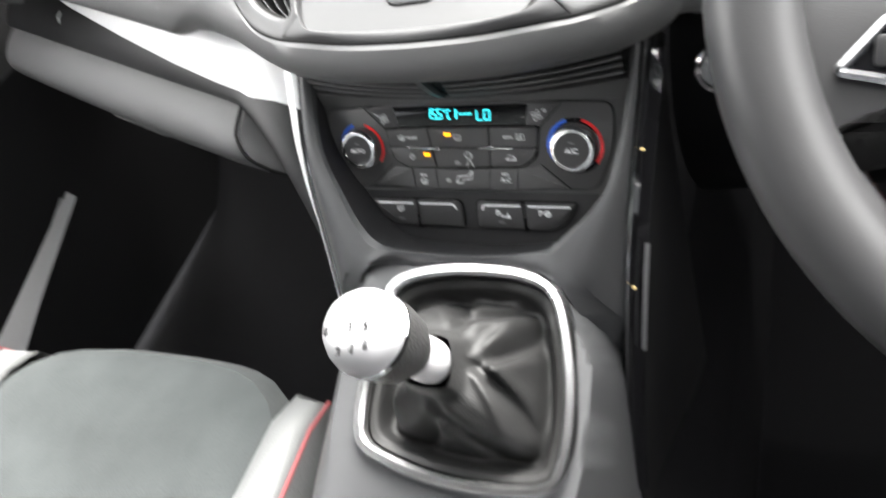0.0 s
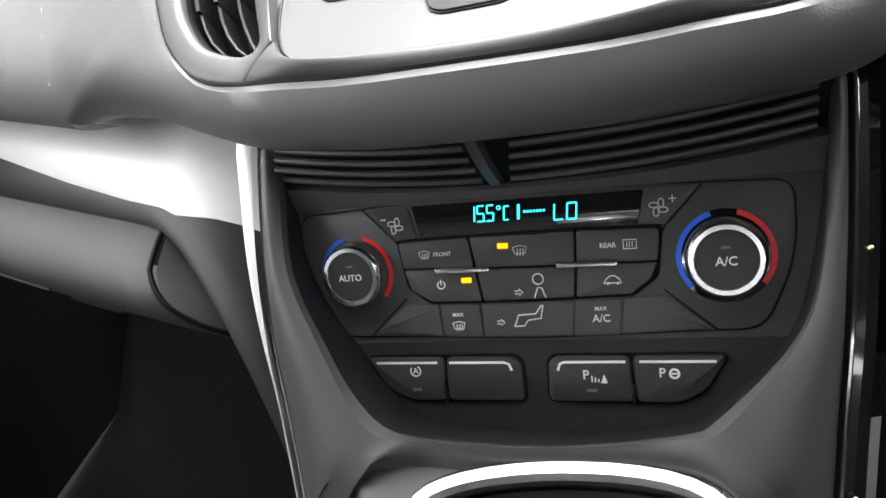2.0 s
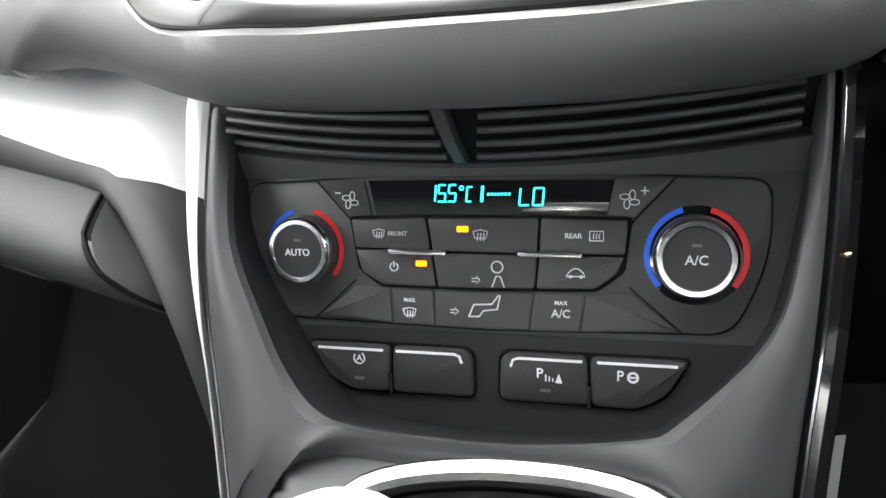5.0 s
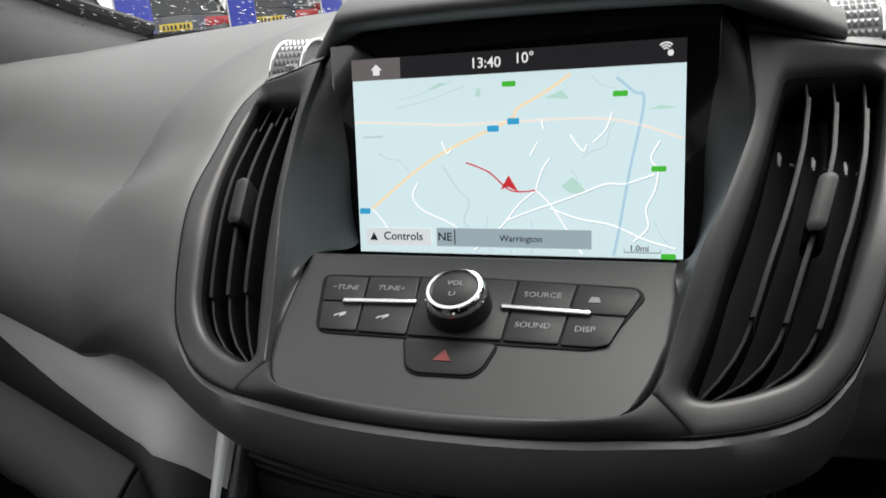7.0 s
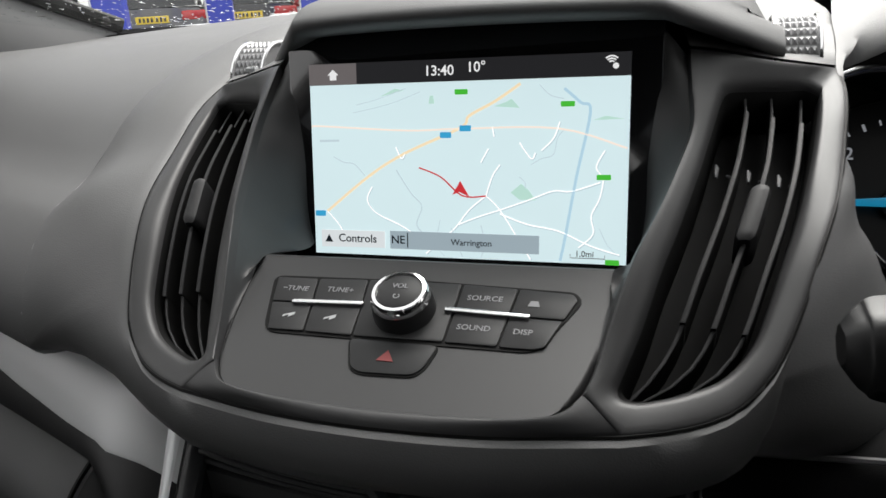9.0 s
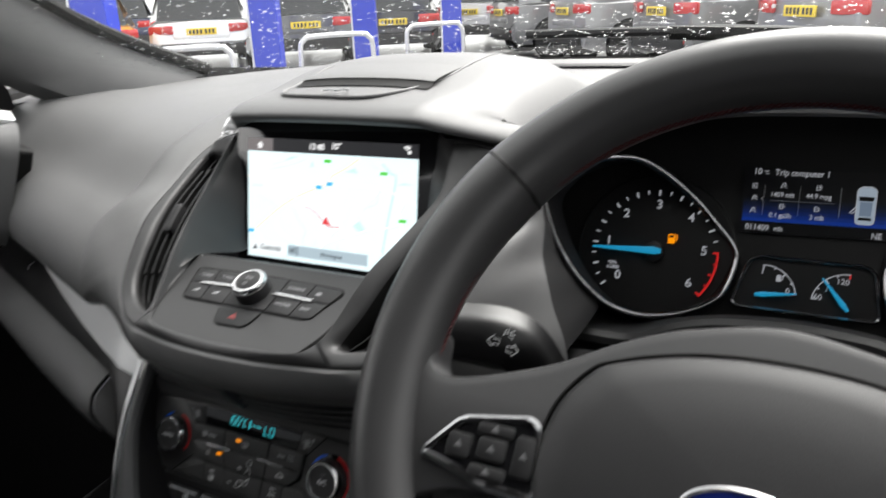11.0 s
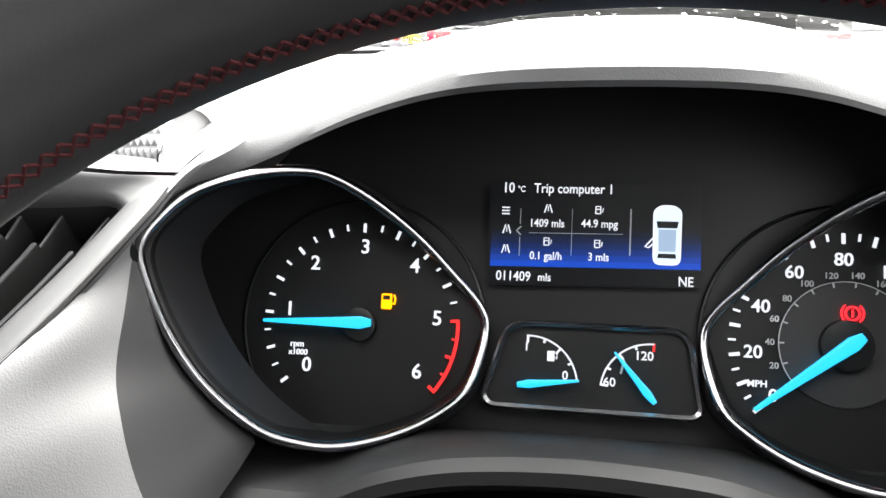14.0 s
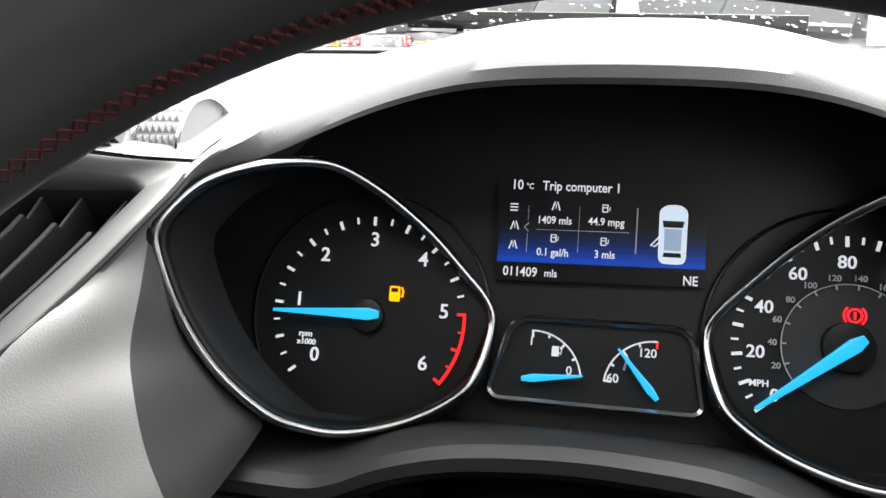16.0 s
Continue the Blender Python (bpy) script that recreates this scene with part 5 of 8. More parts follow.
def dash_trim():
    tr = thing("dash_trim", (-0.3, -0.03, 0.88), "silver dash trim strip with a gloss black lower edge", "dashboard trim")
    up = Vector((0.2875, 0.719, 0.631)).normalized()
    face = Vector((-0.2, -0.6, 0.775)).normalized()
    def on_trim(x, k, lift=0.0):
        """Point of the strip at x, k metres above its foot."""
        foot = trim_foot(x)
        q = foot + up * max(k, 0.0) + face * (0.0025 * math.sin(math.pi * min(1.0, max(0.0, k / 0.08))) + lift)
        q.x = min(q.x, -0.1195)
        return q
    def high(x):
        return 0.080 if x <= -0.21 else max(0.080, (0.9225 - 0.16 * (x + 0.21) - trim_foot(x).z) / up.z)
    xs = [-0.72 + 0.5985 * i / 40 for i in range(41)]
    rows = [[on_trim(x, 0.0, -0.012) for x in xs]] + [[on_trim(x, k * high(x), 0.0 if k else -0.0015) for x in xs] for k in (0.0, 0.06, 0.2, 0.4, 0.6, 0.8, 1.0)]
    part("lower_edge", strip(rows), TRIMBLACK, tr, "gloss black lower edge")
    # silver facet above it, cut off along a slanting line and turning down beside the console
    cut = [(-0.625, 0.056), (-0.541, 0.0415), (-0.475, 0.0335), (-0.411, 0.026), (-0.316, 0.0165), (-0.245, 0.0115), (-0.212, 0.0105), (-0.198, 0.0140), (-0.174, 0.0400), (-0.1600, 0.0560)]
    sx = [-0.625 + 0.465 * i / 46 for i in range(47)]
    low = [float(np.interp(x, [c[0] for c in cut], [c[1] for c in cut])) for x in sx]
    rows = [[on_trim(x, k, -0.002) for x, k in zip(sx, low)]] + [[on_trim(x, k + (high(x) - k) * f, 0.0016 if f else 0.0010) for x, k in zip(sx, low)] for f in (0.0, 0.03, 0.25, 0.5, 0.75, 1.0)]
    part("silver_facet", strip(rows), TRIMSILVER, tr, "bright silver facet")
    p = on_trim(-0.560, 0.022, 0.0006)
    part("latch_line", tube([p, p + up * 0.006 + Vector((-0.004, 0, 0)), p + up * 0.012], 0.0006, 6), PRINT, tr)
    return tr


dash_trim()


# Darker copy of the pad skin, its colour standing in for shade.
LID = mat("pad grey darkened for lid shade", (0.066, 0.066, 0.067), 0.5, bump=0.14, scale=1500, kind="cell", spec=0.25)


def glovebox():
    gb = thing("glovebox", (-0.45, 0.05, 0.72), "closed charcoal glovebox lid under the trim strip", "glovebox")
    def section(x, z_low=0.60):
        f = trim_foot(x) if x < -0.2085 else trim_foot(-0.2085) + Vector((x + 0.2085, -0.4 * (x + 0.2085), 0))
        e = max(0.0, (x + 0.24) / 0.05) ** 2
        pts = [(0.012, -0.002), (-0.001, -0.0015), (-0.020, -0.0085), (-0.034, -0.019), (-0.038, -0.031), (-0.032, -0.050), (-0.014, -0.078), (0.022, -0.112), (0.08, -0.16), (0.15, -0.21)]
        slant = 0.8 * max(0.0, (x + 0.70) / 0.49) ** 3
        return [Vector((x + slant * max(0.0, -q[1] - 0.012), f.y + q[0] + 0.016 * e, f.z + q[1] - 0.006 * e)) for q in spline([(*p, 0) for p in pts], 3)]
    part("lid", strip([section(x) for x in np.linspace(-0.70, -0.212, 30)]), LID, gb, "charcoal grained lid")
    j = [p + Vector((0.0015, -0.0004, 0.0002)) for p in section(-0.212)][3:20]
    part("joint", tube(j, 0.0016, 6), HOLE, gb)
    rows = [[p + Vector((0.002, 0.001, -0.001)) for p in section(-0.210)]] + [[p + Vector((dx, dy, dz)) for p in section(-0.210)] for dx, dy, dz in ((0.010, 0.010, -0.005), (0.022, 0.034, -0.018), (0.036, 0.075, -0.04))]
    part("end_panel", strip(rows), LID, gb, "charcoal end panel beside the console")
    def on_lid(x, k, lift):
        sec = section(x)
        return sec[k] + Vector((0, -lift, 0.3 * lift))
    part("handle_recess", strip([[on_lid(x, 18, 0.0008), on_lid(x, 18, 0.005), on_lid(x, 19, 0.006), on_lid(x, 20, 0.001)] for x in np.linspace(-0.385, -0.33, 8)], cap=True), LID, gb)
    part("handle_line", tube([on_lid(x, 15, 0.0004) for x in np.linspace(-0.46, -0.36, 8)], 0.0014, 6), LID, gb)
    return gb


glovebox()


def side_vent():
    sv = thing("side_air_vent", (-0.6, 0.08, 0.98), "passenger side air vent with silver frame and black slats", "air vent")
    M = place((-0.60, 0.075, 0.985), (1, -0.45, 0.05), (0.1, 0.35, 1))
    o = rounded([(-0.065, -0.055), (0.042, -0.050), (0.062, 0.046), (-0.05, 0.046)], 0.008, 4)
    part("frame", rim_of(M, o, [(0.004, -0.012), (0.004, 0.004), (0.0, 0.006), (-0.005, 0.004), (-0.006, -0.012)]), SILVER, sv, "silver vent frame")
    part("duct", slab(M, o, -0.05, -0.018), HOLE, sv)
    for i in range(4):
        x = -0.042 + i * 0.026
        part("slat", tube([M @ Vector((x - 0.008, -0.05, -0.002)), M @ Vector((x + 0.004, 0.0, 0.001)), M @ Vector((x + 0.012, 0.046, -0.002))], 0.0025, 8), DARK, sv)
    part("pod", rim_of(M, o, [(0.03, -0.03), (0.022, -0.004), (0.012, 0.001), (0.004, -0.004)]), PAD, sv)
    part("demister", slab(M, rounded([(-0.02, 0.066), (0.03, 0.062), (0.045, 0.08), (0.0, 0.088)], 0.006), -0.03, 0.003, 0.002), SILVER, sv, "small silver window demister")
    return sv


side_vent()


def screen_hood():
    """The cowl over the touchscreen with its slot and tray."""
    h = thing("screen_hood", (XC, 0.08, 1.08), "charcoal cowl over the touchscreen with a disc slot", "dashboard cowl")
    rows = []
    # sections along x: brow edge, rising to the top, back down to the dash
    for u in np.linspace(-1, 1, 33):
        a = abs(u)
        x = XC + 0.003 + u * (0.134 if u < 0 else 0.150)
        brow_y = 0.002 + 0.010 * u * u + 0.055 * max(0, a - 0.62) / 0.38
        brow_z = 1.088 + 0.006 * (1 - u * u) - 0.028 * max(0, a - 0.62) / 0.38
        top = 1.106 - 0.018 * a ** 2.5 - (0.022 * max(0, a - 0.72) / 0.28) - 0.016 * max(0, a - 0.88) / 0.12
        rows.append([Vector((x, q[0], q[1])) for q in spline([(*p, 0) for p in [
            (brow_y + 0.034, brow_z - 0.012), (brow_y + 0.014, brow_z - 0.009), (brow_y + 0.003, brow_z - 0.006), (brow_y - 0.001, brow_z - 0.001), (brow_y + 0.004, brow_z + 0.003), (brow_y + 0.020, brow_z + 0.007),
            (0.075, top), (0.14, top + 0.007), (0.21, top + 0.002), (0.28, top - 0.02), (0.34, 1.055)]], 3)])
    part("cowl", strip(rows), PAD, h, "charcoal grained cowl")
    def on_cowl(x, y, lift=0.0):
        a = abs((x - XC - 0.003) / (0.128 if x < XC + 0.003 else 0.150))
        top = 1.106 - 0.018 * a ** 2.5 - 0.022 * max(0, a - 0.72) / 0.28
        bz, by = 1.088 + 0.006 * (1 - a * a) - 0.028 * max(0, a - 0.62) / 0.38, 0.002 + 0.010 * a * a + 0.055 * max(0, a - 0.62) / 0.38
        prof = spline([(by + 0.004, bz + 0.003, 0), (by + 0.022, bz + 0.009, 0), (0.075, top, 0), (0.14, top + 0.007, 0), (0.21, top + 0.002, 0), (0.28, top - 0.02, 0)], 6)
        z = prof[-1].y
        for p, q in zip(prof, prof[1:]):
            if p.x <= y <= q.x:
                z = p.y + (q.y - p.y) * (y - p.x) / max(1e-6, q.x - p.x)
        return Vector((x, y, z + lift))
    swoop = spline([(-0.066, 0.130, 0), (-0.066, 0.090, 0), (-0.060, 0.055, 0), (-0.046, 0.034, 0), (0.0, 0.028, 0), (0.034, 0.029, 0), (0.052, 0.045, 0), (0.066, 0.075, 0), (0.074, 0.11, 0), (0.074, 0.16, 0), (0.066, 0.21, 0)], 5)
    part("swoop_edge", tube([on_cowl(p.x, p.y, -0.0004) for p in swoop], 0.0016, 8), PAD, h, "soft raised edge round the slot")
    sx = np.linspace(-0.056, 0.073, 17)
    part("disc_slot", strip([[on_cowl(x, 0.0600, 0.0006) for x in sx], [on_cowl(x, 0.068, 0.0014) for x in sx], [on_cowl(x, 0.0735, 0.0032) for x in sx]]), HOLE, h, "thin black disc slot")
    part("slot_brow", strip([[on_cowl(x, 0.0732, 0.0028) for x in sx], [on_cowl(x, 0.0724, 0.0036) for x in sx], [on_cowl(x, 0.0750, 0.0042) for x in sx], [on_cowl(x, 0.090, 0.0036) for x in sx], [on_cowl(x, 0.125, 0.0003) for x in sx]]), PAD, h)
    part("disc_mark", tube([on_cowl(x, y, 0.0012) for x, y in ((-0.012, 0.040), (-0.006, 0.044), (0.0, 0.040), (0.006, 0.044), (0.012, 0.041))], 0.0007, 5), PRINT, h)
    return h


screen_hood()


def demist_outlet(side):
    """The ribbed silver roller and slot at the top corner of a vent."""
    d = thing("demister_roller", (XC + side * 0.165, 0.085, 1.06), "silver ribbed vent roller in the dash top", "vent roller", "vent rollers")
    f = (lambda p: p) if side > 0 else mirror
    top = [on_face(p) for p in TOP_EDGE]
    rear = [Vector((0.095, 0.10, 1.083)), Vector((0.108, 0.10, 1.078)), Vector((0.149, 0.130, 1.0590)), Vector((0.166, 0.135, 1.0585)), Vector((0.1815, 0.140, 1.0590))]
    dip = [top[0].lerp(rear[0], 0.5), top[1].lerp(rear[1], 0.5), Vector((0.1475, 0.086, 1.0540)), Vector((0.166, 0.094, 1.0525)), Vector((0.1785, 0.108, 1.0520))]
    part("plate", strip([[f(p) for p in line] for line in zip(*[spline([a + Vector((0, 0.002, 0.0005)), a.lerp(m, 0.5) + Vector((0, 0, 0.0008)), m, m.lerp(b, 0.5), b], 3) for a, m, b in zip(top, dip, rear)])]), PAD, d)
    c = Vector((0.158, 0.110, 1.0405))
    rad = 0.0275
    for k in range(9):
        a = radians(30 + k * 12)
        bm = bmesh.new()
        for j in range(6):
            q = c + Vector((-0.0076 + j * 0.00304, -math.cos(a) * rad, math.sin(a) * rad))
            r = 0.00125
            up = Vector((0, -math.cos(a), math.sin(a)))
            al = Vector((0, math.sin(a), math.cos(a)))
            low = [bm.verts.new(f(q + Vector((dx * r * 1.1, 0, 0)) + al * dy * r * 1.9)) for dx, dy in ((-1, -1), (1, -1), (1, 1), (-1, 1))]
            tip = bm.verts.new(f(q + up * 0.0012))
            for e in range(4):
                bm.faces.new((low[e], low[(e + 1) % 4], tip))
        part("rib", bm, ROLLER, d, "", False)
    arc2 = [(-math.cos(radians(a)) * rad, math.sin(radians(a)) * rad) for a in range(18, 163, 6)]
    part("core", strip([[f(c + Vector((x, y, z))) for y, z in arc2] for x in (-0.0098, 0.0098)], closed=True, cap=True), ROLLER, d, "satin silver roller")
    for e in (-1, 1):
        arcp = [f(c + Vector((e * 0.0108, -math.cos(radians(a)) * (rad + 0.0006), math.sin(radians(a)) * (rad + 0.0006)))) for a in range(20, 160, 7)]
        part("bright_edge", tube(arcp, 0.0011, 6), CHROME, d)
    part("flap_mark", line2(place(f(Vector((0.1405, 0.064, 1.0600))), (1, 0, 0), (0, 1, 0.1)), [(-0.003, -0.002), (0.003, -0.002), (0.003, 0.002), (-0.003, 0.002), (-0.003, -0.002), (0.003, 0.002)], 0.0005, -0.001, 0.0012), PRINT, d, "", False)
    return d


demist_outlet(1)
demist_outlet(-1)

# ---------------------------------------------------------------- instrument cluster
BEZ = place((0.2935, 0.147, 0.95), (0.1285, 0.077, -0.067), (-0.08575, 0.0285, 0.1405))
BEZEL = [(-0.1672, 0.0011), (-0.1647, 0.0117), (-0.1535, 0.0291), (-0.1343, 0.0431), (-0.1125, 0.0529), (-0.0936, 0.056), (-0.0693, 0.0501), (-0.0431, 0.0381), (-0.0222, 0.0242),
         (-0.0043, 0.0106), (0.0004, -0.003), (-0.0066, -0.0295), (-0.0205, -0.0443), (-0.0423, -0.0572), (-0.0683, -0.066), (-0.0886, -0.067), (-0.1063, -0.0636), (-0.1299, -0.0501), (-0.1497, -0.0306), (-0.1632, -0.01)]
XD = 0.3435


def flip(p):
    return Vector((2 * XD - p[0], p[1], p[2]))


def tick(m, cx, cy, a, r0, r1, w, material, parent, name="tick"):
    c, s = math.cos(radians(a)), math.sin(radians(a))
    return part(name, line2(m, [(cx + c * r0, cy + s * r0), (cx + c * r1, cy + s * r1)], w, 0.0002, 0.0009), material, parent, "", False)


def needle(m, cx, cy, a, back, length, w, parent):
    N = m @ pose(cx, cy, 0, 0, 0, a)
    pts = [(-back, -w * 0.55), (back * 0.4, -w), (length * 0.25, -w * 0.8), (length, -w * 0.25), (length, w * 0.25), (length * 0.25, w * 0.8), (back * 0.4, w), (-back, w * 0.55)]
    return part("needle", slab(N, pts, 0.004, 0.0065, 0.0006), BLUE_NEEDLE, parent, "glowing ice blue needle")


def instrument_cluster():
    ic = thing("instrument_cluster", CLU @ Vector((0, 0, 0)), "black instrument cluster with two chrome-ringed dials and trip display", "instrument cluster")
    part("back_panel", slab(CLU, [(-0.235, -0.095), (0.25, -0.095), (0.25, 0.02), (0.19, 0.068), (0.164, 0.094), (0.114, 0.126), (-0.10, 0.126), (-0.15, 0.094), (-0.176, 0.068), (-0.235, 0.02)], -0.03, -0.004), FACE, ic)
    ring_uv = [tuple(p)[:2] for p in spline([(*p, 0) for p in BEZEL], 5, True)]
    loop = [BEZ @ Vector((u, v, 0)) for u, v in ring_uv]
    cen = sum(loop, Vector()) / len(loop)
    nrm = (CLU.to_3x3() @ Vector((0, 0, 1))).normalized()
    inv = CLU.inverted()
    def drop(p):
        """The foot of the flared dial wall on the dial plane."""
        q, e = inv @ (p + (cen - p) * 0.07), inv @ Vector((0.33, -0.25, 1.14))
        k = (e.z + 0.003) / (e.z - q.z)
        return CLU @ (e + (q - e) * k)
    for s in (-1, 1):
        f = (lambda p: p) if s < 0 else (lambda p: flip(p) + Vector((0.0055, 0, 0)))
        dial = part("dial", strip([[f(p) for p in loop], [f(p + (cen - p) * 0.035 - nrm * 0.003) for p in loop], [f(drop(p)) for p in loop]], closed=True), HOLE, ic, "black dial well")
        part("bezel", tube([f(p) for p in loop], 0.0025, 10, closed=True), mat("dark chrome bezel", (0.27, 0.27, 0.28), 0.2, metal=1.0, vary=0.05), dial, "satin chrome bezel")
        part("bezel_shroud", strip([[f(p + (p - cen) * 0.02) for p in loop], [f(p + (p - cen) * 0.05 - nrm * 0.008) for p in loop], [f(p + (p - cen) * 0.12 - nrm * 0.07) for p in loop]], closed=True), DARK, dial)
        px, py = (-0.1155, -0.0085) if s < 0 else (0.1180, -0.0060)
        well = CLU @ Matrix.Translation((px, py, 0))
        part("dial_step", lathe(well, [(0.066, -0.003), (0.0655, -0.001), (0.0645, -0.0004), (0.064, -0.0015), (0.0001, -0.0015)], 60), FACE, dial)
        if s < 0:
            # rev counter: 0 at -145 degrees side, 6 at the other; tick every 250 rpm
            a0, a1 = 218.0, -38.0
            for i in range(25):
                v = i / 4
                a = a0 + (a1 - a0) * v / 6
                big = i % 2 == 0
                red = v >= 5
                tick(CLU, px, py, a, 0.0478 if big else 0.0490, 0.0525, 0.0015 if big else 0.0010, REDGLOW if red else WHITE, dial)
            part("red_band", arc_band(well, 0.0508, 0.0525, a1, a0 + (a1 - a0) * 5 / 6, 0.0002, 0.0010), REDGLOW, dial, "red limit band")
            for i, (x, y) in enumerate([(-0.1433, -0.0313), (-0.1544, -0.0025), (-0.1416, 0.0221), (-0.1147, 0.0316), (-0.0877, 0.0226), (-0.0748, -0.0037), (-0.0842, -0.0312)]):
                writing(CLU, str(i), x, y, 0.0105, WHITE, dial, "numeral", d=0.0004)
            writing(CLU, "rpm", -0.1492, -0.0205, 0.0046, WHITE, dial, d=0.0004)
            writing(CLU, "x1000", -0.1484, -0.0248, 0.0042, WHITE, dial, d=0.0004)
            needle(CLU, px + 0.003, py + 0.001, 181.5, 0.004, 0.054, 0.0032, dial)
            part("hub", lathe(well, [(0.009, 0.0), (0.0085, 0.003), (0.006, 0.0038), (0.0001, 0.004)], 28), FACE, dial)
            part("fuel_lamp", slab(CLU, rounded([(-0.1045, 0.0000), (-0.0990, 0.0000), (-0.0990, 0.0080), (-0.1045, 0.0080)], 0.0008, 2), 0.0003, 0.0010), AMBER, dial, "lit amber fuel lamp", False)
            part("fuel_lamp_window", slab(CLU, [(-0.1036, 0.0048), (-0.0999, 0.0048), (-0.0999, 0.0070), (-0.1036, 0.0070)], 0.0008, 0.0013), FACE, dial, "", False)
            part("fuel_lamp_hose", line2(CLU, [(-0.0990, 0.0030), (-0.0976, 0.0025), (-0.0972, 0.0055), (-0.0980, 0.0075)], 0.0008, 0.0003, 0.0010), AMBER, dial, "", False)
        else:
            a0, a1 = 220.0, -36.0
            for i in range(33):
                a = a0 + (a1 - a0) * i / 32
                big = i % 2 == 0
                tick(CLU, px, py, a, 0.0470 if big else 0.0485, 0.0520, 0.0016 if big else 0.0010, WHITE, dial)
            for i in range(9):
                a = radians(a0 + (a1 - a0) * i / 8)
                writing(CLU, str(i * 20), px + math.cos(a) * 0.0410, py + math.sin(a) * 0.0395, 0.0085, WHITE, dial, "numeral", d=0.0004)
            part("inner_disc", lathe(well, [(0.0290, -0.0014), (0.0288, -0.0006), (0.0001, -0.0006)], 48), INNER, dial, "charcoal centre disc")
            part("inner_ring", arc_band(well, 0.0292, 0.0296, a1, a0, 0.0002, 0.0008, 48), PRINT, dial, "", False)
            for i in range(14):
                a = a0 + (a1 - a0) * i / 13
                tick(CLU, px, py, a, 0.0270, 0.0295, 0.0007, PRINT, dial)
                b = radians(a)
                writing(CLU, str(i * 20), px + math.cos(b) * 0.0332, py + math.sin(b) * 0.0325, 0.0042, PRINT, dial, "numeral", d=0.0004)
            writing(CLU, "MPH", 0.0795, -0.0262, 0.0045, WHITE, dial, d=0.0004)
            needle(CLU, px + 0.003, py + 0.002, 218.0, 0.004, 0.055, 0.0034, dial)
            part("hub", lathe(well, [(0.012, 0.0), (0.0115, 0.003), (0.008, 0.0038), (0.0001, 0.004)], 28), FACE, dial)
            B = CLU @ Matrix.Translation((0.1205, 0.0088, 0))
            part("brake_lamp", arc_band(B, 0.0026, 0.0036, 0, 358, 0.0003, 0.0010, 20), REDLAMP, dial, "lit red brake lamp", False)
            part("brake_lamp", arc_band(B, 0.0044, 0.0052, 130, 230, 0.0003, 0.0010, 10), REDLAMP, dial, "", False)
            part("brake_lamp", arc_band(B, 0.0044, 0.0052, -50, 50, 0.0003, 0.0010, 10), REDLAMP, dial, "", False)
            part("brake_lamp", slab(B, [(-0.0004, -0.0018), (0.0004, -0.0018), (0.0005, 0.0018), (-0.0005, 0.0018)], 0.0003, 0.0010), REDLAMP, dial, "", False)
    # trip display
    disp = part("trip_display", slab(CLU, [(-0.0500, 0.0150), (0.0530, 0.0175), (0.0528, 0.0680), (-0.0507, 0.0655)], -0.002, 0.0), glow("black display glass", (0.001, 0.0012, 0.002), 0.3), ic, "lit trip computer display", False)
    for i in range(6):
        y = 0.0245 + i * 0.0030
        k = (1 - i / 6) ** 2.6
        part("blue_fade", slab(CLU, [(-0.0490, y), (0.0530, y + 0.0018), (0.0530, y + 0.0048), (-0.0490, y + 0.0030)], 0.0, 0.0003), glow("blue fade", (0.001 + 0.002 * k, 0.003 + 0.035 * k, 0.008 + 0.30 * k), 0.42), disp, "", False)
    for w, x, y, s in (("10", -0.0410, 0.0643, 0.0072), ("\u00b0C", -0.0345, 0.0638, 0.0042), ("Trip computer 1", -0.0085, 0.0643, 0.0068), ("1409 mls", -0.0212, 0.0467, 0.0056), ("44.9 mpg", 0.0046, 0.0471, 0.0056), ("0.1 gal/h", -0.0212, 0.0303, 0.0056), ("3 mls", 0.0046, 0.0306, 0.0056), ("011409", -0.0370, 0.0196, 0.0068), ("mls", -0.0215, 0.0196, 0.0056), ("NE", 0.0462, 0.0200, 0.0066)):
        writing(CLU, w, x, y, s, WHITE, disp, d=0.0006, depth=0.0001, squash=0.86)
    def pump(x, y, s):
        bm = line2(CLU, [(x - 0.0014 * s, y - 0.0018 * s), (x - 0.0014 * s, y + 0.0018 * s), (x + 0.0010 * s, y + 0.0018 * s), (x + 0.0010 * s, y - 0.0018 * s), (x - 0.0014 * s, y - 0.0018 * s)], 0.0006, 0.0003, 0.0007)
        line2(CLU, [(x - 0.0012 * s, y + 0.0004 * s), (x + 0.0010 * s, y + 0.0004 * s)], 0.0004, 0.0003, 0.0007, bm)
        line2(CLU, [(x + 0.0010 * s, y - 0.0006 * s), (x + 0.0020 * s, y - 0.0010 * s), (x + 0.0022 * s, y + 0.0010 * s)], 0.0004, 0.0003, 0.0007, bm)
        part("pump_mark", bm, WHITE, disp, "", False)
    for x, y in ((0.0040, 0.0541), (-0.0209, 0.0377), (0.0040, 0.0373)):
        pump(x, y, 1.0)
    for x, y in ((-0.0207, 0.0542), (-0.0412, 0.0434), (-0.0414, 0.0334)):
        bm = line2(CLU, [(x - 0.0020, y - 0.0022), (x - 0.0006, y + 0.0022)], 0.0006, 0.0003, 0.0007)
        line2(CLU, [(x + 0.0006, y + 0.0022), (x + 0.0020, y - 0.0022)], 0.0006, 0.0003, 0.0007, bm)
        line2(CLU, [(x, y - 0.0014), (x, y + 0.0012)], 0.0004, 0.0003, 0.0007, bm)
        part("road_mark", bm, WHITE, disp, "", False)
    bm = bmesh.new()
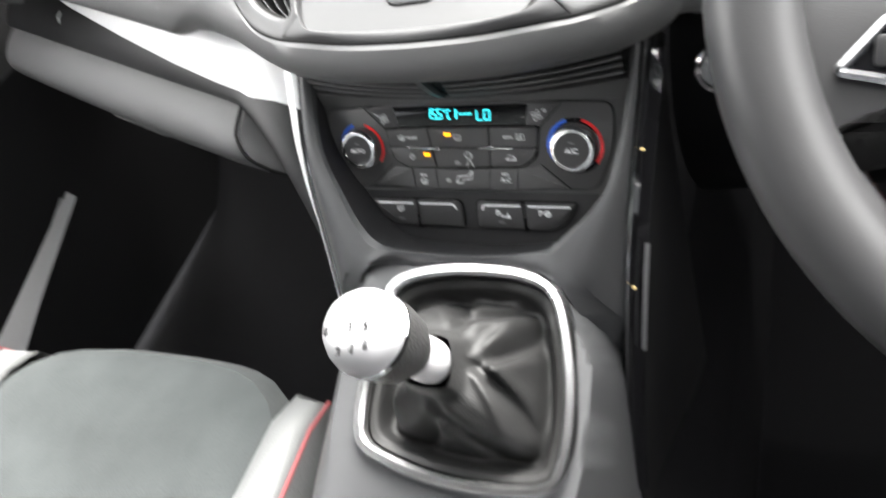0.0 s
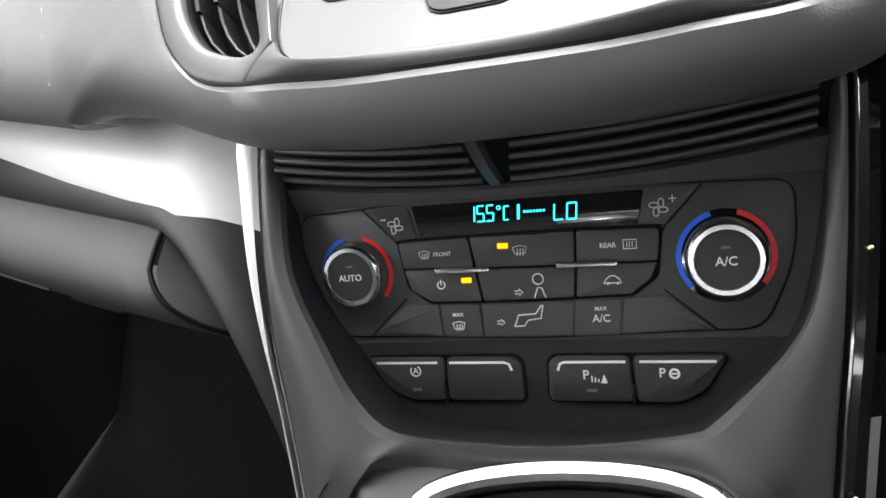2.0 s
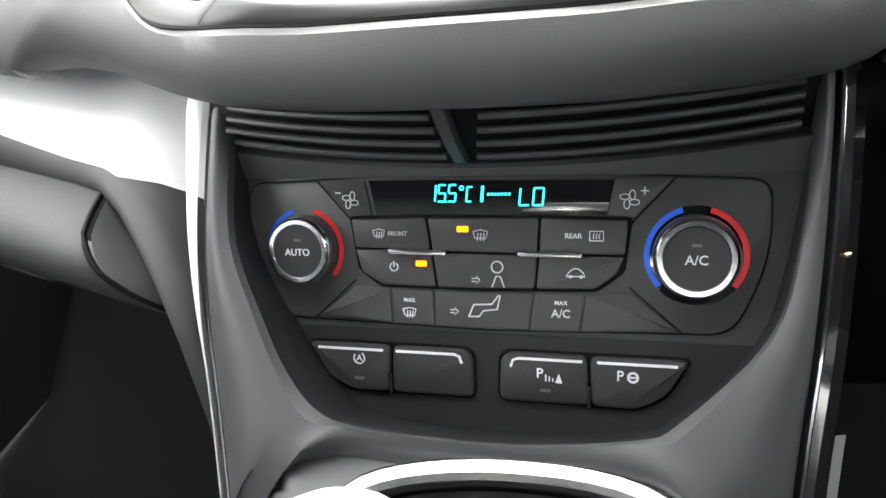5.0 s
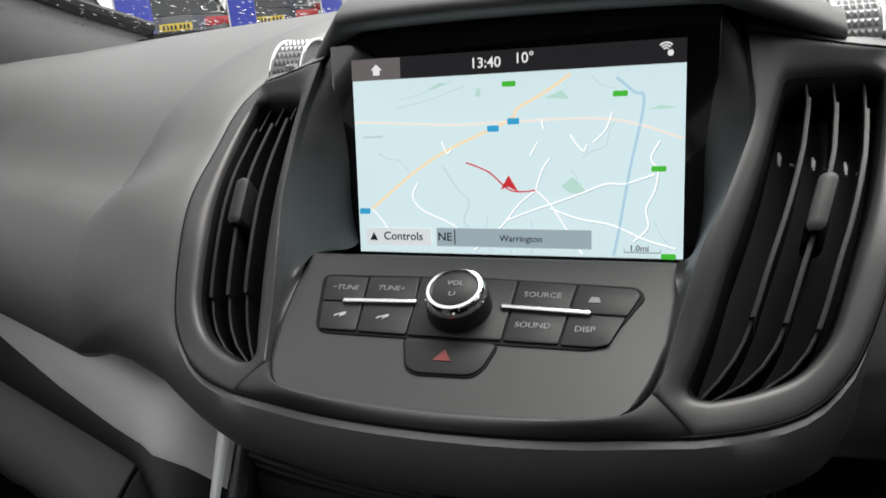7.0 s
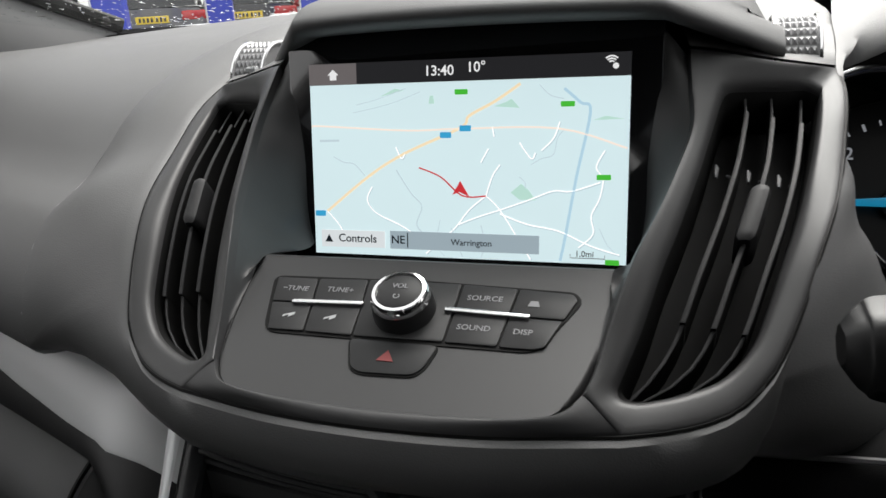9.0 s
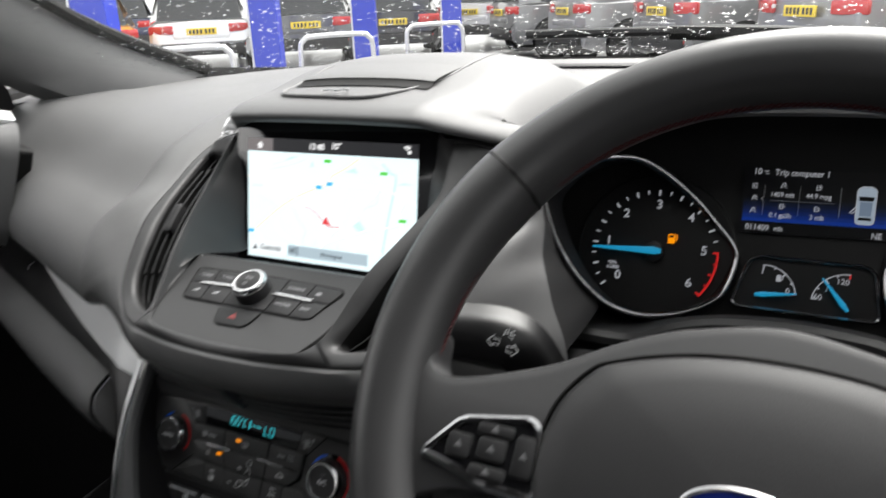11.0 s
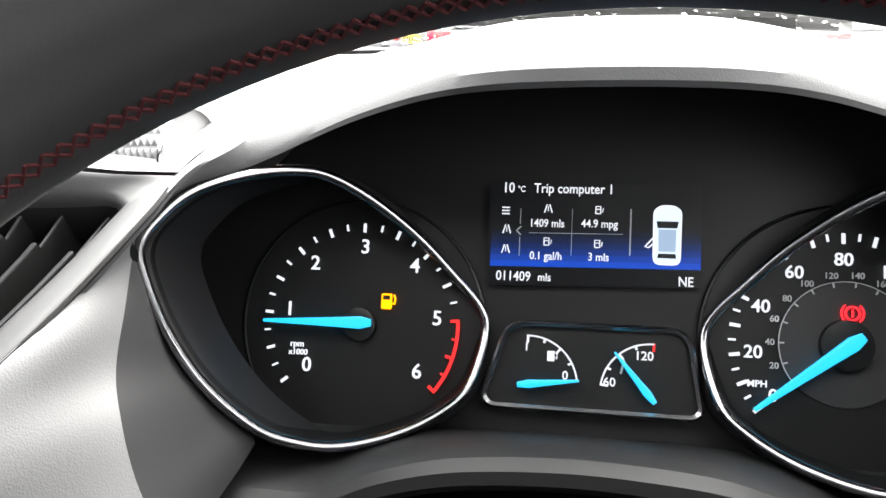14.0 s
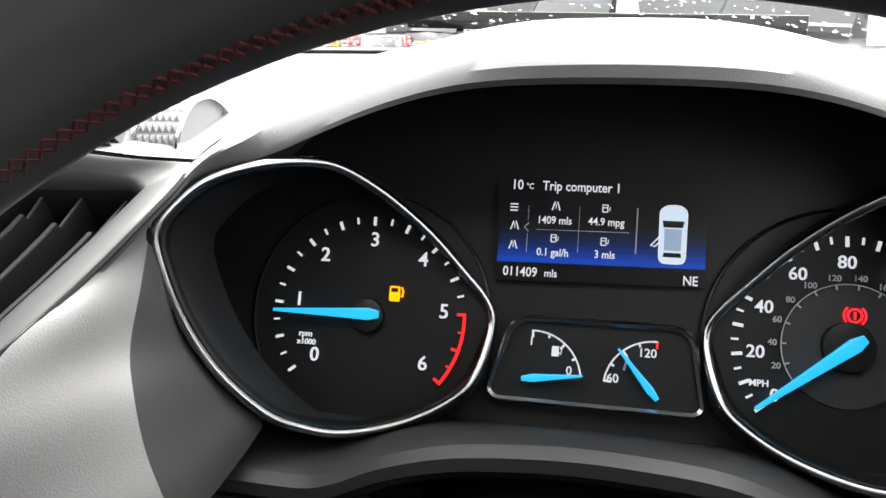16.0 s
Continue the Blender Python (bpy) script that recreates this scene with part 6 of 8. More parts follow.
    for k in range(3):
        line2(CLU, [(-0.0440, 0.0512 + k * 0.0016), (-0.0400, 0.0512 + k * 0.0016)], 0.0006, 0.0003, 0.0007, bm)
    part("menu_mark", bm, WHITE, disp, "", False)
    bm = line2(CLU, [(-0.0345, 0.0300), (-0.0345, 0.0395)], 0.0004, 0.0003, 0.0007)
    line2(CLU, [(-0.0345, 0.0460), (-0.0345, 0.0540)], 0.0004, 0.0003, 0.0007, bm)
    line2(CLU, [(-0.0340, 0.0450), (-0.0362, 0.0428), (-0.0340, 0.0406)], 0.0007, 0.0003, 0.0007, bm)
    line2(CLU, [(-0.0300, 0.0418), (0.0160, 0.0424)], 0.0003, 0.0003, 0.0007, bm)
    line2(CLU, [(-0.0088, 0.0310), (-0.0088, 0.0545)], 0.0003, 0.0003, 0.0007, bm)
    part("display_grid", bm, PRINT, disp, "", False)
    part("scroll_bar", line2(CLU, [(0.0196, 0.0320), (0.0196, 0.0550)], 0.0007, 0.0003, 0.0007), PRINT, disp, "", False)
    # plan of the car with an open door
    CARP = CLU @ Matrix.Translation((0.0370, 0.0425, 0))
    body = rounded([(-0.0060, -0.0140), (0.0060, -0.0140), (0.0062, 0.0120), (0.0030, 0.0142), (-0.0030, 0.0142), (-0.0062, 0.0120)], 0.003, 3)
    part("car_plan", slab(CARP, body, 0.0003, 0.0006), glow("pale steel blue", (0.55, 0.66, 0.78), 0.35), disp, "pale plan of the car", False)
    part("car_plan_line", rim_of(CARP, body, [(0.0006, 0.0004), (0.0006, 0.0009), (0.0, 0.0009)]), WHITE, disp, "", False)
    part("car_plan_glass", slab(CARP, [(-0.0046, 0.0035), (0.0046, 0.0035), (0.0052, 0.0068), (-0.0052, 0.0068)], 0.0006, 0.0010), FACE, disp, "", False)
    part("car_plan_glass", slab(CARP, [(-0.0044, -0.0112), (0.0044, -0.0112), (0.0040, -0.0090), (-0.0040, -0.0090)], 0.0006, 0.0010), FACE, disp, "", False)
    part("car_plan_roof", slab(CARP, [(-0.0040, -0.0080), (0.0040, -0.0080), (0.0042, 0.0028), (-0.0042, 0.0028)], 0.0006, 0.0010), glow("slate blue roof", (0.25, 0.33, 0.45), 0.35), disp, "", False)
    part("car_plan_door", line2(CARP, [(-0.0062, -0.0010), (-0.0105, -0.0060), (-0.0085, -0.0062), (-0.0062, -0.0040)], 0.0007, 0.0004, 0.0010), WHITE, disp, "", False)
    # small gauges
    sub = rounded([(-0.0385, -0.0075), (-0.0310, -0.0038), (0.0420, -0.0038), (0.0482, -0.0080), (0.0540, -0.0410), (0.0508, -0.0438), (-0.0455, -0.0438), (-0.0490, -0.0400)], 0.004, 4)
    sg = part("gauge_plate", slab(CLU, sub, -0.003, 0.0005), FACE, ic, "small fuel and temperature gauge plate")
    part("bezel", rim_of(CLU, sub, [(0.0022, -0.002), (0.0022, 0.003), (0.0008, 0.0042), (-0.0008, 0.003), (-0.001, 0.0)]), DULL, sg, "satin chrome bezel")
    for x0, y0, a0, a1 in ((-0.0275, -0.0335, 8, 92), (0.0315, -0.0345, 88, 172)):
        Q = CLU @ Matrix.Translation((x0, y0, 0))
        part("scale", arc_band(Q, 0.0236, 0.0244, a0, a1, 0.0004, 0.0011, 20), WHITE, sg, "", False)
        for k in range(5):
            a = a0 + (a1 - a0) * k / 4
            end_red = (k == 0)
            tick(CLU, x0, y0, a, 0.0205 if k % 2 == 0 else 0.0220, 0.0244, 0.0011, REDGLOW if end_red else WHITE, sg)
    needle(CLU, -0.0285, -0.0330, 7, 0.004, 0.0260, 0.0020, sg)
    needle(CLU, 0.0305, -0.0350, 130, 0.004, 0.0260, 0.0020, sg)
    for w, x, y in (("1", -0.0288, -0.0150), ("0", -0.0095, -0.0282), ("60", 0.0118, -0.0300), ("120", 0.0278, -0.0165)):
        writing(CLU, w, x, y, 0.0060, WHITE, sg, "numeral", d=0.0008)
    bm = slab(CLU, [(-0.0185, -0.0215), (-0.0150, -0.0215), (-0.0150, -0.0165), (-0.0185, -0.0165)], 0.0004, 0.0009)
    part("pump_mark", line2(CLU, [(-0.0150, -0.0195), (-0.0140, -0.0205), (-0.0136, -0.0175)], 0.0005, 0.0004, 0.0009, bm), WHITE, sg, "", False)
    part("thermometer_mark", line2(CLU, [(0.0170, -0.0255), (0.0185, -0.0190)], 0.0011, 0.0004, 0.0009), PRINT, sg, "", False)
    return ic


instrument_cluster()


XH = 0.3505


def binnacle():
    bn = thing("instrument_binnacle", (XD, 0.05, 1.06), "grained charcoal hood over the instruments", "instrument hood")
    ringp = [BEZ @ Vector((u, v, 0)) for u, v in BEZEL]
    cen = sum(ringp, Vector()) / len(ringp)
    # inner edge (crest beside the dials, then the arch over them) and outer edge (stack seam, then the dash top)
    def beside(k, m=0.035):
        p = ringp[k]
        return p + (p - cen) * m + Vector((0, 0.002, 0.0))
    pairs = [((0.2135, -0.012, 0.872), (0.1250, -0.080, 0.926)), ((0.2090, -0.012, 0.908), (0.1250, -0.103, 0.943)), ((0.2035, -0.008, 0.940), outer_at(-0.0600)), ((0.1935, -0.002, 0.963), outer_at(-0.0490)),
             ((0.1863, 0.0065, 0.981), outer_at(-0.0185)), ((0.1785, 0.0195, 0.9925), outer_at(0.0060)), ((0.1735, 0.038, 1.0075), outer_at(0.0350)),
             (beside(0), outer_at(0.0620)), (beside(1), outer_at(0.1000)), (beside(2), outer_at(0.1400)),
             (beside(3), (0.1795, 0.112, 1.0530)), ((0.1985, 0.120, 1.0430), (0.182, 0.150, 1.0620)), ((0.2225, 0.125, 1.053), (0.191, 0.21, 1.0680)), ((0.2445, 0.124, 1.0615), (0.208, 0.27, 1.070)),
             ((0.2715, 0.118, 1.0698), (0.24, 0.35, 1.064)), ((0.2985, 0.110, 1.0750), (0.285, 0.41, 1.058)), ((0.3315, 0.105, 1.0773), (0.335, 0.44, 1.055))]
    def across(p):
        return (2 * XH - p[0], p[1], p[2])
    full = pairs + [(across(a), across(b)) for a, b in reversed(pairs)]
    I = spline([a for a, b in full], 5)
    O = spline([b for a, b in full], 5)
    n = len(I)
    rows = [[] for _ in range(8)]
    for k, (a, b) in enumerate(zip(I, O)):
        q = min(k, n - 1 - k) / 5
        w = min(1.0, max(0.0, (q - 8.4) / 7.4))
        w = w * w * (3 - 2 * w)
        side = 1.0 if k < n / 2 else -1.0
        d = b - a
        def at2(t):
            return a + d * t + Vector((side * 0.006, -0.002, 0.004)) * math.sin(math.pi * t)
        lip = [Vector((0, 0, 0)), Vector((0, -0.0030, 0.0030)), Vector((0, -0.0028, 0.0078)), Vector((0, 0.0035, 0.0130)), Vector((0, 0.017, 0.0185))]
        flat = [at2(t) for t in (0.0, 0.04, 0.12, 0.28, 0.5)]
        pts = [(a + l) * w + f * (1 - w) for l, f in zip(lip, flat)]
        top = a.lerp(b, 0.30) + Vector((0, 0, 0.025 * w))
        pts.append(top * w + at2(0.7) * (1 - w))
        pts.append((a.lerp(b, 0.65) + Vector((0, 0, 0.017 * w))) * w + at2(0.88) * (1 - w))
        pts.append(b)
        for r, p in zip(rows, pts):
            r.append(p)
    part("hood", strip(rows), PAD, bn, "grained charcoal hood")
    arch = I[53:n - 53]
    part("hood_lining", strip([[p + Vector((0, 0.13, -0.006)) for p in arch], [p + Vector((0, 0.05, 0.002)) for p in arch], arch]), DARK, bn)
    # cheek falling from the crest to the dial bezel
    foot = [(-0.095, -0.105), (-0.100, -0.085), (-0.1063, -0.0660), (-0.1180, -0.0600), (-0.1299, -0.0515), (-0.1430, -0.0400), (-0.1545, -0.0240), (-0.1672, -0.0030)]
    foot = spline([BEZ @ Vector((u, v, -0.004)) for u, v in foot], 5)
    crest = I[:len(foot)]
    for f in (lambda p: p, lambda p: Vector(across(p))):
        part("cheek", strip([[f(a.lerp(b, t) + Vector((0.0, 0.006, -0.002)) * math.sin(math.pi * t)) for a, b in zip(crest[9:], foot[9:])] for t in (0.0, 0.08, 0.35, 0.7, 1.0)]), SILLM, bn, "charcoal cheek beside the dial")
    # sill below the dials, arched over the column
    edge = spline([(0.145, 0.920, 0), (0.180, 0.9255, 0), (0.222, 0.9255, 0), (0.236, 0.9265, 0), (0.248, 0.9310, 0), (0.266, 0.9400, 0), (0.294, 0.9485, 0), (0.33, 0.9525, 0), (0.36, 0.9525, 0), (0.395, 0.9490, 0), (0.422, 0.9390, 0), (0.445, 0.925, 0), (0.462, 0.919, 0), (0.52, 0.917, 0), (0.56, 0.912, 0)], 4)
    rows = [[Vector((p.x, y, p.y * k + (1 - k) * z + dz)) for p in edge] for y, k, z, dz in ((0.150, 0.0, 0.890, 0.0), (0.110, 0.3, 0.900, 0.0), (0.075, 0.7, 0.904, 0.0), (0.052, 1.0, 0.0, -0.0015), (0.043, 1, 0, 0.0), (0.037, 1, 0, -0.002), (0.0355, 1, 0, -0.007), (0.040, 1, 0, -0.013), (0.065, 1, 0, -0.03))]
    part("sill", strip(rows[:5]), SILLM, bn)
    part("sill_edge", strip(rows[4:]), SILLM, bn, "charcoal rounded sill edge")
    return bn


binnacle()


def steering_column():
    c = thing("steering_column", (XD, -0.05, 0.93), "black steering column shroud with a rubber gaiter", "steering column")
    rows = []
    for y, w, z0, h in ((0.06, 0.085, 0.865, 0.068), (0.03, 0.085, 0.862, 0.070), (0.012, 0.085, 0.862, 0.072), (-0.03, 0.075, 0.862, 0.066), (-0.09, 0.060, 0.87, 0.060)):
        rows.append([Vector((XD + 0.006 + w * math.copysign(abs(math.cos(a)) ** 0.7, math.cos(a)), y - 0.0 * a, z0 + h * math.sin(a) ** 0.8)) for a in np.linspace(0.0, math.pi, 25)])
    part("shroud", strip(rows), HOLE, c)
    part("shroud_base", strip([[Vector((XD + x, 0.05, 0.885)) for x in (-0.095, -0.05, 0.05, 0.105)], [Vector((XD + x, 0.03, 0.80)) for x in (-0.085, -0.05, 0.05, 0.095)], [Vector((XD + x, -0.09, 0.87)) for x in (-0.07, -0.05, 0.05, 0.08)]]), HOLE, c)
    part("hub_shaft", tube([(XD + 0.006, 0.0, 0.905), (0.350, -0.150, 0.985)], 0.030, 24), HOLE, c)
    st = thing("indicator_stalk", (0.21, -0.08, 0.99), "black indicator stalk with white arrow marks", "control stalk")
    side = Vector((0.10, -0.76, 0.64)).normalized()
    path = spline([(0.230, -0.020, 0.895), (0.223, -0.045, 0.918), (0.214, -0.070, 0.950), (0.201, -0.089, 0.983), (0.170, -0.098, 0.990), (0.162, -0.0995, 0.991), (0.156, -0.1005, 0.9915)], 8)
    hw = [p.x for p in spline([(0.010, 0, 0), (0.0125, 0, 0), (0.0158, 0, 0), (0.0185, 0, 0), (0.0175, 0, 0), (0.014, 0, 0), (0.007, 0, 0)], 8)]
    rows = []
    for i, (p, w) in enumerate(zip(path, hw)):
        ax = (path[min(i + 1, len(path) - 1)] - path[max(i - 1, 0)]).normalized()
        fr = (side - ax * side.dot(ax)).normalized()
        upv = fr.cross(ax)
        upv = upv if upv.z > 0 else -upv
        # flat front, sloped upper facet with a crisp ridge
        sec = ((-0.9, 0.35), (-0.45, 0.72), (0.25, 0.78), (0.52, 0.62), (0.60, 0.48), (1.0, 0.10), (1.0, -0.3), (0.5, -0.75), (-0.5, -0.75), (-1.0, -0.25))
        rows.append([p + upv * w * u + fr * w * v * 0.8 for u, v in sec])
    part("arm", strip(rows, closed=True, cap=True), mat("black stalk plastic", (0.007, 0.007, 0.0075), 0.42, spec=0.35), st)
    def face(i, name, pts_list, mt):
        ax = (path[i + 1] - path[i - 1]).normalized()
        fr = (side - ax * side.dot(ax)).normalized()
        upv = fr.cross(ax)
        upv = upv if upv.z > 0 else -upv
        L = place(path[i] + fr * hw[i] * 0.60, -ax, upv)
        for pts in pts_list:
            part(name, line2(L, pts, 0.0006, -0.002, 0.0008), mt, st, "", False)
    arrow = [(-0.0042, 0.0), (-0.0008, 0.0034), (-0.0008, 0.0016), (0.0028, 0.0016), (0.0028, -0.0016), (-0.0008, -0.0016), (-0.0008, -0.0034), (-0.0042, 0.0)]
    face(26, "arrow_mark", [[(x + e * p[0], y + p[1]) for p in arrow] for x, y, e in ((-0.003, -0.004, 1), (0.0075, -0.0065, -1))], PRINT)
    face(26, "lane_mark", [[(0.001, 0.0), (0.002, 0.0042), (0.0036, 0.0042), (0.0036, 0.002), (0.0016, 0.002)], [(0.0045, 0.003), (0.0072, 0.0046)], [(0.0045, 0.002), (0.0076, 0.002)], [(0.0045, 0.001), (0.0072, -0.0004)]], PRINT)
    face(18, "lamp_mark", [[(-0.006, 0.004), (-0.003, 0.003)], [(0.0022 * math.cos(t), 0.0022 * math.sin(t)) for t in np.linspace(0, 6.28, 12)], [(0.003, -0.004), (0.006, -0.005)]], PRINT)
    return c


steering_column()


RIM_HIDE = mat("smooth black wheel leather", (0.031, 0.031, 0.032), 0.38, bump=0.045, scale=1600, kind="cell", spec=0.45)
BAGSKIN = mat("charcoal grained airbag skin", (0.022, 0.022, 0.023), 0.5, bump=0.05, scale=1300, kind="cell", spec=0.4)
THREAD = mat("dark red stitching thread", (0.060, 0.006, 0.008), 0.8)


def steering_wheel():
    sw = thing("steering_wheel", WHEEL @ Vector((0, 0, 0)), "black leather steering wheel with red stitching and switch pods", "steering wheel")
    R, r = 0.1734, 0.0185
    n, m = 120, 20
    rows = []
    for i in range(n):
        a = 2 * math.pi * i / n
        grip = 1.0 + 0.07 * math.exp(-((math.degrees(a) % 180 - 30 if math.degrees(a) < 180 else 99) / 14) ** 2) + 0.07 * math.exp(-((math.degrees(a) - 150) / 14) ** 2)
        row = []
        for j in range(m):
            b = 2 * math.pi * j / m
            rr = R + r * grip * math.cos(b)
            row.append(WHEEL @ Vector((rr * math.cos(a), rr * math.sin(a), r * 1.12 * grip * math.sin(b))))
        rows.append(row)
    rows.append(rows[0])
    bm = strip(rows, closed=True)
    bmesh.ops.remove_doubles(bm, verts=bm.verts[:], dist=1e-6)
    part("rim", bm, RIM_HIDE, sw, "black leather rim")
    for a in (36, 144):
        ring = [WHEEL @ Vector(((R + (r + 0.0012) * math.cos(b)) * math.cos(radians(a)), (R + (r + 0.0012) * math.cos(b)) * math.sin(radians(a)), (r * 1.12 + 0.001) * math.sin(b))) for b in np.linspace(0, 2 * math.pi, 24, endpoint=False)]
        part("rim_joint", tube(ring, 0.0008, 6, closed=True), HOLE, sw)
    bm = bmesh.new()
    for k in range(300):
        a, b = 2 * math.pi * k / 300, 2 * math.pi * (k + 1) / 300
        for e in (-1, 1):
            b0, b1 = radians(189 + e * 5.5), radians(189 - e * 5.5)
            p, q = [Vector(((R + r * 1.012 * math.cos(bb)) * math.cos(aa), (R + r * 1.012 * math.cos(bb)) * math.sin(aa), r * 1.132 * math.sin(bb))) for aa, bb in ((a, b0), (b, b1))]
            tube([WHEEL @ p, WHEEL @ q], 0.00042, 4, bm=bm)
    tagged(part("stitching", bm, THREAD, sw, "dark red cross stitching"), kind="stuff")
    # airbag cover
    hub = [(-0.0895, -0.052), (-0.0880, -0.0169), (-0.0756, 0.0042), (-0.0630, 0.0118), (-0.034, 0.0195), (0.0, 0.0222), (0.034, 0.0195), (0.0630, 0.0118), (0.0756, 0.0042), (0.0880, -0.0169), (0.0895, -0.052), (0.068, -0.093), (0.0, -0.106), (-0.068, -0.093)]
    H = [tuple(p)[:2] for p in spline([(*p, 0) for p in hub], 5, True)]
    rows = []
    for k, d in ((1.0, -0.002), (1.0, 0.0078), (0.988, 0.0105), (0.95, 0.0132), (0.8, 0.0170), (0.5, 0.0205), (0.2, 0.0222), (0.01, 0.0224)):
        rows.append([WHEEL @ Vector((x * k, -0.042 + (y + 0.042) * k, d)) for x, y in H])
    part("airbag_cover", strip(rows, closed=True, cap=True), BAGSKIN, sw, "charcoal grained airbag cover")
    part("cover_seam", tube([WHEEL @ Vector((x * 1.006, -0.042 + (y + 0.042) * 1.006, 0.0090)) for x, y in H], 0.0011, 6, closed=True), HOLE, sw, "dark seam round the cover")
    half = [(0.0, 0.0400), (-0.034, 0.0345), (-0.0533, 0.0284), (-0.0725, 0.0193), (-0.0919, 0.0084), (-0.1145, -0.0004), (-0.1380, -0.0072), (-0.1480, -0.0065), (-0.1540, -0.0005), (-0.1570, 0.014), (-0.1670, 0.012), (-0.1710, -0.04), (-0.1620, -0.076), (-0.1490, -0.091), (-0.1420, -0.0770), (-0.1345, -0.0690), (-0.1187, -0.0645), (-0.092, -0.067), (-0.068, -0.100), (0.0, -0.113)]
    outline = half + [(-x, y) for x, y in reversed(half[1:-1])]
    U = [tuple(p)[:2] for p in spline([(*p, 0) for p in outline], 5, True)]
    part("spoke_frame", slab(WHEEL, U, -0.016, 0.0085, 0.007), RIM_HIDE, sw, "black spokes and hub frame")
    for s in (-1, 1):
        pod = rounded([(s * 0.1450, -0.0465), (s * 0.1287, -0.0272), (s * 0.0950, -0.0210), (s * 0.0905, -0.0248), (s * 0.0855, -0.0515), (s * 0.0885, -0.0556), (s * 0.1125, -0.0550), (s * 0.1299, -0.0497)], 0.004, 4)
        p = part("switch_pod", slab(WHEEL, pod, 0.002, 0.0100, 0.001), PIANO, sw, "black switch pod with silver frame")
        part("frame", rim_of(WHEEL, pod, [(0.0012, 0.006), (0.0010, 0.0108), (-0.0008, 0.0116), (-0.0024, 0.0112), (-0.0030, 0.0095)]), DULL, p, "satin silver frame")
        for kx, ky, w, h in ((0.1105, -0.0385, 0.014, 0.010), (0.1265, -0.0395, 0.012, 0.011), (0.1105, -0.0297, 0.018, 0.0055), (0.1105, -0.0487, 0.018, 0.0055), (0.0950, -0.0385, 0.010, 0.018)):
            part("button", slab(WHEEL, rounded([(s * kx - w / 2, ky - h / 2), (s * kx + w / 2, ky - h / 2), (s * kx + w / 2, ky + h / 2), (s * kx - w / 2, ky + h / 2)], 0.002, 3), 0.008, 0.0116, 0.0008), KEY, p)
            part("button_mark", slab(WHEEL, [(s * kx - 0.002, ky - 0.001), (s * kx + 0.002, ky - 0.001), (s * kx, ky + 0.002)], 0.0112, 0.0119), FAINT, p)
    BD = WHEEL @ pose(-0.0015, -0.0450, 0.0222, 0, 0, -4)
    el = [(0.0250 * math.cos(t), 0.0122 * math.sin(t)) for t in np.linspace(0, 2 * math.pi, 48, endpoint=False)]
    badge = part("badge", slab(BD, el, -0.004, 0.0025, 0.001), mat("deep blue enamel", (0.01, 0.02, 0.16), 0.15, coat=0.6), sw, "blue oval badge with chrome edge")
    part("badge_edge", rim_of(BD, el, [(0.0014, -0.002), (0.0012, 0.003), (0.0002, 0.0036), (-0.0010, 0.003)]), DULL, badge)
    bm = bmesh.new()
    line2(BD, [(-0.016, 0.001), (-0.007, 0.003), (0.003, 0.0), (0.015, 0.002)], 0.004, 0.002, 0.0032, bm)
    part("badge_bar", bm, CHROME, badge)
    return sw


steering_wheel()


def start_button():
    s = thing("start_button", (0.1513, -0.0858, 0.893), "round engine start button with chrome ring", "start button")
    M = place((0.1513, -0.0858, 0.893), (1, 0.15, 0), (0, 0.45, 0.9))
    part("ring", lathe(M, [(0.0145, -0.014), (0.0145, 0.006), (0.0130, 0.009), (0.0108, 0.008), (0.0104, 0.003)], 40), CHROME, s, "chrome ring")
    part("cap", lathe(M, [(0.0106, -0.004), (0.0105, 0.006), (0.0001, 0.0066)], 36), PIANO, s)
    part("cap_mark", arc_band(M, 0.004, 0.005, -240, 60, 0.006, 0.0070, 16), PRINT, s)
    return s


start_button()

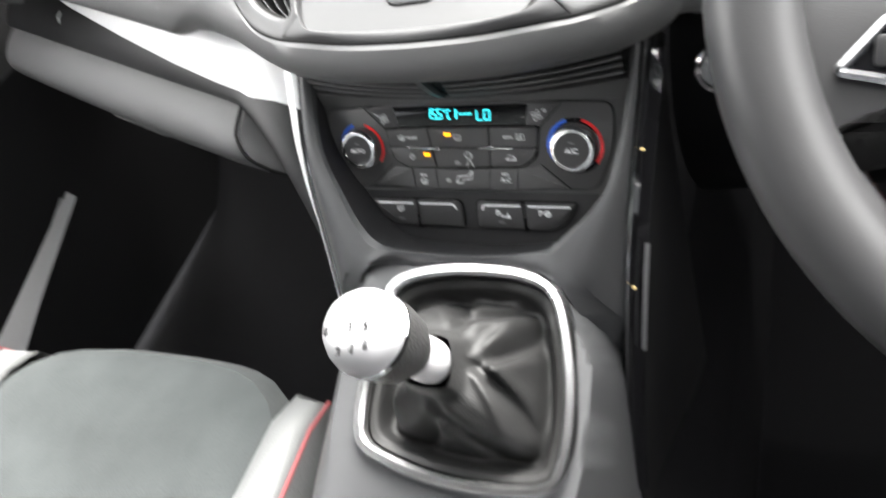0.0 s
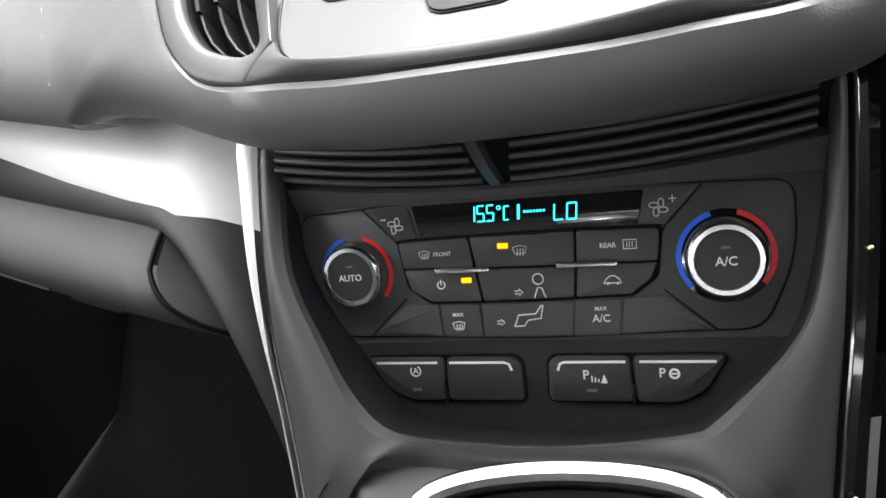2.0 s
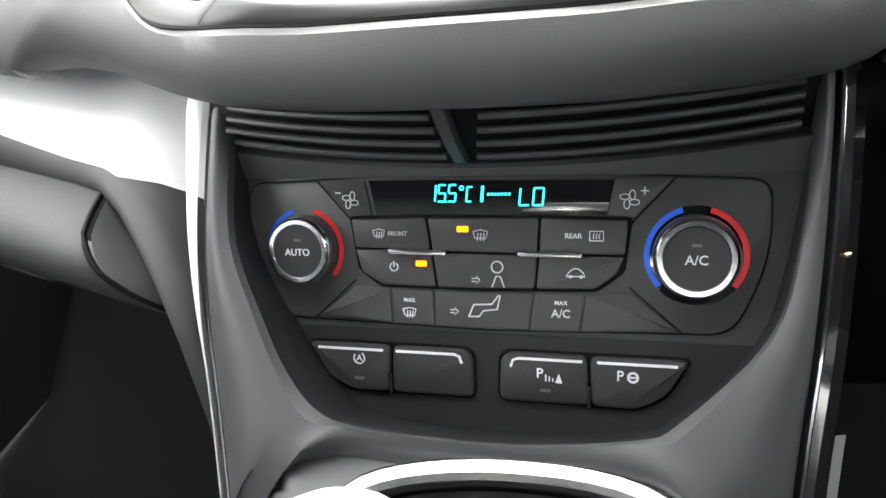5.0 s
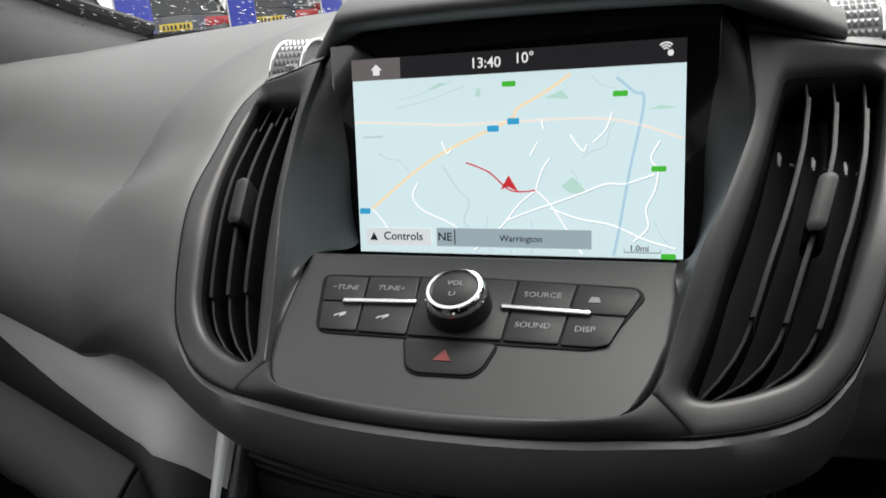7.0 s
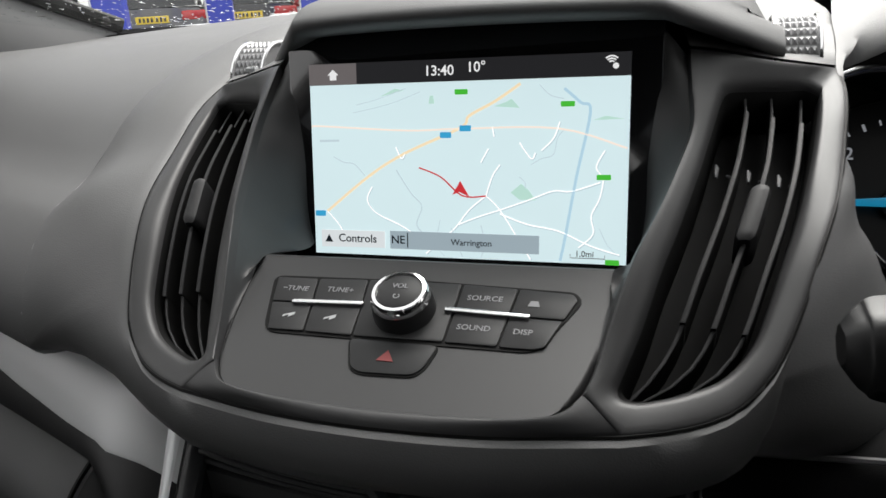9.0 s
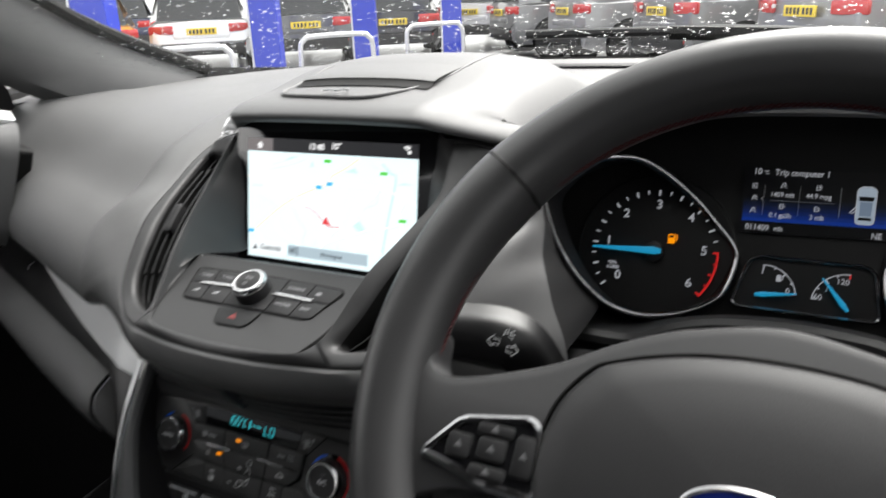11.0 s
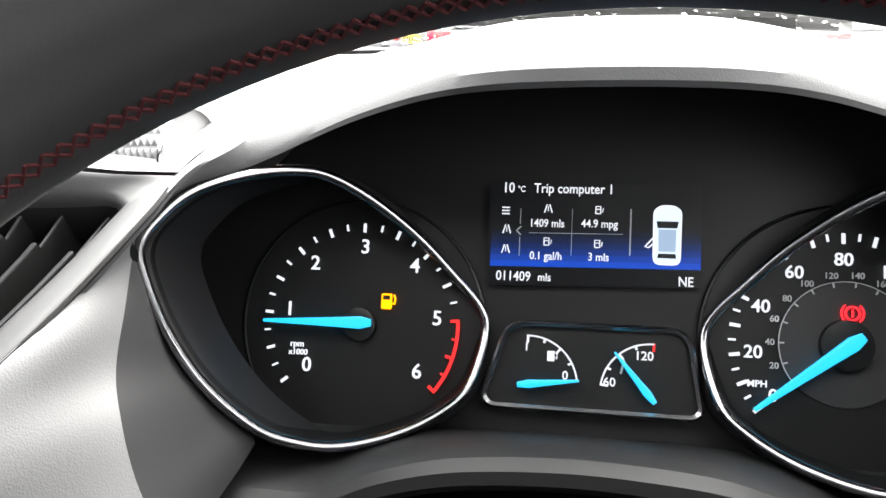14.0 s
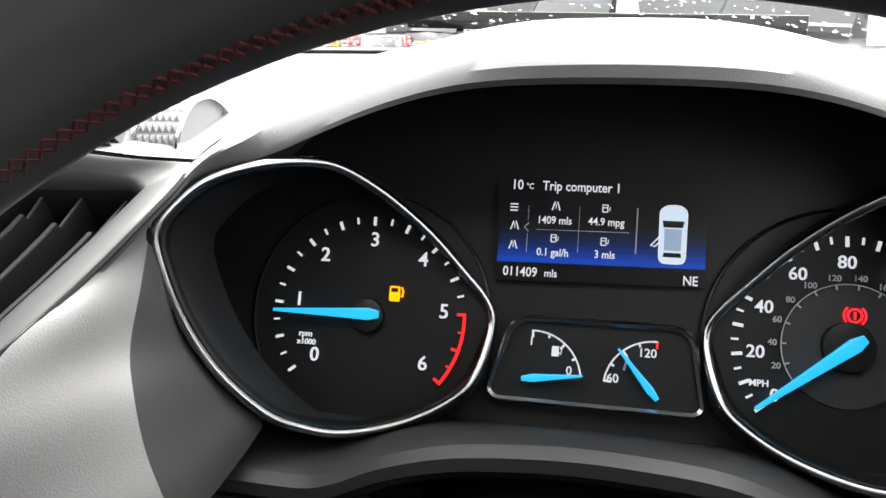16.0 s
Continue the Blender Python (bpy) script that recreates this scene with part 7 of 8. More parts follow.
# ---------------------------------------------------------------- rest of the cabin
def cabin():
    kp = thing("knee_panel", (0.4, 0.0, 0.75), "black lower dash panel on the driver's side", "dashboard panel", kind="structure")
    rows = []
    for x in np.linspace(0.122, 0.80, 14):
        e = 0.02 * math.sin((x - 0.12) * 4)
        rows.append([Vector((x, q[0] + e, q[1])) for q in spline([(0.01, 0.922, 0), (-0.048, 0.916, 0), (-0.074, 0.896, 0), (-0.08, 0.84, 0), (-0.05, 0.76, 0), (0.03, 0.66, 0), (0.16, 0.60, 0)], 3)])
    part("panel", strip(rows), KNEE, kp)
    part("edge_line", tube([Vector((0.135, -0.060, 0.912)), Vector((0.20, -0.058, 0.914)), Vector((0.26, -0.050, 0.915))], 0.0015, 6), FAINT, kp)
    # driver's end of the dash
    rows = []
    for x in np.linspace(0.50, 0.80, 9):
        rows.append([Vector((x, q[0], q[1])) for q in spline([(-0.03, 0.955, 0), (-0.03, 0.99, 0), (0.0, 1.02, 0), (0.08, 1.045, 0), (0.2, 1.055, 0), (0.4, 1.045, 0), (0.56, 1.03, 0)], 3)])
    part("dash_end", strip(rows), PAD, kp)
    # dash top behind hood and cowl
    rows = [[Vector((x, y, z)) for x in np.linspace(-0.16, 0.62, 14)] for y, z in ((0.27, 1.040), (0.30, 1.052), (0.36, 1.056), (0.46, 1.052), (0.56, 1.044))]
    dt = thing("dash_top", (0.2, 0.4, 1.04), "pale lit grained dash top below the windscreen", "dashboard", kind="structure")
    part("top", strip(rows), PAD, dt)
    part("speaker_slot", box(pose(0.10, 0.44, 1.0545), 0.16, 0.02, 0.004, 0.001), DARK, dt)
    part("top_fill", strip([[Vector((x, y, z)) for x in np.linspace(0.185, 0.32, 6)] for y, z in ((0.258, 1.0585), (0.31, 1.0575), (0.38, 1.0568))]), PAD, dt)
    part("top_bridge", strip([[Vector((x, y, z)) for x in np.linspace(-0.16, 0.186, 9)] for y, z in ((0.110, 1.050), (0.135, 1.0575), (0.20, 1.060), (0.30, 1.0575))]), PAD, dt)
    fl = thing("floor", (0, -0.4, 0.34), "black carpeted cabin floor", "floor", kind="structure")
    part("carpet", strip([[Vector((x, y, z)) for x in np.linspace(-0.78, 0.8, 12)] for y, z in ((0.55, 0.75), (0.42, 0.52), (0.22, 0.36), (-0.2, 0.34), (-1.6, 0.34), (-2.0, 0.6))]), CARPET, fl)
    part("bulkhead", strip([[Vector((x, y, z)) for x in (-0.8, 0.0, 0.8)] for y, z in ((0.55, 0.70), (0.62, 0.9), (0.60, 1.03))]), DARK, fl)
    tn = thing("floor_tunnel", (0, -0.2, 0.4), "black carpeted transmission tunnel", "floor tunnel", kind="structure")
    part("tunnel", strip([[Vector((x, y, z)) for x, z in ((-0.17, 0.34), (-0.15, 0.52), (-0.1, 0.60), (0.1, 0.60), (0.15, 0.52), (0.17, 0.34))] for y in (0.5, 0.0, -1.6)]), CARPET, tn)
    # doors with window openings
    for s, nm in ((-1, "wall_left"), (1, "wall_right")):
        w = thing(nm, (s * 0.80, -0.5, 0.7), "dark grey door card with window opening above", "car door", kind="structure")
        rows = []
        for z, dx in ((0.36, 0.0), (0.55, 0.01), (0.70, -0.02), (0.80, -0.05), (0.86, -0.02), (0.96, 0.02), (1.02, 0.035), (1.045, 0.05), (1.05, 0.08)):
            rows.append([Vector((s * (0.76 + dx), y, z)) for y in np.linspace(0.36, -1.9, 14)])
        # card colour carries the shade beside the footwell
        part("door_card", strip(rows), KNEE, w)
        part("pocket_edge", strip([[Vector((s * 0.690, 0.004, 0.656)), Vector((s * 0.680, -0.13, 0.634)), Vector((s * 0.675, -0.31, 0.600)), Vector((s * 0.675, -0.9, 0.58))], [Vector((s * 0.675, 0.002, 0.650)), Vector((s * 0.665, -0.13, 0.615)), Vector((s * 0.660, -0.30, 0.555)), Vector((s * 0.655, -0.9, 0.53))],
                                   [Vector((s * 0.71, 0.0, 0.646)), Vector((s * 0.71, -0.13, 0.60)), Vector((s * 0.71, -0.30, 0.53)), Vector((s * 0.71, -0.9, 0.50))]]), mat("scuffed grey door pocket", (0.05, 0.05, 0.052), 0.6), w)
        part("window_post", tube([Vector((s * 0.80, -0.55, 1.03)), Vector((s * 0.70, -0.62, 1.52))], 0.04, 10), PAD, w)
        part("rear_post", tube([Vector((s * 0.80, -1.75, 1.03)), Vector((s * 0.66, -1.9, 1.50))], 0.06, 10), PAD, w)
        part("roof_rail", tube([Vector((s * 0.66, -0.28, 1.50)), Vector((s * 0.67, -1.0, 1.54)), Vector((s * 0.64, -2.0, 1.48))], 0.035, 10), CLOTH, w)
        gl = part("side_window", strip([[Vector((s * 0.81, y, 1.03)) for y in (0.3, -0.6)], [Vector((s * 0.69, y, 1.50)) for y in (-0.25, -0.65)]]), GLASS, w)
        gl.visible_shadow = False
        part("rear_side_window", strip([[Vector((s * 0.81, y, 1.03)) for y in (-0.6, -1.8)], [Vector((s * 0.69, y, 1.50)) for y in (-0.65, -1.9)]]), TINT, w, "dark tint added to cut rear light")
    # windscreen pillar on the passenger's side with its mirror triangle
    for s in (-1, 1):
        p = thing("windscreen_pillar", (s * 0.72, 0.36, 1.02), "grey plastic trimmed windscreen pillar", "car pillar")
        base = [Vector((s * 0.62, 0.42, 1.035)), Vector((s * 0.72, 0.27, 1.14)), Vector((s * 0.70, 0.0, 1.33)), Vector((s * 0.66, -0.28, 1.50))]
        rows = []
        for b, w in zip(spline(base, 6), np.linspace(1.35, 0.8, 19)):
            rows.append([b + Vector((s * dx * w, dy * w, dz * w)) for dx, dy, dz in ((-0.028, 0.05, 0.012), (-0.034, 0.025, -0.002), (-0.022, -0.02, -0.02), (0.01, -0.05, -0.032), (0.05, -0.06, -0.034), (0.08, -0.03, -0.02))])
        part("cover", strip(rows), mat("mid grey pillar plastic", (0.13, 0.13, 0.132), 0.6, bump=0.2, scale=1200, kind="cell"), p)
        part("seal", tube([q + Vector((-s * 0.046, 0.055, 0.012)) for q in spline(base, 6)], 0.010, 8), HOLE, p)
        part("mirror_panel", strip([[Vector((s * 0.775, 0.26, 1.02)), Vector((s * 0.785, 0.11, 1.02))], [Vector((s * 0.765, 0.25, 1.06)), Vector((s * 0.775, 0.11, 1.08))], [Vector((s * 0.75, 0.18, 1.16)), Vector((s * 0.755, 0.11, 1.17))]]), DARK, p)
    rf = thing("ceiling", (0, -0.9, 1.55), "unseen cloth headlining, darkened to cut bounce", "ceiling", kind="structure")
    part("headlining", strip([[Vector((x, y, 1.55 - 0.10 * (x / 0.7) ** 2 - 0.04 * ((y + 0.9) / 1.0) ** 2)) for x in np.linspace(-0.69, 0.69, 9)] for y in np.linspace(-0.27, -2.0, 9)]), CLOTH, rf)
    bk = thing("wall_rear", (0, -2.0, 0.9), "dark cabin rear below the back window", "car body", kind="structure")
    part("tailgate", strip([[Vector((x, y, z)) for x in (-0.75, 0.0, 0.75)] for y, z in ((-1.95, 0.35), (-2.0, 0.7), (-2.0, 1.06))]), DARK, bk)
    part("rear_window", strip([[Vector((x, -2.02, 1.06)) for x in (-0.72, 0.72)], [Vector((x, -1.98, 1.47)) for x in (-0.62, 0.62)]]), TINT, bk, "dark tint added to cut rear light")


cabin()


def windscreen():
    ws = thing("windscreen", (0, 0.5, 1.1), "rain-spotted windscreen with black edge band", "windscreen", kind="structure")
    def P(u, v):
        x = u * (0.72 - 0.08 * v)
        y = 0.60 - 0.20 * u * u * 1.2 - 0.86 * v
        return Vector((x, y + 0.02, 1.035 - 0.02 * u * u * 0 + 0.49 * v))
    rows = [[P(u, v) for u in np.linspace(-1, 1, 25)] for v in np.linspace(0.0, 1.0, 9)]
    pane = part("pane", strip(rows), SCREENGLASS, ws, "clear glass pane")
    pane.visible_shadow = False
    part("edge_band", strip([[P(u, v) + Vector((0, -0.003, -0.001)) for u in np.linspace(-1, 1, 25)] for v in (-0.02, 0.012)]), HOLE, ws, "black printed edge band")
    rnd = random.Random(4)
    drop = mat("rain water", (1, 1, 1), 0.02, vary=0.0)
    wb = drop.node_tree.nodes["Principled BSDF"]
    wb.inputs["Transmission Weight"].default_value, wb.inputs["IOR"].default_value = 1.0, 1.33
    bm = bmesh.new()
    nrm = Vector((0, 0.49, 0.86)).normalized()
    for k in range(3000):
        u, v = rnd.uniform(-0.95, 0.75), rnd.random() ** 1.6 * 0.42 + 0.012
        p = P(u, v) + nrm * 0.002
        r = rnd.choice((0.0004, 0.0005, 0.0006, 0.0008, 0.0011))
        t = (Vector((0.80, 0, 0)) + nrm.cross(Vector((1, 0, 0))) * rnd.uniform(0.3, 0.7)).normalized()
        b = nrm.cross(t)
        sx = rnd.uniform(0.9, 4.0)
        ring = [bm.verts.new(p + t * r * sx * math.cos(a) + b * r * math.sin(a)) for a in np.linspace(0, 2 * math.pi, 7, endpoint=False)]
        mid = [bm.verts.new(p + (t * r * sx * math.cos(a) + b * r * math.sin(a)) * 0.55 + nrm * r * 0.55) for a in np.linspace(0, 2 * math.pi, 7, endpoint=False)]
        for i in range(7):
            bm.faces.new((ring[i], ring[(i + 1) % 7], mid[(i + 1) % 7], mid[i]))
        bm.faces.new(mid)
        bm.faces.new(list(reversed(ring)))
    d = part("raindrops", bm, drop, ws, "scattered raindrops on the outside")
    d.visible_shadow = False
    tagged(d, kind="stuff")
    wp = thing("windscreen_wiper", (0.25, 0.60, 1.06), "black wiper blade resting at the foot of the windscreen", "wiper")
    part("arm", tube([P(0.75, 0.02) + Vector((0, 0.03, 0.02)), P(0.3, 0.035) + Vector((0, 0.03, 0.02)), P(-0.1, 0.03) + Vector((0, 0.03, 0.02))], 0.007, 8), DARK, wp)
    part("blade", tube([P(0.7, 0.05) + Vector((0, 0.02, 0.012)), P(0.2, 0.05) + Vector((0, 0.02, 0.012))], 0.006, 6, flat=1.6), HOLE, wp)


windscreen()


def seat(x, category="car seat"):
    s = thing("car_seat", (x, -0.5, 0.36), "grey suede car seat with pale leather bolsters and red piping", category, "front seats")
    # centre of the cushion
    rows = []
    for y, z in ((-0.270, 0.60), (-0.240, 0.645), (-0.232, 0.675), (-0.245, 0.697), (-0.28, 0.706), (-0.40, 0.695), (-0.60, 0.672), (-0.72, 0.66)):
        rows.append([Vector((x + u * 0.165, y + 0.012 - 0.012 * u * u - 0.045 * abs(u) ** 5, z + 0.012 - 0.012 * (1 - u * u) + 0.004 * u)) for u in np.linspace(-1, 1, 15)])
    part("cushion", strip(rows), SUEDE, s, "worn grey suede cushion")
    for e in (-1, 1):
        rows = []
        for y, z, w in ((-0.262, 0.58, 0.03), (-0.236, 0.65, 0.034), (-0.246, 0.685, 0.038), (-0.275, 0.700, 0.042), (-0.42, 0.712, 0.05), (-0.6, 0.715, 0.055), (-0.74, 0.70, 0.05)):
            rows.append([Vector((x + e * (0.155 + w * 1.05 * (0.5 - 0.5 * math.cos(a))), y - 0.01 * math.sin(a), z + 0.008 + 0.016 * math.sin(a) - 0.05 * max(0, (a - 2.2)) ** 1.2)) for a in np.linspace(0, math.pi * 1.15, 12)])
        part("bolster", strip(rows), SEATGREY, s, "pale grey leather bolster")
        part("piping", tube([Vector((x + e * (0.155 + w * 1.0), y - 0.008, z + 0.021)) for y, z, w in ((-0.236, 0.65, 0.034), (-0.246, 0.685, 0.038), (-0.275, 0.700, 0.042), (-0.42, 0.712, 0.05), (-0.6, 0.715, 0.055), (-0.74, 0.70, 0.05))], 0.0016, 8), RED, s, "red piping")
        part("side_skirt", strip([[Vector((x + e * 0.21, y, z)) for y, z in ((-0.29, 0.69), (-0.5, 0.69), (-0.74, 0.69))], [Vector((x + e * 0.225, y, 0.5)) for y in (-0.31, -0.5, -0.74)], [Vector((x + e * 0.21, y, 0.36)) for y in (-0.33, -0.5, -0.74)]]), LEATHER, s)
    part("backrest", strip([[Vector((x + 0.2 * math.cos(a), y + 0.05 * math.sin(a), z)) for a in np.linspace(0, 2 * math.pi, 20, endpoint=False)] for y, z in ((-0.78, 0.62), (-0.84, 0.9), (-0.93, 1.15), (-0.97, 1.24))], closed=True, cap=True), SUEDE, s)
    part("headrest", strip([[Vector((x + w * math.cos(a), -0.98 + 0.05 * math.sin(a), z)) for a in np.linspace(0, 2 * math.pi, 20, endpoint=False)] for w, z in ((0.09, 1.27), (0.13, 1.31), (0.13, 1.40), (0.09, 1.44))], closed=True, cap=True), LEATHER, s)
    part("base", box(pose(x, -0.5, 0.42), 0.36, 0.40, 0.14, 0.02), DARK, s)
    s.location.z += 0.022
    return s


seat(-0.312)

# ---------------------------------------------------------------- outside
TILT = Matrix.Translation((0.3, -0.4, 0)) @ Matrix.Rotation(radians(-4.24), 4, Vector((math.cos(radians(-10.7)), math.sin(radians(-10.7)), 0)))
ASPHALT = mat("wet asphalt", (0.17, 0.17, 0.172), 0.30, bump=0.5, scale=60, vary=0.25)
TYRE = mat("tyre rubber", (0.02, 0.02, 0.02), 0.8)
RIMM = mat("alloy wheel", (0.5, 0.5, 0.51), 0.3, metal=0.8)
CARGLASS = mat("dark car glass", (0.02, 0.022, 0.024), 0.06)
LAMP_R = mat("red rear lamp lens", (0.45, 0.02, 0.02), 0.15, coat=0.5)
LAMP_W = mat("clear rear lamp lens", (0.7, 0.65, 0.65), 0.2)
PLATE = mat("yellow number plate", (0.75, 0.55, 0.04), 0.45)
BARS = mat("black plate bars", (0.03, 0.03, 0.03), 0.6)
BLUEPOST = mat("blue painted post", (0.012, 0.035, 0.42), 0.35, coat=0.3)
HOOP = mat("galvanised steel hoop", (0.6, 0.6, 0.61), 0.35, metal=0.6)

gr = new("ground", None)
tagged(gr, "wet grey car park asphalt", "ground", kind="structure")
part("asphalt", strip([[TILT @ Vector((x, y, 0)) for x in (-1500, -60, -20, 0, 20, 60, 1500)] for y in (-1500, -60, 0, 20, 60, 1500)]), ASPHALT, gr)


def parked_car(name, label, paint, m, length=4.4, width=1.82, height=1.55, kind="hatch"):
    """A parked car; its tail looks along local -y."""
    c = new(name)
    c.matrix_world = m
    tagged(c, label, "car", "parked cars")
    def add(nm, bm, mt, lab="", par=None):
        me = bpy.data.meshes.new(nm)
        bmesh.ops.recalc_face_normals(bm, faces=bm.faces[:])
        bm.to_mesh(me)
        bm.free()
        me.materials.append(mt)
        ob = new(nm, me)
        ob.parent = par or c
        if lab:
            ob["label"] = lab
        finish(ob)
        return ob
    h, w = height, width / 2
    # stations along the car: y, half width, belt height, roof height, roof half width
    belt = 0.60 * h
    st = [(0.00, 0.78, 0.42, 0.50, 0.60), (0.06, 0.92, 0.30, belt * 0.98, 0.75), (0.22, 0.98, 0.24, belt, 0.80), (1.0, 1.0, 0.22, belt, 0.84), (2.6, 1.0, 0.22, belt * 0.98, 0.84), (3.5, 0.98, 0.22, belt * 0.92, 0.8), (length - 0.15, 0.88, 0.26, belt * 0.78, 0.7), (length, 0.75, 0.36, belt * 0.6, 0.6)]
    rows = []
    for y, kw, z0, z1, kr in st:
        hw = w * kw
        rows.append([Vector((x, y, z)) for x, z in ((-hw * 0.9, z0), (-hw, z0 + 0.12), (-hw * 1.0, (z0 + z1) * 0.52), (-hw * 0.97, z1 - 0.06), (-hw * 0.88, z1), (0, z1 + 0.03), (hw * 0.88, z1), (hw * 0.97, z1 - 0.06), (hw, (z0 + z1) * 0.52), (hw, z0 + 0.12), (hw * 0.9, z0))])
    add("body", strip(rows, cap=True), paint)
    cab = []
    for y, z, kw in ((0.10, belt, 0.86), (0.34, h * 0.93, 0.72), (0.60, h * 0.985, 0.70), (1.6, h, 0.70), (2.3, h * 0.96, 0.70), (3.0, belt + 0.02, 0.82)):
        cab.append([Vector((-w * kw, y, z)), Vector((-w * kw * 0.5, y - 0.015, z + 0.015)), Vector((w * kw * 0.5, y - 0.015, z + 0.015)), Vector((w * kw, y, z))])
    add("roof", strip(cab[1:5]), paint)
    add("cabin_glass", strip([[Vector((s * w * 0.90, y, belt - 0.02)) for y in (0.3, 1.5, 2.9)] + [Vector((s * w * 0.715, y, h * 0.965)) for y in (2.25, 1.6, 0.55)] for s in (-1, 1)] and [[Vector((-w * 0.93, 0.16, belt)), Vector((-w * 0.93, 3.0, belt))], [Vector((-w * 0.715, 0.42, h * 0.95)), Vector((-w * 0.70, 2.3, h * 0.95))]]), CARGLASS)
    add("cabin_glass", strip([[Vector((w * 0.93, 0.16, belt)), Vector((w * 0.93, 3.0, belt))], [Vector((w * 0.715, 0.42, h * 0.95)), Vector((w * 0.70, 2.3, h * 0.95))]]), CARGLASS)
    add("rear_window", strip([[Vector((-w * 0.80, 0.085, belt + 0.02)), Vector((0, 0.06, belt + 0.02)), Vector((w * 0.80, 0.085, belt + 0.02))], [Vector((-w * 0.70, 0.32, h * 0.92)), Vector((0, 0.30, h * 0.925)), Vector((w * 0.70, 0.32, h * 0.92))]]), CARGLASS)
    add("front_window", strip([[Vector((-w * 0.82, 3.02, belt + 0.02)), Vector((w * 0.82, 3.02, belt + 0.02))], [Vector((-w * 0.70, 2.32, h * 0.955)), Vector((w * 0.70, 2.32, h * 0.955))]]), CARGLASS)
    for s in (-1, 1):
        add("rear_pillar", strip([[Vector((s * w * 0.94, 0.12, belt - 0.02)), Vector((s * w * 0.94, 0.55, belt - 0.02))], [Vector((s * w * 0.72, 0.33, h * 0.94)), Vector((s * w * 0.722, 0.52, h * 0.96))]]), paint)
        add("rear_lamp", box(pose(s * w * 0.74, 0.055, belt - 0.13, 0, 0, s * 14), 0.42, 0.07, 0.15, 0.03), LAMP_R, "red rear lamp")
        add("lamp_lens", box(pose(s * w * 0.62, 0.022, belt - 0.125, 0, 0, s * 10), 0.20, 0.05, 0.05, 0.015), LAMP_W)
        add("reflector", box(pose(s * w * 0.70, 0.03, 0.48), 0.2, 0.04, 0.05, 0.01), LAMP_R)
        for y in (0.75, length - 0.85):
            W = pose(s * (w - 0.06), y, 0.33, 0, 90 * s, 0)
            t = add("wheel", lathe(W, [(0.20, -0.10), (0.32, -0.10), (0.335, -0.06), (0.335, 0.06), (0.32, 0.09), (0.23, 0.085)], 28), TYRE, "alloy wheel")
            bm = lathe(W, [(0.23, 0.0), (0.23, 0.08), (0.215, 0.085), (0.20, 0.06)], 28)
            for k in range(10):
                a = radians(36 * k)
                tube([W @ Vector((0.03 * math.cos(a), 0.03 * math.sin(a), 0.08)), W @ Vector((0.21 * math.cos(a), 0.21 * math.sin(a), 0.07))], 0.014, 6, bm=bm)
            lathe(W, [(0.05, 0.05), (0.05, 0.09), (0.001, 0.095)], 16, bm)
            add("rim", bm, RIMM, "", t)
            add("wheel_arch", lathe(W, [(0.36, -0.05), (0.385, 0.056), (0.39, 0.062), (0.365, 0.064)], 28), HOLE)
    add("bumper", box(pose(0, 0.03, 0.42), width * 0.80, 0.10, 0.20, 0.04), TYRE)
    add("tail_panel", box(pose(0, 0.02, 0.66), width * 0.52, 0.05, 0.10, 0.02), paint)
    add("number_plate", box(pose(0, -0.012, belt - 0.17), 0.52, 0.02, 0.115, 0.004), PLATE, "yellow plate with plain bars")
    bm = bmesh.new()
    for k in range(7):
        box(pose(-0.195 + 0.062 * k + (0.02 if k > 3 else 0), -0.024, belt - 0.17), 0.036, 0.004, 0.07, 0.0, bm)
    add("plate_bars", bm, BARS)
    return c


def at(x, y, turn):
    return TILT @ pose(x, y, 0, 0, 0, turn)


CARS = [
    ("white hatchback parked beyond the posts", (0.82, 0.83, 0.84), -10.2, 10.0, 46, 1.5),
    ("orange hatchback parked at the edge of the car park", (0.75, 0.30, 0.03), -10.8, 8.0, 54, 1.5),
    ("charcoal estate car with its tail to the posts", (0.09, 0.092, 0.095), -8.6, 10.9, 38, 1.55),
    ("black hatchback with its tail to the posts", (0.012, 0.012, 0.013), -7.6, 12.2, 33, 1.5),
    ("white estate car parked in the row", (0.8, 0.8, 0.81), -7.4, 14.9, -6, 1.6),
    ("grey family car parked in the row", (0.17, 0.172, 0.176), -6.05, 13.5, -50, 1.62),
    ("steel grey off-roader parked in the row", (0.24, 0.242, 0.246), -4.25, 12.0, -50, 1.68),
    ("graphite off-roader parked in the row", (0.16, 0.162, 0.166), -2.4, 10.5, -50, 1.70),
    ("grey off-roader parked close to the bonnet", (0.22, 0.222, 0.226), -0.55, 9.0, -50, 1.72),
    ("pale grey off-roader parked close to the bonnet", (0.34, 0.34, 0.345), 1.4, 7.4, -50, 1.72),
    ("dark blue hatchback parked across the row", (0.02, 0.04, 0.14), 4.6, 9.5, -30, 1.5),
    ("black hatchback parked across the row", (0.012, 0.012, 0.013), 3.6, 13.5, -30, 1.5),
    ("dark blue hatchback parked far behind", (0.02, 0.03, 0.08), -16.0, 13.0, 44, 1.5)]
for label, col, x, y, turn, hh in CARS:
    parked_car("parked_car", label, mat("car paint", col, 0.3, metal=0.2, coat=0.8, vary=0.03), at(x, y, turn), height=hh)


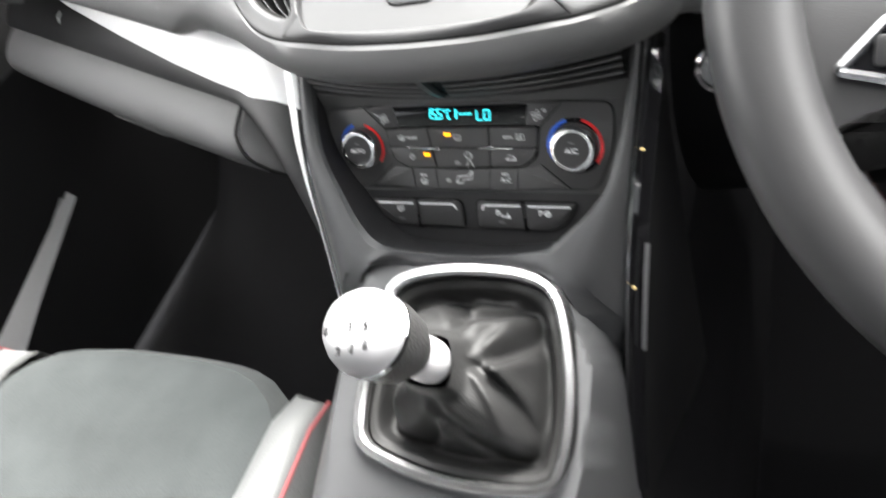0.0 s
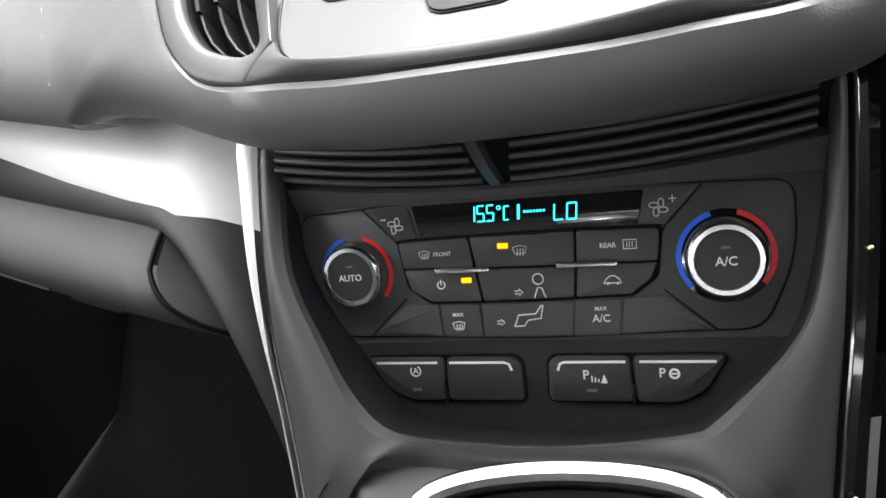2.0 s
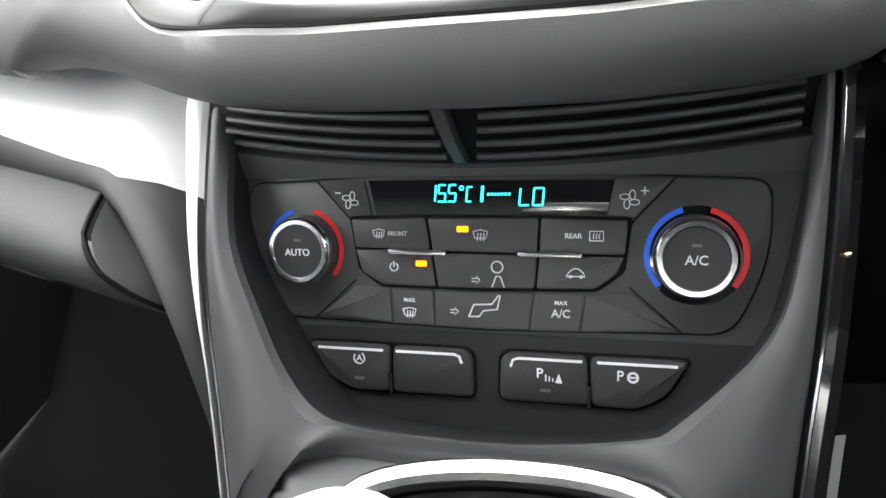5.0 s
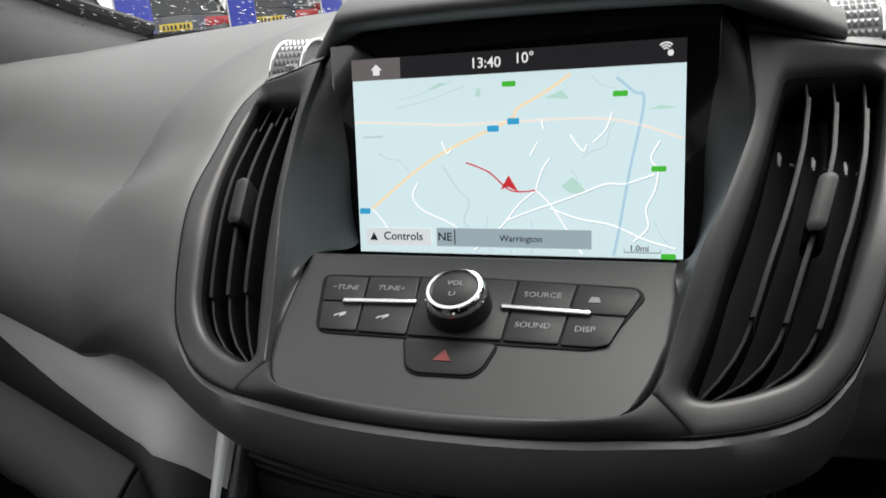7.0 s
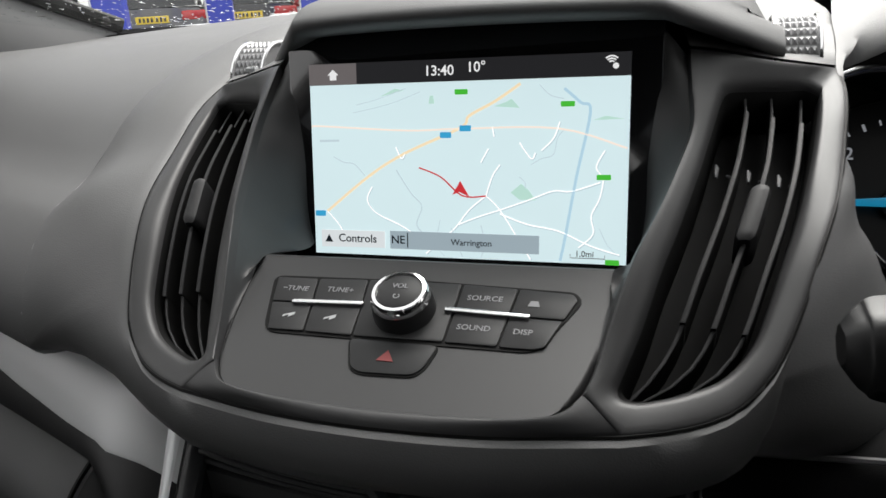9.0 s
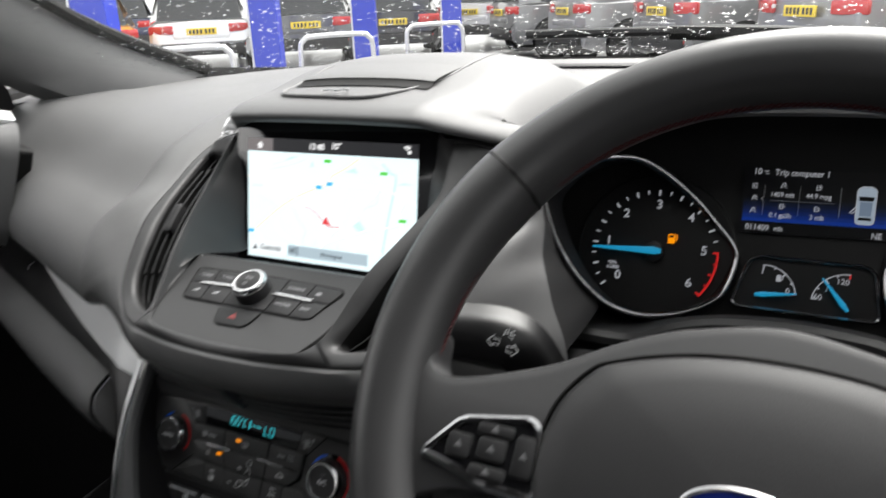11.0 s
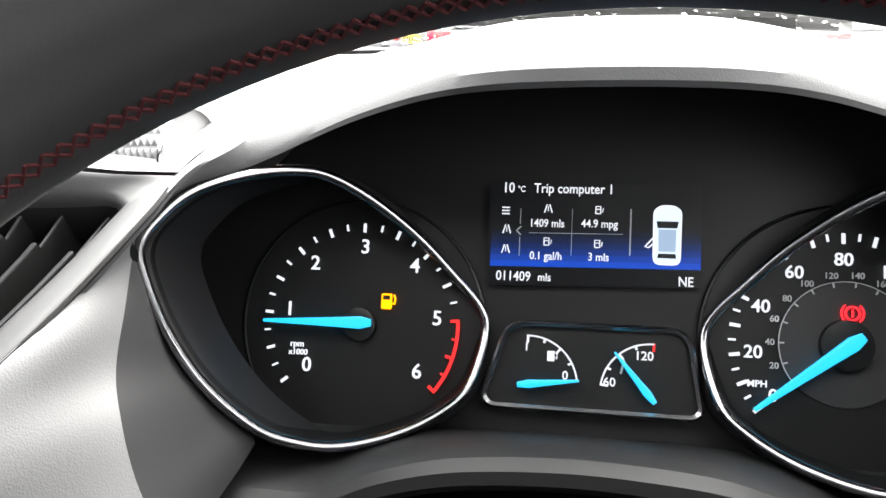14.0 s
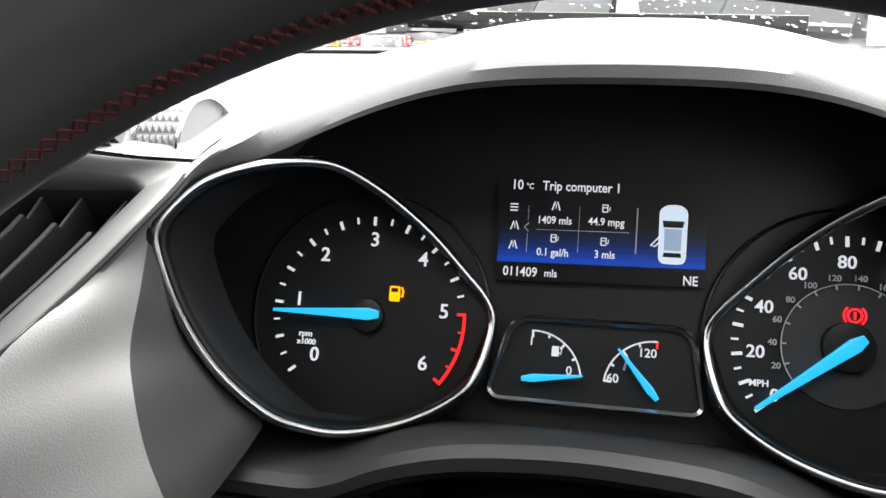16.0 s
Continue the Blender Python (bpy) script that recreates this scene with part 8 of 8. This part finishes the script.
def post(x, y):
    p = new("blue_post")
    p.matrix_world = at(x, y, 30)
    tagged(p, "tall blue square post with white edge", "post", "blue posts")
    for nm, bm, mt in (("shaft", box(pose(0, 0, 2.2), 0.30, 0.30, 4.4, 0.01), BLUEPOST), ("edge_strip", box(pose(-0.157, -0.1, 2.2), 0.02, 0.12, 4.4, 0.003), HOOP), ("foot", box(pose(0, 0, 0.06), 0.4, 0.4, 0.12, 0.01), HOOP)):
        me = bpy.data.meshes.new(nm)
        bm.to_mesh(me)
        bm.free()
        me.materials.append(mt)
        o = new(nm, me)
        o.parent = p


def hoop(x, y, turn):
    p = new("steel_hoop")
    p.matrix_world = at(x, y, turn)
    tagged(p, "galvanised steel hoop barrier set in the asphalt", "barrier", "hoop barriers")
    me = bpy.data.meshes.new("bar")
    path = spline([(-0.45, 0, 0), (-0.45, 0, 0.62), (-0.40, 0, 0.74), (-0.29, 0, 0.78), (0.29, 0, 0.78), (0.40, 0, 0.74), (0.45, 0, 0.62), (0.45, 0, 0)], 4)
    bm = tube(path, 0.03, 10, up=(0, 1, 0))
    bm.to_mesh(me)
    bm.free()
    me.materials.append(HOOP)
    o = new("bar", me)
    o.parent = p
    finish(o)


for x, y in ((-5.81, 6.64), (-5.61, 8.31), (-5.55, 10.6), (-6.0, 4.6)):
    post(x, y)
for x, y in ((-5.39, 7.36), (-5.35, 9.7), (-5.8, 5.4)):
    hoop(x, y, 55)

# trees and a hedge far behind the cars
LEAF = mat("hedge leaf", (0.05, 0.10, 0.03), 0.7, vary=0.5)
BARK = mat("tree bark", (0.08, 0.06, 0.045), 0.9)


def tree(x, y, h, seed):
    rnd = random.Random(seed)
    p = new("tree")
    p.matrix_world = at(x, y, 0)
    tagged(p, "leafy green tree behind the parked cars", "tree", "trees")
    def add(nm, bm, mt, kind=""):
        me = bpy.data.meshes.new(nm)
        bm.to_mesh(me)
        bm.free()
        me.materials.append(mt)
        o = new(nm, me)
        o.parent = p
        if kind:
            o["kind"] = kind
    bm = tube([(0, 0, 0), (0.1, 0, h * 0.3), (0, 0.1, h * 0.6), (0.1, 0, h * 0.9)], [0.2, 0.15, 0.1, 0.03], 8)
    tips = []
    for k in range(9):
        a, z = rnd.uniform(0, 6.28), h * rnd.uniform(0.3, 0.7)
        e = Vector((math.cos(a) * h * 0.28, math.sin(a) * h * 0.28, z + h * 0.15))
        tube([(0, 0, z), tuple(e * 0.5 + Vector((0, 0, z * 0.5))), tuple(e)], [0.06, 0.04, 0.015], 6, bm=bm)
        tips.append(e)
    add("trunk", bm, BARK)
    bm = bmesh.new()
    for k in range(2200):
        c = rnd.choice(tips)
        q = c + Vector((rnd.gauss(0, h * 0.11), rnd.gauss(0, h * 0.11), rnd.gauss(0, h * 0.10)))
        t = Vector((rnd.uniform(-1, 1), rnd.uniform(-1, 1), rnd.uniform(-1, 1))).normalized()
        b = t.cross(Vector((0.3, 0.5, 0.8))).normalized()
        s = rnd.uniform(0.10, 0.24)
        bm.faces.new([bm.verts.new(q + v) for v in (t * s, b * s * 0.5, -t * s, -b * s * 0.5)])
    add("crown", bm, LEAF, "stuff")


for i, (x, y) in enumerate(((-24, 18), (-19, 24), (-13, 28), (-8, 30), (-2, 30), (5, 30), (12, 26), (-30, 12))):
    tree(x, y, 6.5 + (i * 37 % 5) * 0.5, i)
